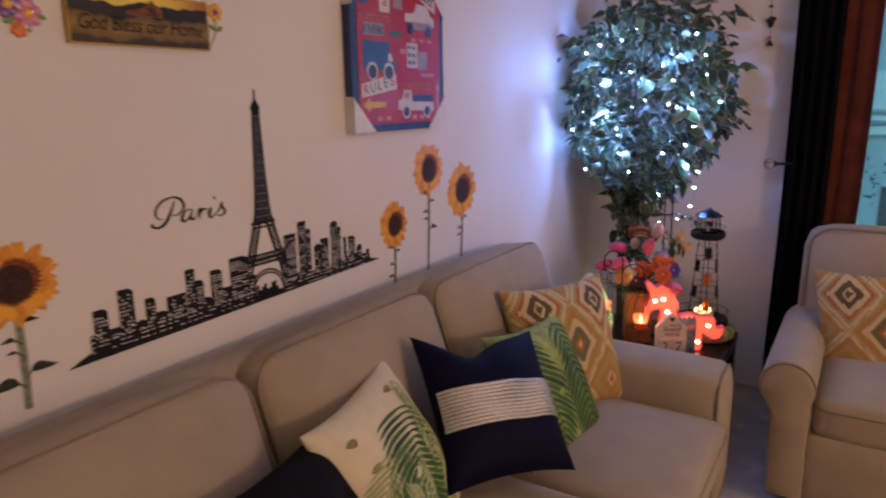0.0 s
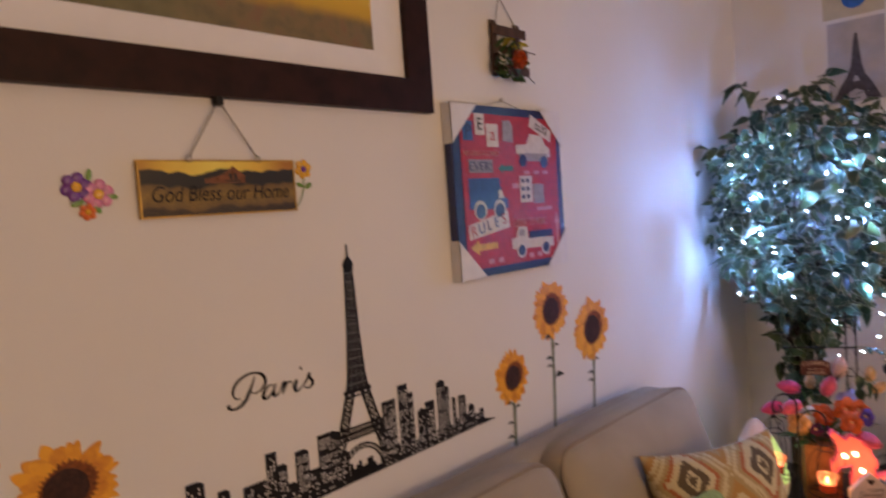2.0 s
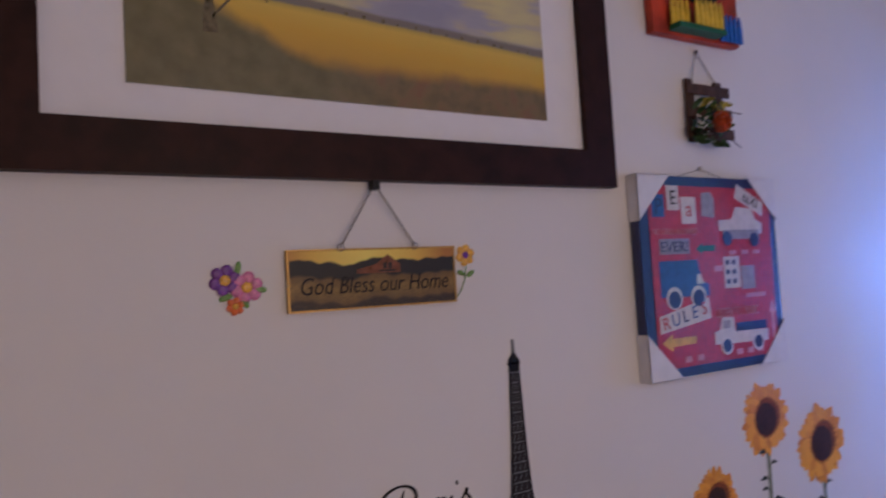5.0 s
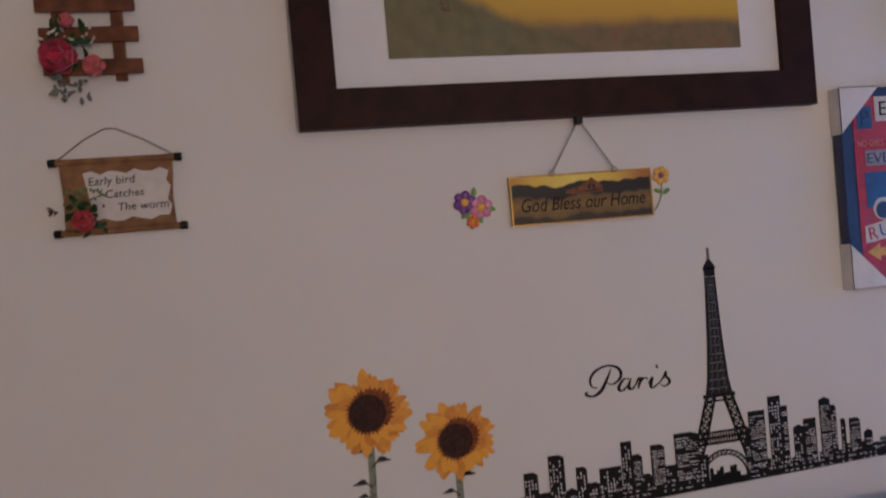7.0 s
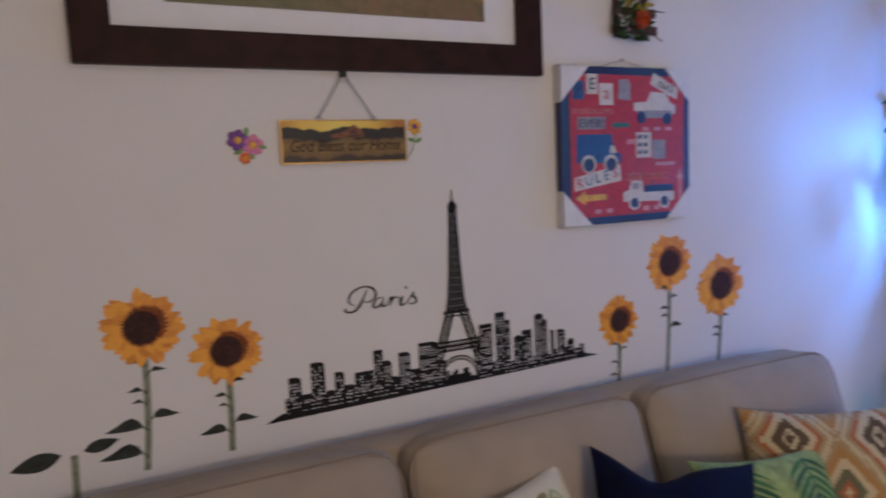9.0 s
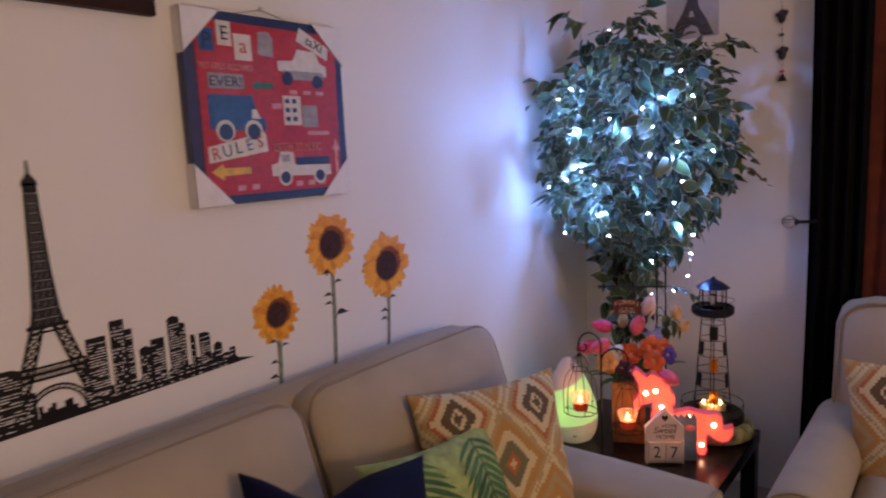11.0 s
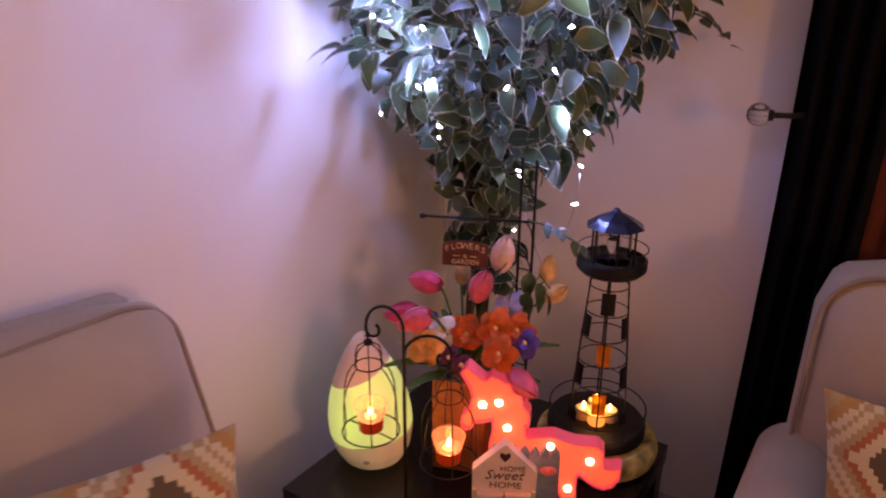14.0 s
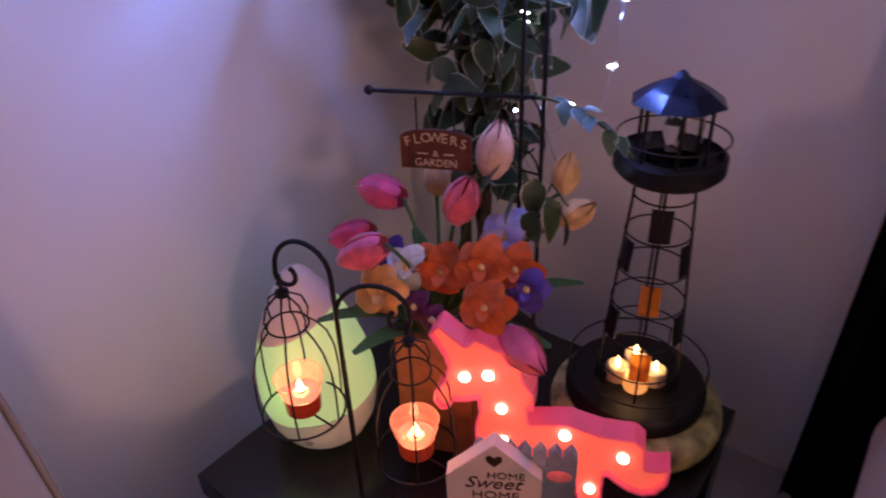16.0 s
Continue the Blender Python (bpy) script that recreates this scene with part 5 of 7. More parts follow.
def leaflet(shape, u, v, a, length, wide, bend, w, h, t, lump, n=7):
    """A narrow curved leaf that follows the cloth, cut off where it would leave the face."""
    left, right = [], []
    for i in range(n + 1):
        f = i / n
        half = wide * math.sin(math.pi * min(1.0, 0.12 + 0.88 * f)) ** 0.8
        dx, dy = math.cos(a - bend * f), math.sin(a - bend * f)
        if max(abs(u) + half, abs(v) + half) > 0.97:
            break
        for row, sg_ in ((left, 1), (right, -1)):
            x, y, z = cushion_point(u - sg_ * dy * half, v + sg_ * dx * half, w, h, t, 1, lump)
            row.append((x, y, z + 0.0016))
        u, v = u + dx * length / n, v + dy * length / n
    k = len(left)
    if k > 2:
        shape.add(right + left, [(i, i + 1, k + i + 1, k + i) for i in range(k - 1)])


def frond(shape, u0, v0, ang, length, n, leaf, w, h, t, lump, spread=55, thin=0.085):
    """Narrow leaflets either side of a rib."""
    ca, sa = math.cos(radians(ang)), math.sin(radians(ang))
    for i in range(n):
        f = (i + 0.5) / n
        bu, bv = u0 + ca * length * f, v0 + sa * length * f
        for side in (-1, 1):
            a = radians(ang + side * (spread - 22 * f))
            L = leaf * (0.55 + 0.75 * math.sin(math.pi * (0.12 + 0.8 * f)))
            wd = L * thin
            leaflet(shape, bu, bv, a, L, wd, side * 0.35, w, h, t, lump)


def throw_cushion(m, size, cloth, label, thick=0.16, cord=None, lump=0.02):
    ob = thing("throw_cushion", label, "cushion", m, "throw cushions")
    part("cover", cushion_body(size, size, thick, lump), cloth, ob, smooth="all", weld=True)
    if cord:
        part("edge_cord", edge_cord(size, size, thick, lump), cord, ob, smooth="all")
    return ob


KPOSE = pose(-0.800, 2.100, 0.600, 68.5, 1, 64)
throw_cushion(KPOSE, 0.45, KILIM, "sand and rust kilim-patterned cushion on the sofa", 0.15, None)
gc = throw_cushion(pose(-0.755, 1.845, 0.560, 61.5, 3.6, 82), 0.42, FERNCLOTH, "green leaf-print cushion tucked behind others on the sofa", 0.13)
s = Shape()
for u0, a0 in ((-0.50, -84), (0.52, -91)):
    frond(s, u0, 0.96, a0, 1.9, 17, 0.50, 0.42, 0.42, 0.13, 0.02, 66, 0.062)
    leaflet(s, u0, 0.93, radians(a0), 1.85, 0.018, 0, 0.42, 0.42, 0.13, 0.02, 24)
tagged(part("leaf_print", s, PALMGREEN, gc), kind="stuff")
nv = throw_cushion(pose(-0.752, 1.530, 0.625, 50, 9, 64) @ pose(-0.012, 0.018, 0), 0.40, NAVYCLOTH, "navy cushion with a silver sequin band on the sofa", 0.15)
for vt in nv.children[0].data.vertices:
    u_, v_ = vt.co.x / 0.20, vt.co.y / 0.20
    if v_ > 0:
        vt.co.y -= v_ ** 2 * (0.060 * math.exp(-((u_ + 0.25) / 0.38) ** 2) + 0.012 * (1 - u_ * u_))
for i in range(11):
    v = -0.30 + 0.047 * i
    row = Shape().tube([Vector(cushion_point(u, v, 0.40, 0.40, 0.15, 1, 0.02)) + Vector((0, 0, 0.0015)) for u in np.linspace(-0.97, 0.97, 36)], 0.0042, 5)
    part("sequin_strip", row, SEQUIN, nv, smooth=True)
pc = throw_cushion(pose(-0.845, 1.185, 0.600, 60.6, -1, 105), 0.42, CREAMCLOTH, "cream cushion printed with green palm fronds on the sofa", 0.15)
s = Shape()
frond(s, 0.20, 0.62, -103, 1.6, 22, 0.60, 0.42, 0.42, 0.15, 0.02, 84, 0.042)
frond(s, -0.02, 0.10, -118, 1.0, 14, 0.70, 0.42, 0.42, 0.15, 0.02, 62, 0.036)
tagged(part("leaf_print", s, PALMGREEN, pc), kind="stuff")
s = Shape()
frond(s, 0.58, 0.86, -96, 1.6, 18, 0.36, 0.42, 0.42, 0.15, 0.02, 44, 0.10)
frond(s, -0.25, 0.32, -150, 0.9, 10, 0.46, 0.42, 0.42, 0.15, 0.02, 40, 0.032)
frond(s, -0.55, -0.90, 62, 0.9, 12, 0.46, 0.42, 0.42, 0.15, 0.02, 50, 0.045)
tagged(part("leaf_print", s, SAGEPRINT, pc), kind="stuff")
s = Shape()
for cu, cv_ in ((-0.68, 0.66), (-0.62, 0.30), (0.40, 0.80)):
    on_cushion(s, [(cu + 0.11 * math.cos(k) * (1 if k % 2 else 0.6), cv_ + 0.05 * math.sin(k)) for k in range(6)], 0.42, 0.42, 0.15, 0.02)
tagged(part("small_print", s, OLIVEPRINT, pc), kind="stuff")
throw_cushion(pose(-0.80, 0.86, 0.575, 62, 0, 96), 0.42, BLACKCLOTH, "plain black cushion lying on the sofa", 0.15)
throw_cushion(pose(0.105, 2.975, 0.540, 78, -4, 6), 0.46, KILIM, "sand and rust kilim-patterned cushion on the armchair", 0.15)

# ---- window, curtains and what lies outside ----
BROWNWOOD = paint("brown_window_frame", (0.09, 0.035, 0.02), 0.45, 0.3, 30, 0.1, 200)
PANE = clear("window_glass", (0.80, 0.96, 1.0), 0.01)
DRAPEBLACK = paint("black_curtain", (0.005, 0.005, 0.006), 0.95, 0.3, 12, 0.2, 800, spec=0.05)
DRAPEMAROON = paint("maroon_curtain", (0.085, 0.022, 0.014), 0.8, 0.25, 12, 0.2, 800, spec=0.1)


def sheer_cloth():
    mat, nt, b = nodes_of("sheer_net")
    n, l = nt.nodes, nt.links
    b.inputs["Base Color"].default_value = (0.45, 0.72, 0.78, 1)
    b.inputs["Roughness"].default_value = 0.8
    tr, mixer = n.new("ShaderNodeBsdfTransparent"), n.new("ShaderNodeMixShader")
    tr.inputs[0].default_value = (0.58, 0.90, 1.0, 1)
    tc, tx, mr = n.new("ShaderNodeTexCoord"), n.new("ShaderNodeTexNoise"), n.new("ShaderNodeMapRange")
    tx.inputs["Scale"].default_value = 25
    l.new(tc.outputs["Object"], tx.inputs["Vector"])
    mr.inputs["To Min"].default_value, mr.inputs["To Max"].default_value = 0.06, 0.16
    l.new(tx.outputs[0], mr.inputs["Value"])
    l.new(mr.outputs[0], mixer.inputs[0])
    l.new(tr.outputs[0], mixer.inputs[1])
    l.new(b.outputs[0], mixer.inputs[2])
    l.new(mixer.outputs[0], n["Material Output"].inputs[0])
    return mat


SHEER = sheer_cloth()


def drape(x0t, x1t, x0b, x1b, y, z0, z1, folds, amp, thick=0.004, seed=1):
    """A hanging cloth with folds that run a little uneven from top to foot."""
    rg = random.Random(seed)
    ph = [rg.uniform(0, 6.28) for _ in range(3)]
    nu, nz = folds * 10, 24
    pts = []
    for k in range(nz + 1):
        f = k / nz
        z = z0 + (z1 - z0) * f
        row = []
        for i in range(nu + 1):
            u = i / nu
            a, b = x0b + (x0t - x0b) * f, x1b + (x1t - x1b) * f
            wave = math.sin(2 * math.pi * folds * u + ph[0] + 0.5 * math.sin(3 * f + ph[1])) + 0.35 * math.sin(4.3 * math.pi * folds * u + ph[2])
            row.append((a + (b - a) * u + 0.006 * math.sin(2.2 * z + ph[1]), y + amp * wave * (0.75 + 0.25 * (1 - f)), z))
        pts.append(row)
    s = Shape()
    for off, flip in ((0, False), (thick, True)):
        v = [(x, yy + off, z) for row in pts for x, yy, z in row]
        f = []
        for k in range(nz):
            for i in range(nu):
                q = (k * (nu + 1) + i, k * (nu + 1) + i + 1, (k + 1) * (nu + 1) + i + 1, (k + 1) * (nu + 1) + i)
                f.append(q[::-1] if flip else q)
        s.add(v, f)
    return s


solid("curtain", drape(-0.315, -0.125, -0.335, -0.165, 3.455, 0.006, 2.74, 4, 0.020, seed=2), DRAPEBLACK, "black curtain hanging in folds beside the window", "curtain", smooth="all", group="curtains")
solid("curtain", drape(-0.135, -0.010, -0.185, -0.030, 3.478, 0.006, 2.74, 2, 0.008, seed=5), DRAPEMAROON, "dark maroon curtain gathered at the window edge", "curtain", smooth="all", group="curtains")
sh = thing("sheer_curtain", "thin pale blue net curtain with a vine print", "curtain")
part("net", drape(-0.022, 1.86, -0.022, 1.86, 3.502, 0.006, 2.74, 16, 0.006, 0.0005, seed=7), SHEER, sh, smooth="all")
VINE = paint("dark_vine_print", (0.02, 0.05, 0.07), 0.8, 0.3, 60, 0.1, 400)
rg = random.Random(4)
for k in range(9):
    vx, vz = 0.015 + 0.10 * k + rg.uniform(0, 0.04), 0.92 if k % 2 == 0 else 1.45
    vn = Shape()
    path = [(vx + 0.05 * math.sin(i * 0.5 + k) * i / 9, 3.486, vz + 0.026 * i) for i in range(10)]
    vn.tube(path, 0.0009, 4)
    for i in range(26):
        p = path[rg.randrange(2, 10)]
        petal(vn, pose(p[0] + rg.uniform(-0.05, 0.05), 3.486, p[2] + rg.uniform(-0.03, 0.05), 90, rg.uniform(0, 360), 0), 0.013, 0.008, 0.1, 2)
    part("vine_print", vn, VINE, sh)

w1 = tagged(new("window_1"), "tall brown-framed window behind a net curtain", "window", kind="structure")
fr = Shape()
for x in (WIN0, 0.92, WIN1 - 0.06):
    fr.box((x, NORTH + 0.05, 0.0), (x + 0.06, NORTH + 0.11, WINTOP))
fr.box((WIN0, NORTH + 0.052, WINTOP - 0.06), (WIN1, NORTH + 0.108, WINTOP)).box((WIN0, NORTH + 0.052, 0), (WIN1, NORTH + 0.108, 0.08))
part("window_frame", fr, BROWNWOOD, w1)
for a, b in ((WIN0 + 0.06, 0.92), (0.98, WIN1 - 0.06)):
    p = part("pane", Shape().box((a, NORTH + 0.078, 0.08), (b, NORTH + 0.084, WINTOP - 0.06)), PANE, w1)
    p.visible_shadow = False
CONCRETE = paint("balcony_concrete", (0.35, 0.36, 0.36), 0.8, 0.15, 6, 0.2, 80)
WHITERAIL = paint("white_painted_rail", (0.75, 0.75, 0.74), 0.4, 0.05, 20, 0.05, 200)
FACADE = paint("pale_render", (0.40, 0.50, 0.54), 0.8, 0.12, 1.2, 0.2, 30)
DARKGLASS = paint("dark_far_glass", (0.02, 0.035, 0.045), 0.1, 0.2, 2, 0.0, 30)
tagged(part("balcony_floor", Shape().box((-2.5, NORTH + 0.15, -0.14), (5.0, 4.75, -0.02)), CONCRETE), "grey concrete balcony floor", "balcony", kind="structure")
rail = thing("balcony_rail", "white painted metal balcony rail outside the window", "railing")
for z in (1.305, 1.245, 0.63):
    part("bar", Shape().tube([(-2.4, 4.6, z), (4.9, 4.6, z)], 0.016 if z > 1 else 0.012, 10), WHITERAIL, rail, smooth=True)
for x in (-2.4, -0.9, 0.75, 2.4, 4.9):
    part("post", Shape().box((x - 0.02, 4.58, -0.02), (x + 0.02, 4.62, 1.3)), WHITERAIL, rail)
fb = thing("apartment_building", "pale rendered apartment block across the street", "building")
part("wall", Shape().box((-12, 14, -9), (16, 20, 14)), FACADE, fb)
for r_ in range(7):
    for c in range(9):
        x, z = -11.35 + 2.9 * c, -7.6 + 3.0 * r_
        w_ = part("window", Shape().box((x, 13.96, z), (x + 1.5, 14.02, z + 1.4)), DARKGLASS, fb)
        part("sill", Shape().box((x - 0.1, 13.86, z - 0.12), (x + 1.6, 14.0, z)), WHITERAIL, w_)
    part("balcony_front", Shape().box((-12, 13.70, -8.1 + 3.0 * r_), (16, 13.82, -7.25 + 3.0 * r_)), WHITERAIL, fb)
    part("ledge", Shape().box((-12, 13.8, -8.3 + 3.0 * r_), (16, 14.0, -8.1 + 3.0 * r_)), WHITERAIL, fb)
tagged(part("ground", Shape().box((-400, 3.7, -9.4), (400, 800, -9.0)), CONCRETE), "grey street far below", "ground", kind="structure")

# tieback knob
tb = thing("curtain_tieback", "dark metal curtain tieback with a clear glass ball", "curtain tieback", pose(-0.375, 3.395, 1.113))
CLEARGLASS = clear("clear_glass", (0.95, 0.95, 0.95), 0.03)
part("arm", Shape().tube([(0.020, 0, 0), (0.06, 0.02, 0), (0.08, 0.06, 0), (0.08, 0.134, 0)], 0.006, 8).lathe([(0.004, 0.016), (0.012, 0.019), (0.012, 0.026), (0.006, 0.030)], 12, pose(0, 0, 0, 0, 90, 0)), IRON, tb, smooth=True)
part("glass_ball", Shape().ball((0, 0, 0), 0.023, 18, 12), CLEARGLASS, tb, smooth="all")
ribs = Shape()
for k in range(6):
    a = math.pi * k / 6
    ribs.tube([(0.0236 * math.cos(q), 0.0236 * math.sin(q) * math.cos(a), 0.0236 * math.sin(q) * math.sin(a)) for q in np.linspace(0, 2 * math.pi, 17)[:-1]], 0.0007, 4, True)
part("ribs", ribs, CHAINMETAL, tb)

# ---- corner tree ----
TRUNK = paint("dark_artificial_trunk", (0.05, 0.035, 0.025), 0.8, 0.4, 50, 0.6, 200)
POT = paint("dark_plastic_pot", (0.03, 0.025, 0.022), 0.5, 0.2, 20, 0.05, 200)


def variegated():
    """Deep green leaves with a pale margin; the edge value is stored in the mesh."""
    mat, nt, b = nodes_of("variegated_leaf")
    g = Graph(nt)
    at, geo, tc = nt.nodes.new("ShaderNodeAttribute"), nt.nodes.new("ShaderNodeNewGeometry"), nt.nodes.new("ShaderNodeTexCoord")
    at.attribute_name = "margin"
    grain = g.noise(tc.outputs["Object"], 60, 3)
    tone = g.m("ADD", g.m("MULTIPLY", geo.outputs["Random Per Island"], 0.6), g.m("MULTIPLY", grain, 0.4))
    green = g.ramp(tone, [(0.1, (0.011, 0.034, 0.022)), (0.5, (0.022, 0.058, 0.028)), (0.9, (0.090, 0.125, 0.030))])
    edge = g.step(g.m("ADD", at.outputs["Fac"], g.m("MULTIPLY", g.m("SUBTRACT", grain, 0.5), 0.5)), 0.54, 0.72)
    nt.links.new(g.mix(g.m("MULTIPLY", edge, 0.85), green, (0.58, 0.60, 0.46)), b.inputs["Base Color"])
    b.inputs["Roughness"].default_value = 0.42
    b.inputs["Transmission Weight"].default_value = 0.0
    return mat


LEAF = variegated()


def leaf_blade(length, width, curl, fold, rows=6):
    """A pointed leaf along +x: vertices, faces and margin values."""
    v, f, e = [], [], []
    for i in range(rows + 1):
        u = i / rows
        w = width / 2 * (math.sin(math.pi * min(1, u ** 0.68 * 0.97 + 0.03)) ** 0.9 if i < rows else 0.02)
        for j in (-1, -0.74, 0, 0.74, 1):
            v.append((length * u, w * j, -curl * length * u * u + fold * abs(j) * w))
            e.append(1.0 if abs(j) == 1 or i == rows else 0.0)
    for i in range(rows):
        for j in range(4):
            a = i * 5 + j
            f.append((a, a + 5, a + 6, a + 1))
    return v, f, e


def leaf_mesh(name, blades):
    """One mesh of leaves, each a blade and its pose."""
    vs, fs, es = [], [], []
    for (v, f, e), m in blades:
        n = len(vs)
        vs += [tuple(m @ Vector(p)) for p in v]
        fs += [tuple(n + i for i in q) for q in f]
        es += e
    me = bpy.data.meshes.new(name)
    me.from_pydata(vs, [], fs)
    at = me.attributes.new("margin", "FLOAT", "POINT")
    at.data.foreach_set("value", es)
    me.materials.append(LEAF)
    me.polygons.foreach_set("use_smooth", [True] * len(me.polygons))
    me.update()
    return me


rg = random.Random(21)
TX, TY = -0.965, 3.27
tree = thing("artificial_tree", "artificial variegated ficus tree in the corner", "tree", pose(TX, TY, 0))
part("pot", Shape().lathe([(0.10, 0.0), (0.13, 0.22), (0.14, 0.23), (0.14, 0.25), (0.12, 0.25), (0.118, 0.20)], 24), POT, tree, smooth=True)
for k in range(3):
    a = 2.1 * k
    part("trunk", Shape().tube([(0.022 * math.cos(a + 5 * f), 0.022 * math.sin(a + 5 * f), 0.20 + 0.95 * f) for f in np.linspace(0, 1, 16)], [0.013 - 0.004 * f for f in np.linspace(0, 1, 16)], 7), TRUNK, tree, smooth="all")
limbs = []
for k in range(16):
    a, el = 2.4 * k, rg.uniform(0.2, 1.25)
    z0 = rg.uniform(0.85, 1.15)
    L = rg.uniform(0.25, 0.55)
    end = Vector((0.08 + L * math.cos(a) * math.cos(el) * 0.8, -0.06 + L * math.sin(a) * math.cos(el) * 0.7, z0 + L * math.sin(el) + 0.1))
    off = Vector((end.x - 0.085, end.y + 0.055))
    off *= min(1.0, 0.20 / max(0.01, off.length))
    end.x, end.y = max(-0.24, 0.085 + off.x), min(0.21, off.y - 0.055)
    mid = Vector((0.02, 0, z0)).lerp(end, 0.5) + Vector((0, 0, 0.05))
    limbs.append((Vector((0.02, 0, z0)), mid, end))
    part("branch", Shape().tube([limbs[-1][0], mid, end], [0.006, 0.004, 0.002], 5), TRUNK, tree, smooth="all")


def crown_spot():
    """A place in the crown, as from the tree's foot: full above, drawn in below."""
    while True:
        p = Vector((rg.uniform(-1, 1), rg.uniform(-1, 1), rg.uniform(-1, 1)))
        if 0.35 < p.length < 1:
            z = 1.40 + 0.49 * p.z
            r = 0.37 * (0.80 + 0.20 * min(1.0, max(0.0, (z - 0.95) / 0.30)))
            q = Vector((0.085 + r * p.x * (1.0 + 0.05 * p.z), -0.055 + r * 0.86 * p.y, z))
            if q.x > -0.255 and q.y < 0.225:
                return q, p


blades = [leaf_blade(L, L * w, c, fo) for L, w, c, fo in ((0.074, 0.64, 0.30, 0.25), (0.064, 0.68, 0.20, 0.15), (0.082, 0.58, 0.45, 0.30), (0.056, 0.66, 0.15, 0.12), (0.076, 0.62, 0.60, 0.20))]
singles = [leaf_mesh("leaf", [(b, Matrix())]) for b in blades]


def leaf_pose(q, out):
    yaw = math.degrees(math.atan2(out.y, out.x)) + rg.uniform(-95, 95)
    return Matrix.Translation(q) @ pose(0, 0, 0, 0, 0, yaw) @ pose(0, 0, 0, rg.uniform(-75, 75), rg.uniform(-25, 75), 0)


def in_room(q, m, length=0.07):
    tip = m @ Vector((length, 0, 0))
    return tip.x > -0.275 and tip.y < 0.250


joined, near = [], 0
for i in range(2200):
    q, p = crown_spot()
    m = leaf_pose(q, p) @ Matrix.Scale(rg.uniform(0.58, 1.02), 4)
    if not in_room(q, m):
        continue
    k = rg.randrange(len(blades))
    if near < 260 and q.z < 1.45 and p.y < -0.2 and p.length > 0.6:
        ob = new("leaf", singles[k])
        ob.parent, ob.matrix_basis = tree, m
        near += 1
    else:
        joined.append((blades[k], m))
# stray shoots, and the vine round the trunk
for ax, ay, az, L in ((0.40, -0.20, 1.50, 0.22), (0.36, -0.10, 1.36, 0.22), (-0.09, -0.25, 1.22, 0.13), (-0.20, -0.18, 1.66, 0.14), (0.33, -0.1, 1.72, 0.2), (-0.05, -0.2, 1.86, 0.14), (0.15, -0.15, 1.86, 0.13)):
    d = Vector((ax, ay, 0.05)).normalized()
    for i in range(9):
        q = Vector((ax * 0.85, ay, az)) + d * L * i / 9
        m = Matrix.Translation(q) @ pose(0, 0, 0, rg.uniform(-40, 40), rg.uniform(-20, 40), math.degrees(math.atan2(d.y, d.x)) + (40 if i % 2 else -40))
        if in_room(q, m):
            joined.append((blades[rg.randrange(5)], m))
for i in range(22):
    q0, d = crown_spot()
    while q0.z < 1.24:
        q0, d = crown_spot()
    d = Vector((d.x, d.y, 0.35 * d.z)).normalized()
    q0 = q0 + d * 0.03
    tip = q0 + d * 0.13 + Vector((0, 0, -0.06))
    if tip.x > -0.27 and tip.y < 0.24:
        part("branch", Shape().tube([q0 - d * 0.10, q0, q0 + d * 0.07 + Vector((0, 0, -0.018)), tip], [0.0025, 0.002, 0.0016, 0.001], 5), TRUNK, tree, smooth="all")
    for j in range(7):
        q = q0 + d * 0.022 * j + Vector((0, 0, -0.002 * j * j))
        m = Matrix.Translation(q) @ pose(0, 0, 0, rg.uniform(-40, 40), rg.uniform(-15, 45), math.degrees(math.atan2(d.y, d.x)) + (48 if j % 2 else -48)) @ Matrix.Scale(0.9 - 0.07 * j, 4)
        if in_room(q, m):
            joined.append((blades[rg.randrange(5)], m))
for i in range(170):
    f = rg.random()
    w_ = 0.045 + 0.085 * f
    q = Vector((rg.uniform(-w_, w_) + 0.03, rg.uniform(-w_, 0.5 * w_), 0.66 + 0.44 * f))
    joined.append((blades[rg.randrange(5)], leaf_pose(q, Vector((rg.uniform(-1, 1), rg.uniform(-1, 0.4), 0)))))
fo = new("foliage", leaf_mesh("foliage", joined))
fo.parent = tree
tagged(fo, kind="stuff")

# ---- string lights in the tree ----
LED = lit("cool_white_led", (0.55, 0.76, 1.0), 34.0)
CORD = clear("clear_cord", (0.85, 0.9, 0.95), 0.15)
lights = thing("string_lights", "clear string lights with cool white bulbs in the tree", "string lights")
spots = [Vector((x, y, z)) for x, y, z in ((-1.10, 3.02, 1.60), (-1.03, 2.99, 1.63), (-1.14, 3.05, 1.43), (-1.10, 3.0, 1.35), (-1.04, 2.96, 1.30), (-1.17, 3.06, 1.27), (-0.905, 2.93, 1.175), (-0.87, 2.95, 1.10), (-1.10, 3.05, 1.09), (-0.74, 2.98, 1.18), (-0.655, 3.0, 1.215), (-0.61, 3.06, 1.10), (-0.625, 3.08, 1.03), (-0.72, 2.95, 1.38), (-0.635, 2.98, 1.42), (-0.535, 3.03, 1.386), (-0.60, 3.02, 1.57), (-0.64, 3.02, 1.655), (-0.62, 2.98, 1.29), (-0.765, 3.08, 0.87), (-0.69, 3.10, 0.885), (-0.64, 3.10, 0.945), (-0.665, 3.05, 0.80), (-0.975, 2.95, 1.33))]
for i in range(40):
    q, p = crown_spot()
    spots.append(Vector((TX + q.x, TY + q.y - 0.02, q.z)))
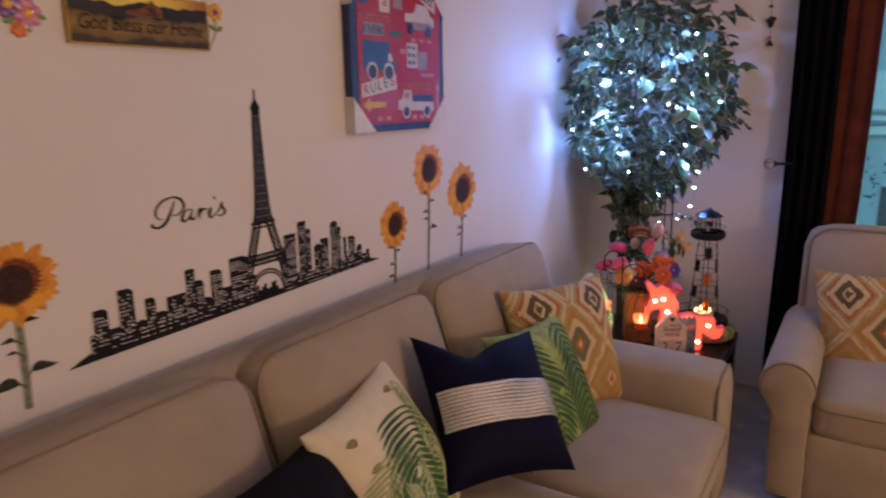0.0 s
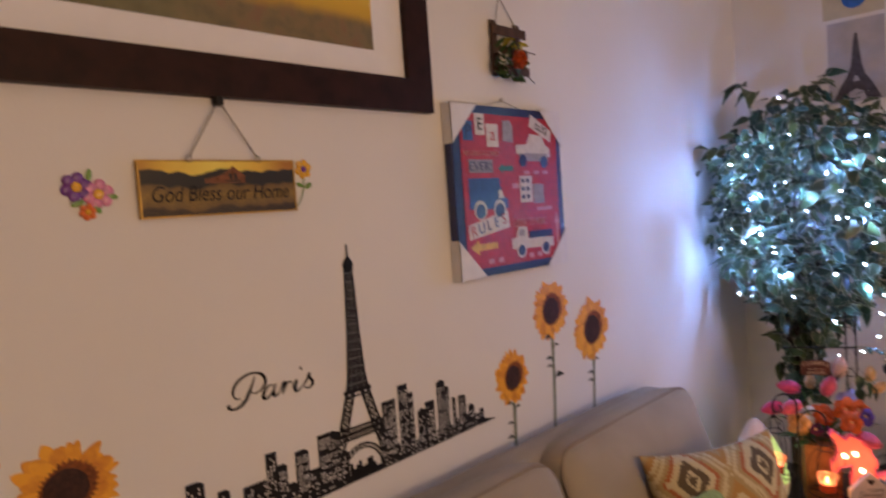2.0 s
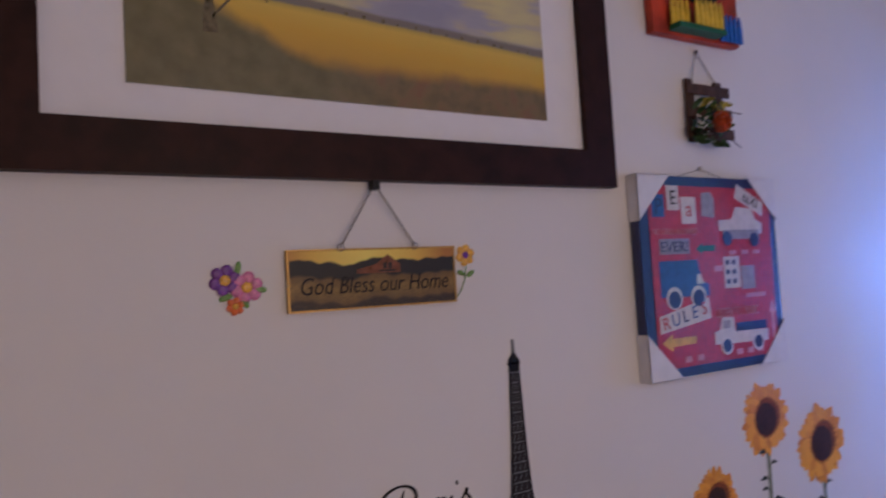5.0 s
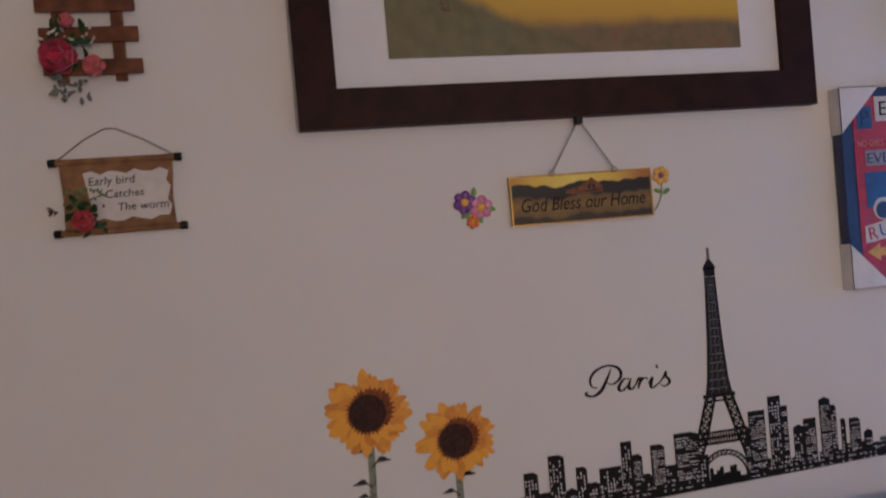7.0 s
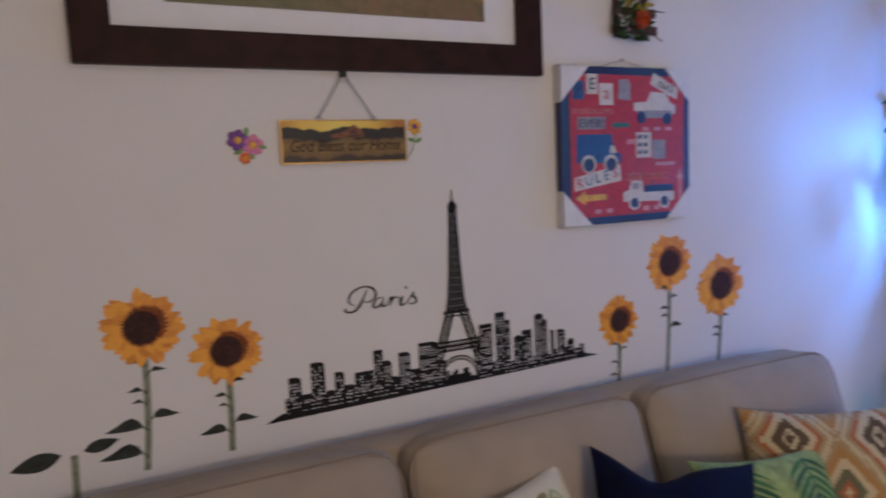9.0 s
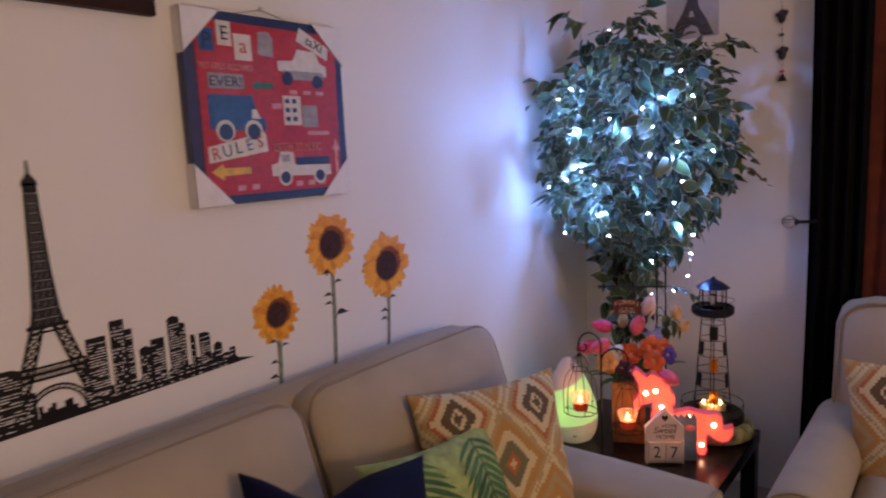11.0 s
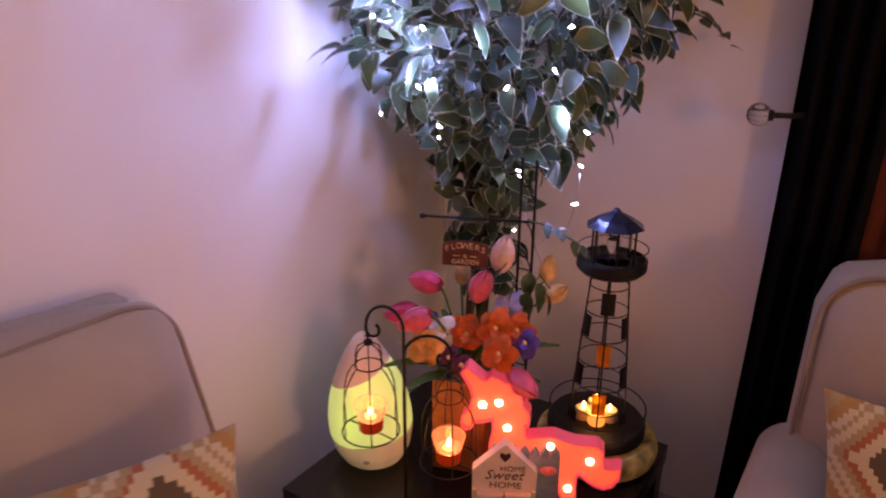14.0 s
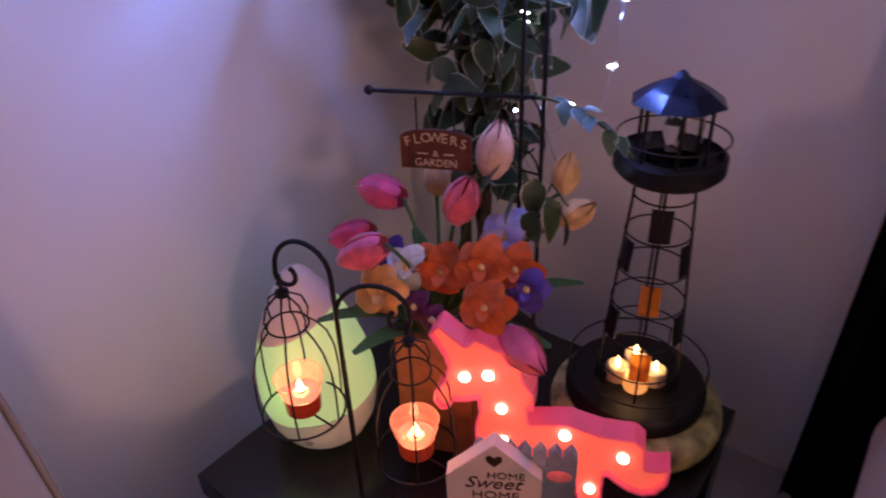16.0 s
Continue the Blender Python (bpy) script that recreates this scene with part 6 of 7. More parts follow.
for q in spots:
    d = Vector((rg.uniform(-1, 1), rg.uniform(-1, 0.2), rg.uniform(-1, 0.6))).normalized()
    bl = part("bulb", Shape().lathe([(0.0008, -0.0055), (0.0020, -0.004), (0.0022, 0.002), (0.0011, 0.005), (0.0003, 0.006)], 8, Matrix.Translation(q) @ d.to_track_quat("Z", "Y").to_matrix().to_4x4()), LED, lights, smooth="all")
order = sorted(spots[:24], key=lambda q: -q.z) + sorted(spots[24:], key=lambda q: q.z)
for a, b in zip(order, order[1:]):
    if (a - b).length < 0.55:
        mid = (a + b) / 2 + Vector((rg.uniform(-0.03, 0.03), -0.02, -0.06))
        pts = [a.lerp(mid, f).lerp(mid.lerp(b, f), f) for f in np.linspace(0, 1, 9)]
        part("cord", Shape().tube(pts, 0.0009, 4), CORD, lights)
for k, (p, w_) in enumerate((((-1.03, 3.07, 1.63), 1.8), ((-0.97, 2.99, 1.55), 1.5), ((-1.04, 3.08, 1.43), 1.9), ((-1.03, 3.03, 1.30), 1.6), ((-0.97, 2.92, 1.335), 1.5), ((-0.90, 2.94, 1.18), 1.0), ((-1.02, 3.06, 1.20), 1.5), ((-0.62, 3.00, 1.38), 2.0), ((-0.70, 2.99, 1.58), 1.9), ((-0.66, 3.06, 1.12), 1.4), ((-0.64, 3.12, 1.00), 0.6), ((-0.80, 2.88, 1.48), 0.9), ((-0.74, 2.90, 1.27), 0.9), ((-0.88, 2.88, 1.66), 0.9), ((-0.96, 2.91, 1.47), 0.9), ((-1.08, 2.975, 1.55), 0.6), ((-1.09, 2.985, 1.22), 0.5))):
    lamp("string_light_glow", "POINT", pose(*p), 1.05 * w_, (0.20, 0.38, 1.0), 0.005)

# ---- ornaments on the side table ----
IVORY = paint("ivory_plastic_candle", (0.72, 0.62, 0.40), 0.5, 0.05, 40, 0.05, 300, subsurface=0.5)
IVORYLIT = paint("lit_ivory_candle", (0.80, 0.62, 0.34), 0.5, 0.05, 40, 0.05, 300, glow=(1.0, 0.42, 0.07), glow_strength=0.65)
FLAME = lit("amber_flame", (1.0, 0.66, 0.24), 9.0)
LXY = (-0.566, 3.142)
lx, ly = LXY
STONE = paint("mossy_mosaic_stone", (0.42, 0.40, 0.15), 0.7, 0.65, 34, 0.5, 120)
solid("stone_disc", Shape().lathe([(0.120, 0.0), (0.132, 0.008), (0.137, 0.026), (0.134, 0.044), (0.120, 0.056)], 40, pose(lx + 0.004, ly + 0.002, TOP)), STONE, "round mossy yellow-grey stone under the lighthouse", "garden stone", smooth=True)
lh = thing("lighthouse_lantern", "black wire lighthouse lantern with amber glass squares", "lantern", pose(lx, ly, TOP + 0.056) @ Matrix.Diagonal((1.03, 1.03, 1.03, 1)))
B = 0.030
part("base_disc", Shape().lathe([(0.100, 0), (0.106, 0.004), (0.106, 0.022), (0.100, B)], 36), IRON, lh, smooth=True)


def ring(r, z, rad=0.0016, n=28):
    return Shape().tube([(r * math.cos(2 * math.pi * k / n), r * math.sin(2 * math.pi * k / n), z) for k in range(n)], rad, 5, True)


part("gallery_ring", ring(0.103, B + 0.032), IRON, lh, smooth="all")
for k in range(6):
    a = 1.05 * k + 0.4
    part("gallery_post", Shape().tube([(0.103 * math.cos(a), 0.103 * math.sin(a), B), (0.103 * math.cos(a), 0.103 * math.sin(a), B + 0.032)], 0.0014, 5), IRON, lh)
ZT0, ZT1, R0, R1 = B, 0.372, 0.062, 0.038
LA = radians(-68.0)
for k, turn in enumerate((0, 76, 180, -76)):
    a = LA + radians(turn)
    part("upright", Shape().tube([(R0 * math.cos(a), R0 * math.sin(a), ZT0), (R1 * math.cos(a), R1 * math.sin(a), ZT1)], 0.0021, 6), IRON, lh)
for k in range(1, 7):
    f = (k - 0.35) / 6.1
    part("hoop", ring(R0 + (R1 - R0) * f, ZT0 + (ZT1 - ZT0) * f, 0.0014, 28), IRON, lh, smooth="all")
AMBER = paint("amber_glass_square", (0.55, 0.20, 0.02), 0.2, 0.3, 60, 0.05, 200, trans=0.3)
for k, turn in enumerate((0, 60, 180, -60)):
    for j in range(6):
        if k == 2 or (k == 0) != (j % 2 == 1):
            continue
        f0, f1 = max(0.02, (j - 0.28) / 6.1), (j + 0.56) / 6.1
        v = []
        for f in (f0, f1):
            r, z = (R0 + (R1 - R0) * f) * 1.02, ZT0 + (ZT1 - ZT0) * f
            for i in range(4):
                a = LA + radians(turn) + (i / 3 - 0.5) * 0.0285 / r
                v.append((r * math.cos(a), r * math.sin(a), z))
        n_ = [(x * 0.97, y * 0.97, z) for x, y, z in v]
        sq = Shape().add(v + n_, [(i, i + 1, i + 5, i + 4) for i in range(3)] + [(i + 9, i + 8, i + 12, i + 13) for i in range(3)] + [(0, 4, 12, 8), (3, 11, 15, 7), (4, 5, 13, 12), (5, 6, 14, 13), (6, 7, 15, 14), (0, 8, 9, 1), (1, 9, 10, 2), (2, 10, 11, 3)])
        part("square", sq, AMBER if k == 0 and j < 5 else IRON, lh)
part("gallery", Shape().lathe([(0.038, 0.372), (0.061, 0.376), (0.070, 0.386), (0.070, 0.404), (0.065, 0.408), (0.065, 0.398), (0.030, 0.396)], 36), IRON, lh, smooth=True)
part("lamp_rail", ring(0.069, 0.428, 0.0013), IRON, lh, smooth="all")
for k in range(6):
    a = 2 * math.pi * k / 6
    part("lamp_post", Shape().tube([(0.044 * math.cos(a), 0.044 * math.sin(a), 0.396), (0.044 * math.cos(a), 0.044 * math.sin(a), 0.474)], 0.0028, 6), IRON, lh, smooth=True)
g_ = part("lamp_glass", Shape().lathe([(0.036, 0.398), (0.036, 0.470), (0.0352, 0.470), (0.0352, 0.398)], 28), CLEARGLASS, lh, smooth=True)
g_.visible_shadow = False
part("bulb", Shape().lathe([(0.006, 0.398), (0.007, 0.415), (0.014, 0.430), (0.013, 0.444), (0.001, 0.452)], 16), CLEARGLASS, lh, smooth=True)
ROOF = paint("blue_black_metal_roof", (0.03, 0.035, 0.06), 0.3, 0.3, 40, 0.1, 200, metal=0.7)
part("roof", Shape().lathe([(0.052, 0.470), (0.059, 0.472), (0.036, 0.488), (0.010, 0.501), (0.006, 0.507), (0.001, 0.510)], 8), ROOF, lh)
for x, y, on in ((-0.024, -0.020, 1), (-0.012, 0.022, 1), (0.028, 0.004, 1), (0.010, -0.026, 2)):
    c = thing("tealight", "brightly glowing ivory electric tealight on the lighthouse base" if on == 2 else "ivory electric tealight with a faintly lit tip on the lighthouse base", "candle", pose(lx + x, ly + y, TOP + 0.056 + 1.03 * B), "tealights")
    part("body", Shape().lathe([(0.018, 0), (0.019, 0.002), (0.018, 0.024), (0.015, 0.026), (0.012, 0.022)], 20), IVORYLIT if on == 2 else IVORY, c, smooth=True)
    part("flame", Shape().lathe([(0.003, 0.022), (0.0042, 0.028), (0.003, 0.036), (0.0004, 0.042)], 8), FLAME if on else IVORY, c, smooth="all")
lamp("tealight_glow", "POINT", pose(lx + 0.01, ly - 0.03, TOP + 0.145), 0.10, (1.0, 0.62, 0.2), 0.01)

# teardrop mist diffuser
DX, DY = -0.975, 2.832
df = thing("mist_diffuser", "teardrop mist diffuser glowing green with a cream tip", "diffuser", pose(DX, DY, TOP) @ Matrix.Diagonal((0.99, 0.99, 1.13, 1)))
PEARL = paint("pearl_white_plastic", (0.74, 0.71, 0.58), 0.3, 0.04, 20, 0.02, 200, coat=0.4, glow=(0.5, 0.55, 0.3), glow_strength=0.10)
CREAMTIP = paint("cream_pink_plastic", (0.74, 0.60, 0.50), 0.35, 0.04, 20, 0.02, 200, coat=0.3)
GREENGLOW = paint("green_lit_plastic", (0.40, 0.62, 0.24), 0.35, 0.08, 9, 0.02, 200, glow=(0.46, 0.76, 0.27), glow_strength=0.46)
drop = [(0.050, 0.0), (0.070, 0.010), (0.086, 0.036), (0.094, 0.070), (0.094, 0.100), (0.088, 0.135), (0.076, 0.170), (0.060, 0.203), (0.042, 0.232), (0.024, 0.256), (0.012, 0.266), (0.001, 0.270)]


LEANTIP = Matrix(((1, 0, -0.09, 0.010), (0, 1, 0.02, 0), (0, 0, 1, 0), (0, 0, 0, 1)))


def drop_radius(z):
    for (ra, za), (rb, zb) in zip(drop, drop[1:]):
        if z <= zb:
            return ra + (rb - ra) * (z - za) / (zb - za)
    return 0.001


def drop_band(lo, hi):
    """A band of the drop between two slanting cuts, each given by its height as a function of the turn."""
    n, k = 48, 16
    v, f = [], []
    for j in range(k + 1):
        for i in range(n):
            a = 2 * math.pi * i / n
            z = lo(a) + (hi(a) - lo(a)) * j / k
            r = drop_radius(z)
            v.append((r * math.cos(a), r * math.sin(a), z))
    for j in range(k):
        f += [(j * n + i, j * n + (i + 1) % n, (j + 1) * n + (i + 1) % n, (j + 1) * n + i) for i in range(n)]
    return Shape().add(v, f, LEANTIP)


def slant_low(a):
    return 0.070 + 0.010 * math.cos(a - 0.5)


def slant_high(a):
    return 0.188 + 0.026 * math.cos(a - 0.4)


part("base", drop_band(lambda a: 0.0, slant_low), PEARL, df, smooth="all")
part("tank", drop_band(lambda a: slant_low(a) + 0.001, slant_high), GREENGLOW, df, "green glowing tank", smooth="all")
part("tip", drop_band(lambda a: slant_high(a) + 0.001, lambda a: 0.2695), CREAMTIP, df, "cream tip", smooth="all")
part("button", Shape().lathe([(0.008, 0), (0.008, 0.003), (0.001, 0.004)], 14, pose(0.050, -0.070, 0.040, 75, 0, 35)), GREYPRINT, df, smooth=True)
lamp("diffuser_glow", "POINT", pose(DX + 0.02, DY - 0.12, TOP + 0.14), 0.06, (0.6, 1.0, 0.25), 0.05)

# hook stand with two cage lanterns
PXY = (-0.820, 2.762)
# both cup glasses emit a little red, standing in for candlight shining through
REDGLOWGLASS = paint("glowing_red_votive_glass", (0.10, 0.008, 0.004), 0.12, 0.3, 50, 0.05, 200, trans=0.4, glow=(1.0, 0.10, 0.02), glow_strength=0.10)
ROSEGLOWGLASS = paint("glowing_pale_amber_votive_glass", (0.98, 0.80, 0.70), 0.04, 0.1, 50, 0.05, 200, trans=0.95, glow=(1.0, 0.20, 0.07), glow_strength=0.26)
WAXLIT = lit("lit_wax", (1.0, 0.46, 0.18), 2.6)
stand = thing("hook_stand", "black iron hook stand for two hanging lanterns", "lantern stand", pose(PXY[0], PXY[1], TOP))
part("base_plate", Shape().lathe([(0.046, 0.0), (0.048, 0.002), (0.046, 0.004), (0.006, 0.006)], 28), BLACKWOOD, stand, smooth=True)
part("pole", Shape().tube([(0, 0, 0.003), (0, 0, 0.26)], 0.0036, 8), IRON, stand, smooth=True)


def crook(dx, dy, z0, z1, drop_z, r=0.0032):
    """A crook from the pole out over to (dx, dy), ending in a curl."""
    L = math.hypot(dx, dy)
    ux, uy = dx / L, dy / L
    prof = [(0, z0)] + [(L * 0.52 - L * 0.52 * math.cos(math.pi * k / 12), z1 - 0.045 + 0.045 * math.sin(math.pi * k / 12)) for k in range(13)]
    prof += [(L + 0.004 - 0.014 + 0.014 * math.cos(a), z1 - 0.052 + 0.014 * math.sin(a)) for a in np.linspace(0, -4.2, 10)]
    return Shape().tube([(ux * s, uy * s, z) for s, z in prof], r, 8)


C1, C2 = (-0.068, -0.024), (0.072, 0.050)
part("crook", crook(*C1, 0.25, 0.434, 0), IRON, stand, smooth="all")
part("crook", crook(*C2, 0.20, 0.378, 0), IRON, stand, smooth="all")


def cage(x, y, z, label):
    """A bird-cage lantern hanging with its top at z, and the votive in it."""
    ob = thing("cage_lantern", label, "lantern", pose(x, y, z - 0.215), "cage lanterns")
    part("base_ring", ring(0.058, 0.0, 0.0017), IRON, ob, smooth="all")
    part("neck_ring", ring(0.027, 0.150, 0.0015, 20), IRON, ob, smooth="all")
    for k in range(6):
        a = 2 * math.pi * k / 6 + 0.2
        prof = [(0.058, 0.0), (0.060, 0.05), (0.058, 0.088), (0.050, 0.118), (0.038, 0.138), (0.027, 0.150), (0.030, 0.166), (0.024, 0.186), (0.008, 0.198)]
        part("wire", Shape().tube([(r * math.cos(a), r * math.sin(a), h) for r, h in prof], 0.0014, 5), IRON, ob, smooth="all")
    part("cross_bar", Shape().tube([(-0.058, 0, 0), (0.058, 0, 0)], 0.0016, 5), IRON, ob)
    part("cap", Shape().lathe([(0.002, 0.194), (0.009, 0.196), (0.009, 0.203), (0.003, 0.206), (0.003, 0.211), (0.006, 0.214), (0.003, 0.219)], 12), IRON, ob, smooth=True)
    part("link", Shape().tube([(0.0035 * math.cos(q), 0, 0.223 + 0.006 * math.sin(q)) for q in np.linspace(0, 2 * math.pi, 11)[:-1]], 0.0010, 5, True), IRON, ob)
    vo = thing("votive_candle", "lit votive candle in a red glass cup", "candle", pose(x, y, z - 0.213), "votive candles")
    part("lower_cup", Shape().lathe([(0.020, 0.001), (0.025, 0.003), (0.027, 0.030), (0.0245, 0.030), (0.0225, 0.006)], 24), REDGLOWGLASS, vo, smooth=True)
    gl = part("upper_cup", Shape().lathe([(0.027, 0.0305), (0.030, 0.040), (0.034, 0.060), (0.0325, 0.060), (0.028, 0.040), (0.025, 0.0305)], 24), ROSEGLOWGLASS, vo, smooth=True)
    gl.visible_shadow = False
    part("wax", Shape().lathe([(0.0215, 0.012), (0.0228, 0.027), (0.010, 0.031), (0.001, 0.030)], 18), WAXLIT, vo, smooth=True)
    part("flame", Shape().lathe([(0.002, 0.030), (0.0055, 0.036), (0.004, 0.045), (0.0004, 0.055)], 8), FLAME, vo, smooth="all")
    lamp("votive_glow", "POINT", pose(x + 0.01, y - 0.035, z - 0.150), 0.15, (1.0, 0.42, 0.14), 0.012)


cage(PXY[0] + C1[0], PXY[1] + C1[1], TOP + 0.369, "black wire birdcage lantern hanging before the diffuser")
cage(PXY[0] + C2[0], PXY[1] + C2[1], TOP + 0.308, "black wire birdcage lantern hanging before the vase")

# unicorn night light
UNI = [(-0.007, 0.225), (0.005, 0.238), (0.035, 0.217), (0.042, 0.214), (0.054, 0.226), (0.070, 0.222), (0.078, 0.217), (0.091, 0.215), (0.099, 0.199), (0.114, 0.196), (0.118, 0.176), (0.131, 0.173), (0.132, 0.150), (0.124, 0.134), (0.128, 0.124), (0.150, 0.129), (0.180, 0.135), (0.202, 0.130), (0.225, 0.126), (0.250, 0.127), (0.268, 0.128), (0.281, 0.118), (0.282, 0.095), (0.286, 0.073), (0.301, 0.073), (0.317, 0.079), (0.316, 0.056), (0.304, 0.038), (0.287, 0.031), (0.268, 0.035), (0.252, 0.044), (0.240, 0.053),
       (0.234, 0.050), (0.233, 0.026), (0.235, 0.006), (0.228, 0.0), (0.209, 0.0), (0.202, 0.006), (0.199, 0.024), (0.190, 0.034), (0.165, 0.030), (0.120, 0.028), (0.112, 0.0), (0.088, 0.0), (0.080, 0.030), (0.070, 0.056), (0.055, 0.072), (0.054, 0.095), (0.060, 0.119), (0.058, 0.140), (0.038, 0.133), (0.022, 0.131), (0.015, 0.118), (0.004, 0.114), (-0.005, 0.125), (-0.003, 0.140), (0.012, 0.158), (0.017, 0.180), (0.012, 0.197)]
CORAL = paint("lit_coral_plastic", (0.80, 0.20, 0.16), 0.25, 0.1, 14, 0.02, 200, coat=0.6, glow=(1.0, 0.15, 0.065), glow_strength=0.55)
PINKRIM = paint("pink_plastic_rim", (0.80, 0.16, 0.24), 0.2, 0.1, 14, 0.02, 200, coat=0.8, glow=(1.0, 0.08, 0.14), glow_strength=0.22)
HOT = lit("warm_night_light_bulb", (1.0, 0.66, 0.38), 14.0)
uni = thing("unicorn_light", "glowing coral pink unicorn night light on the table", "night light", pose(-0.745, 2.866, TOP, 90, 0, 22))


def tall(x, y):
    """The outline drawn up a little, with a slim back."""
    slim = 0.014 if x > 0.125 and y > 0.11 else 0.0
    return y * 1.18 + 0.012 - slim if y > 0.005 else 0.0


UNI = [(x, tall(x, y)) for x, y in UNI[::-1]]
part("face", Shape().prism(UNI, 0.0, 0.004), CORAL, uni)
rim = Shape()
for (ax_, ay_), (bx_, by_) in zip(UNI, UNI[1:] + UNI[:1]):
    strip(rim, (ax_, ay_), (bx_, by_), 0.0035, -0.022, 0.013)
part("rim", rim, PINKRIM, uni)
for x, y in ((0.037, 0.165), (0.070, 0.173), (0.089, 0.125), (0.092, 0.073), (0.177, 0.100), (0.163, 0.046), (0.257, 0.080), (0.218, 0.018)):
    part("bulb", Shape().ball((x, tall(x, y), 0.006), (0.0075, 0.0075, 0.006), 14, 8), HOT, uni, smooth="all")
lamp("unicorn_glow", "POINT", pose(-0.60, 2.85, TOP + 0.14), 0.45, (1.0, 0.26, 0.13), 0.06)

# home calendar block
WHITEWOOD = paint("pale_painted_wood", (0.62, 0.52, 0.48), 0.6, 0.06, 40, 0.1, 300)
DARKINK = paint("dark_brown_ink", (0.03, 0.012, 0.012), 0.6, 0.2, 60, 0.02, 300)
hb = thing("calendar_house", "pale wooden house calendar reading Home Sweet Home 27", "calendar", pose(-0.620, 2.815, TOP, 90, 0, 31) @ Matrix.Diagonal((1.09, 1.19, 1, 1)))
part("house_block", Shape().prism([(-0.056, 0), (0.056, 0), (0.057, 0.104), (0.0, 0.156), (-0.057, 0.104)], -0.022, 0.0), WHITEWOOD, hb)
part("side_post", Shape().box((-0.056, 0.0, 0), (-0.050, 0.068, 0.006)), WHITEWOOD, hb)
part("side_post", Shape().box((0.050, 0.0, 0), (0.056, 0.068, 0.006)), WHITEWOOD, hb)
hr = Shape().prism([(0.0, 0.122), (0.009, 0.131), (0.0095, 0.137), (0.0055, 0.140), (0.0, 0.136), (-0.0055, 0.140), (-0.0095, 0.137), (-0.009, 0.131)], 0.0, 0.0006)
part("heart", hr, DARKINK, hb)
words("lettering", "HOME", 0.015, DARKINK, hb, pose(0.014, 0.104, 0.0004), 0, 0.0003, width=0.044)
words("lettering", "Sweet", 0.026, DARKINK, hb, pose(-0.002, 0.088, 0.0004), 0.35, 0.0003, width=0.070)
words("lettering", "HOME", 0.017, DARKINK, hb, pose(0.002, 0.071, 0.0004), 0, 0.0003, width=0.056)
for x, ch_ in ((-0.025, "2"), (0.025, "7")):
    blk = part("date_block", Shape().soft((0.048, 0.056, 0.012), 0.002, 3, m=pose(x, 0.036, 0.006)), WHITEWOOD, hb, weld=True)
    words("lettering", ch_, 0.048, DARKINK, blk, pose(x, 0.020, 0.0124), 0, 0.0003)
CASTLE = paint("dusty_blue_toy", (0.16, 0.21, 0.28), 0.6, 0.2, 40, 0.1, 300)
tc_ = thing("toy_castle", "small dusty blue toy castle with a pink oval", "toy", pose(-0.597, 2.852, TOP, 90, 0, 29))
part("wall", Shape().box((-0.068, 0, -0.016), (0.068, 0.130, 0.0)), CASTLE, tc_)
for k in range(7):
    x = -0.0680 + 0.0196 * k
    part("spire", Shape().prism([(x, 0.1302), (x + 0.0180, 0.1302), (x + 0.0180, 0.148), (x + 0.0090, 0.163), (x, 0.148)], -0.014, -0.001), CASTLE, tc_)
part("pink_oval", Shape().ball((0.046, 0.115, 0.001), (0.017, 0.011, 0.002), 14, 8), ROSEPINK, tc_, smooth=True)

# flower vase
KRAFT = paint("orange_brown_wood_vase", (0.30, 0.13, 0.05), 0.6, 0.3, 30, 0.2, 200)
VX, VY = -0.800, 2.945
vs = thing("flower_vase", "square brown vase of mixed artificial tulips and lilies", "vase", pose(VX, VY, TOP))
part("vase_body", Shape().soft((0.116, 0.116, 0.225), 0.006, 4, m=pose(0, 0, 0.1125, 0, 0, 22)), KRAFT, vs, smooth=True, weld=True)
TULIPPINK = paint("pink_tulip", (0.75, 0.12, 0.20), 0.5, 0.3, 40, 0.1, 300, sheen=0.2)
TULIPHOT = paint("magenta_tulip", (0.68, 0.07, 0.18), 0.5, 0.3, 40, 0.1, 300, sheen=0.2)
TULIPPALE = paint("blush_tulip", (0.80, 0.50, 0.40), 0.5, 0.25, 40, 0.1, 300, sheen=0.2)
TULIPYELLOW = paint("yellow_pink_tulip", (0.75, 0.45, 0.20), 0.5, 0.35, 30, 0.1, 300, sheen=0.2)
STALK = paint("green_stalk", (0.05, 0.12, 0.03), 0.5, 0.3, 40, 0.1, 300)
VIOLET = paint("violet_flower", (0.10, 0.06, 0.35), 0.6, 0.3, 40, 0.1, 300)
LAVENDER = paint("pale_lavender_flower", (0.42, 0.40, 0.66), 0.6, 0.3, 40, 0.1, 300)
PEACH = paint("peach_petal", (0.70, 0.36, 0.12), 0.6, 0.3, 40, 0.1, 300)
PLUM = paint("dark_plum_flower", (0.10, 0.015, 0.05), 0.6, 0.3, 40, 0.1, 300)


def stalk(p):
    a, b = Vector((0, 0, 0.21)), Vector(p)
    mid = Vector((b.x * 0.35, b.y * 0.35, 0.21 + (b.z - 0.21) * 0.65))
    part("stalk", Shape().tube([a.lerp(mid, f).lerp(mid.lerp(b, f), f) for f in np.linspace(0, 1, 8)], 0.0028, 6), STALK, vs, smooth="all")


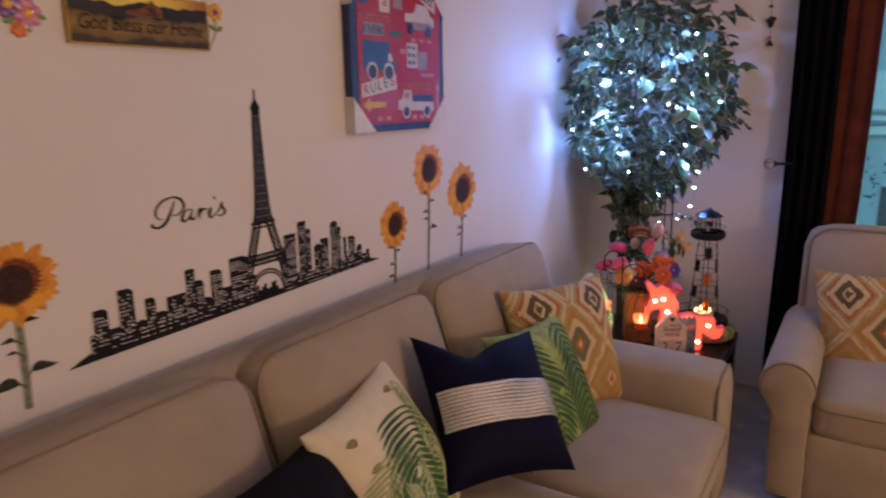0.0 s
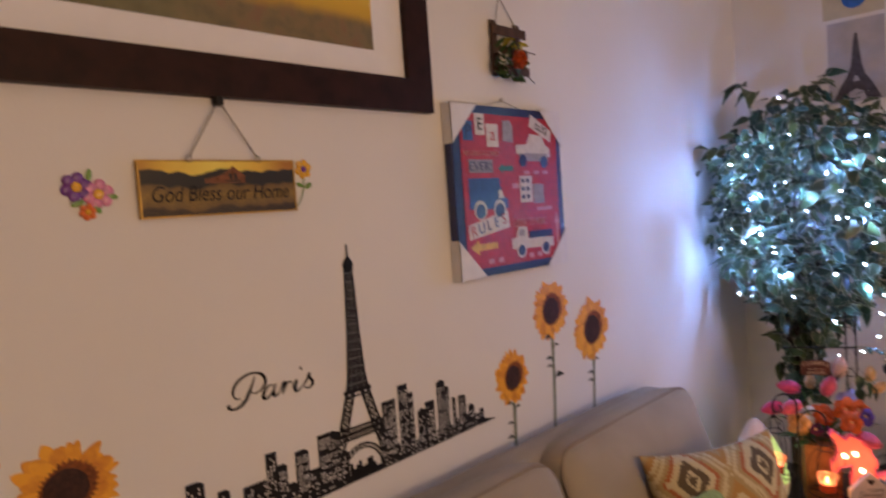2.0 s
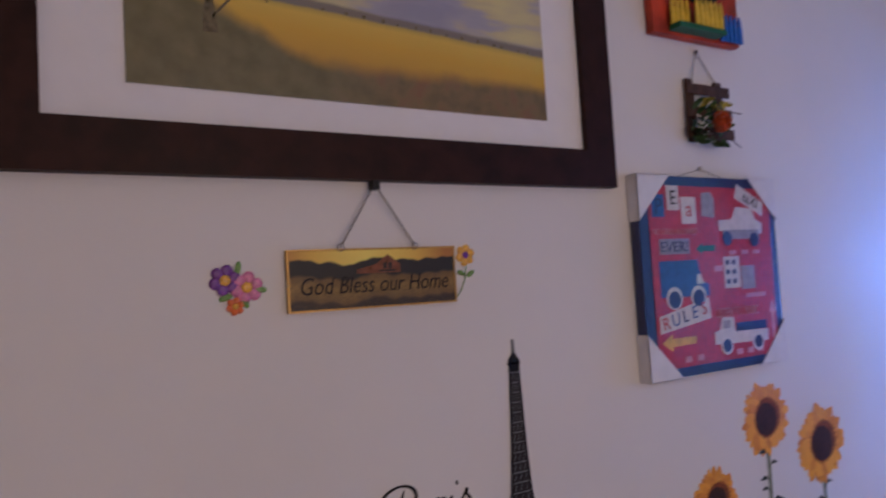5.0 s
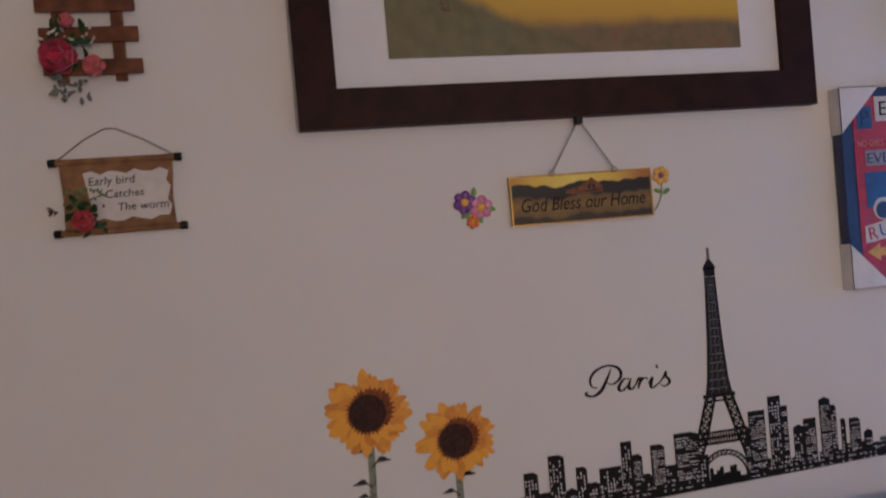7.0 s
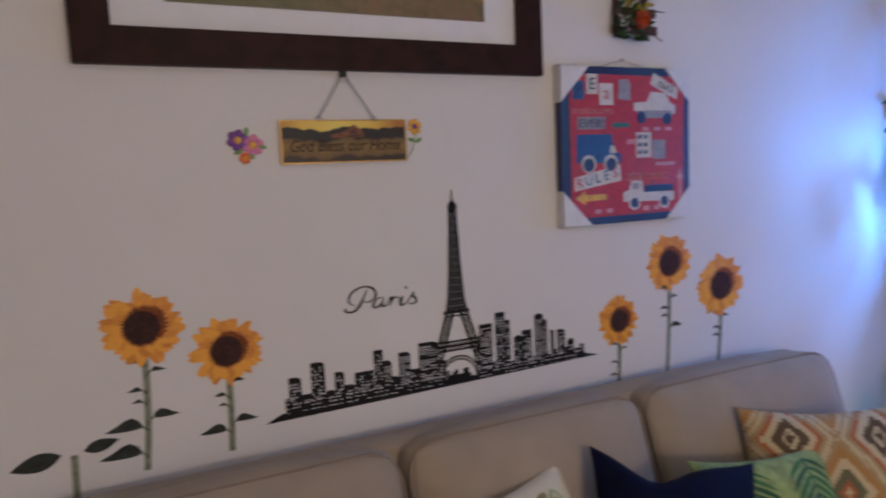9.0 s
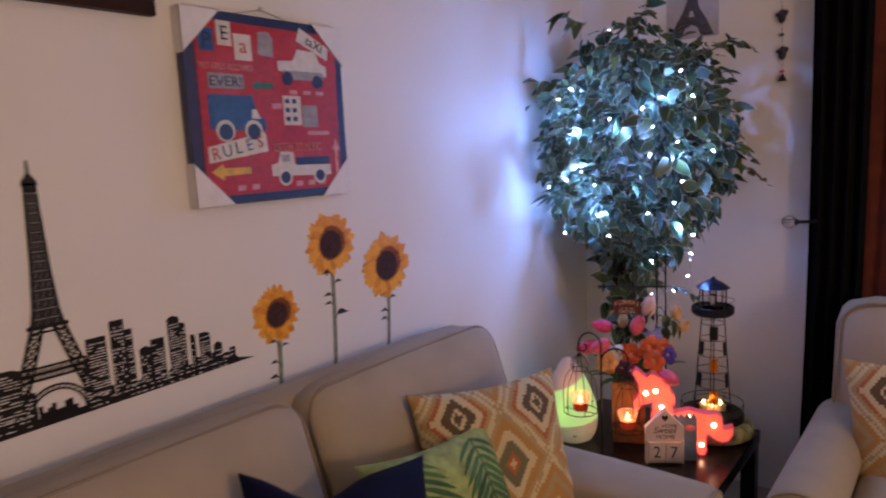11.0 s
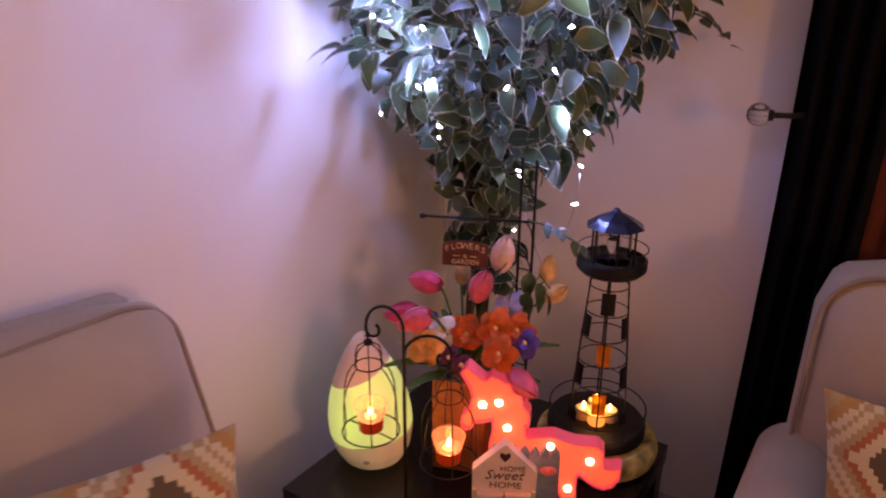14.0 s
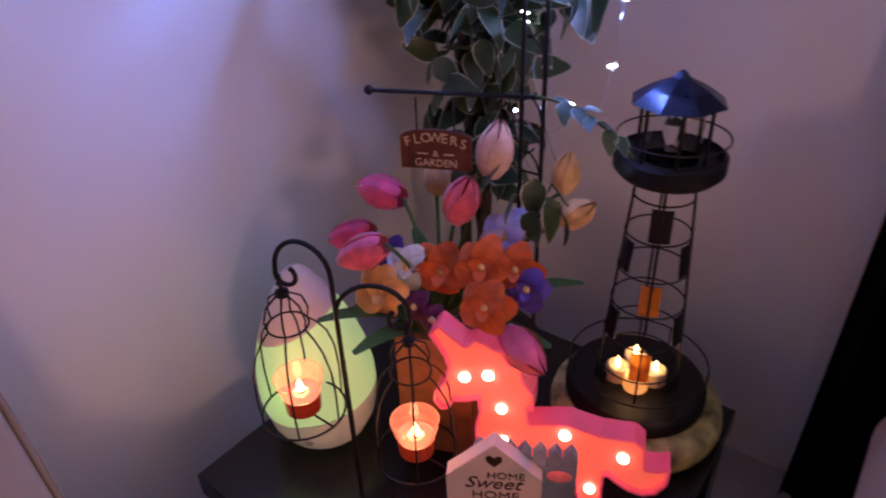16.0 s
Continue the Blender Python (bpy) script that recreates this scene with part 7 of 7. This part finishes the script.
def tulip(p, tip, mat, L=0.068):
    """A closed bud at p that points along tip."""
    p, d = Vector(p) - Vector((VX, VY, TOP)), Vector(tip).normalized()
    stalk(p)
    m = Matrix.Translation(p) @ d.to_track_quat("Z", "Y").to_matrix().to_4x4()
    s = Shape()
    for k in range(6):
        r = 0.0 if k % 2 else 0.002
        v, f = [], []
        for i in range(6):
            u = i / 5
            rad = (0.30 * L + r) * math.sin(math.pi * (0.16 + 0.80 * u)) ** 0.8
            hw = 1.25 * math.sin(math.pi * (0.15 + 0.82 * u)) * 0.62
            for j in (-1, 0, 1):
                a = 2 * math.pi * k / 6 + j * hw
                v.append((rad * math.cos(a), rad * math.sin(a), L * u))
        for i in range(5):
            for j in range(2):
                q = i * 3 + j
                f.append((q, q + 1, q + 4, q + 3))
        s.add(v, f, m)
    part("tulip", s, mat, vs, smooth="all")


for p, tip, mat in (((-0.752, 3.0, 0.809), (0.2, 0, 1), TULIPPALE), ((-0.786, 2.965, 0.748), (0.40, -0.1, 0.9), TULIPPINK), ((-0.861, 2.945, 0.765), (-1, -0.1, 0.05), TULIPHOT), ((-0.84, 2.88, 0.731), (-0.8, -0.4, -0.45), TULIPPINK), ((-0.920, 2.94, 0.695), (-0.85, -0.35, -0.3), TULIPHOT),
                   ((-0.674, 2.92, 0.633), (0.95, -0.3, -0.25), TULIPPINK), ((-0.660, 3.03, 0.797), (0.12, 0, 1), TULIPYELLOW), ((-0.647, 3.01, 0.765), (0.75, 0, 0.7), TULIPYELLOW), ((-0.845, 3.0, 0.755), (0.1, 0, 1), TULIPYELLOW)):
    tulip(p, tip, mat, 0.058 if mat is TULIPYELLOW else 0.080)


def open_flower(p, r, mat, seed, face=(0.3, -0.9, 0.35), n=5):
    """A wide ruffled bloom at p that faces along face."""
    rq = random.Random(seed)
    p = Vector(p) - Vector((VX, VY, TOP))
    stalk(p)
    m = Matrix.Translation(p) @ Vector(face).to_track_quat("Z", "Y").to_matrix().to_4x4()
    s = Shape()
    for k in range(n):
        petal(s, m @ pose(0, 0, 0.004 * (k % 2), 0, 0, 360 * k / n + rq.uniform(-10, 10)) @ pose(0, 0, 0, rq.uniform(-15, 15), -25 + rq.uniform(-12, 12), 0), r * rq.uniform(0.9, 1.15), r * 1.05, -0.6, 5)
    for k in range(3):
        petal(s, m @ pose(0, 0, 0.004, 0, 0, 120 * k + 30) @ pose(0, 0, 0, 0, -62, 0), r * 0.6, r * 0.5, -0.3, 4)
    fl = part("bloom", s, mat, vs, smooth="all")
    part("bloom_centre", Shape().ball(tuple(m @ Vector((0, 0, 0.010))), 0.005, 8, 6), TULIPYELLOW, fl, smooth=True)


for p, r, mat in (((-0.784, 2.930, 0.682), 0.043, ORANGEFLOWER), ((-0.715, 2.930, 0.715), 0.040, ORANGEFLOWER), ((-0.680, 2.955, 0.711), 0.036, ORANGEFLOWER), ((-0.847, 2.875, 0.656), 0.042, PEACH), ((-0.831, 2.915, 0.680), 0.036, WHITEFLOWER), ((-0.659, 2.95, 0.691), 0.034, VIOLET), ((-0.882, 2.94, 0.667), 0.030, VIOLET), ((-0.720, 2.99, 0.728), 0.042, LAVENDER), ((-0.800, 2.890, 0.640), 0.024, PLUM), ((-0.765, 2.885, 0.636), 0.022, PLUM), ((-0.690, 2.900, 0.680), 0.040, ORANGEFLOWER)):
    open_flower(p, r, mat, int(1000 * r + 1000 * abs(p[0])))
rl_ = random.Random(8)
for k in range(12):
    a = rl_.uniform(0, 360)
    s = Shape()
    petal(s, pose(0.02 * math.cos(radians(a)), 0.02 * math.sin(radians(a)), 0.21, 0, 0, a) @ pose(0, 0, 0, 0, -rl_.uniform(35, 78), 0), rl_.uniform(0.11, 0.20), 0.034, -0.5, 6)
    part("leaf", s, STALK, vs, smooth="all")

# garden stake with its little sign
gs = thing("garden_stake", "black scrolled garden stake with a crossbar", "garden stake", pose(-0.715, 3.04, TOP))
for x in (-0.016, 0.016):
    part("post", Shape().tube([(x, 0, 0.0), (x, 0, 0.68)], 0.0032, 7), IRON, gs, smooth=True)
part("foot", Shape().soft((0.09, 0.06, 0.008), 0.002, 3, m=pose(0, 0, 0.004)), IRON, gs, weld=True)
for k in range(6):
    z = 0.22 + 0.075 * k
    part("scroll", Shape().tube([(0.013 * math.cos(q) * (1 - 0.05 * q), 0, z + 0.010 * q * 0.9 + 0.012 * math.sin(q)) for q in np.linspace(0, 5.2, 14)], 0.0016, 5), IRON, gs, smooth="all")
    if k % 3 == 0:
        part("rung", Shape().tube([(-0.016, 0, z), (0.016, 0, z)], 0.0018, 5), IRON, gs)
part("crossbar", Shape().tube([(-0.190, -0.095, 0.552), (0.02, 0.0, 0.552)], 0.0030, 7).ball((-0.192, -0.096, 0.552), 0.0065, 10, 8), IRON, gs, smooth=True)
SIGNBROWN = paint("dark_red_brown_sign", (0.10, 0.03, 0.018), 0.5, 0.3, 40, 0.1, 300)
SIGNCREAM = paint("cream_sign_paint", (0.62, 0.45, 0.30), 0.6, 0.1, 60, 0.05, 300)
sg = thing("garden_sign", "small brown hanging sign reading Flowers and Garden", "sign", pose(-0.812, 2.962, 0.843, 90, 0, 24) @ Matrix.Diagonal((0.88, 0.88, 0.88, 1)))
arc = [(0.054 * math.cos(a), 0.020 + 0.012 * math.sin(a)) for a in np.linspace(0, math.pi, 13)]
part("board", Shape().prism([(-0.054, -0.030), (0.054, -0.030)] + arc, -0.004, 0.004), SIGNBROWN, sg)
for i, c in enumerate("FLOWERS"):
    f = (i - 3) / 3
    words("lettering", c, 0.021, SIGNCREAM, sg, pose(0.041 * f, 0.006 + 0.008 * (1 - f * f), 0.0042, 0, 0, -12 * f), 0, 0.0004)
words("lettering", "&", 0.014, SIGNCREAM, sg, pose(0, -0.009, 0.0042), 0, 0.0004)
part("dashes", Shape().box((-0.028, -0.006, 0.004), (-0.012, -0.004, 0.0046)).box((0.012, -0.006, 0.004), (0.028, -0.004, 0.0046)), SIGNCREAM, sg)
words("lettering", "GARDEN", 0.017, SIGNCREAM, sg, pose(0, -0.025, 0.0042), 0, 0.0004, width=0.064)
for x in (-0.028, 0.028):
    part("chain", Shape().tube([(x, 0.028 + 0.052 * k / 8, 0.0006 * (-1) ** k) for k in range(9)], 0.0014, 5), IRON, sg)

# ivy sprays by the stake and towards the lighthouse
spray = thing("ivy_spray", "variegated artificial ivy sprays twined on the stake", "ivy", pose(-0.70, 3.02, 0.42))
part("stem", Shape().tube([(0.0, 0.0, 0.50), (0.06, -0.01, 0.50), (0.11, 0.0, 0.47), (0.125, 0.02, 0.44)], 0.0018, 5).tube([(0.01, 0.0, 0.34), (0.04, -0.02, 0.40), (0.07, -0.02, 0.37)], 0.0016, 5), STALK, spray, smooth="all")
for x, y, z, yaw, pitch, k in ((0.03, -0.01, 0.505, 20, 10, 3), (0.045, -0.01, 0.503, -60, 25, 0), (0.06, -0.01, 0.500, -40, 20, 1), (0.07, -0.01, 0.497, 50, -10, 4), (0.08, -0.01, 0.493, -70, 20, 3), (0.09, -0.01, 0.488, 30, 25, 3), (0.10, -0.005, 0.480, -50, 40, 0), (0.11, 0.0, 0.472, -30, 30, 1), (0.015, -0.02, 0.40, -60, 70, 0), (0.04, -0.03, 0.385, -20, 60, 2), (0.055, -0.025, 0.37, 40, 65, 0), (0.02, -0.03, 0.36, -90, 75, 4), (-0.01, -0.02, 0.37, 200, 60, 2), (-0.03, -0.02, 0.42, 230, 40, 0)):
    ob = new("leaf", singles[k])
    ob.parent, ob.matrix_basis = spray, pose(x, y, z, 0, 0, yaw) @ pose(0, 0, 0, 0, pitch, 0) @ Matrix.Scale(0.45 if z > 0.45 else 0.75, 4)
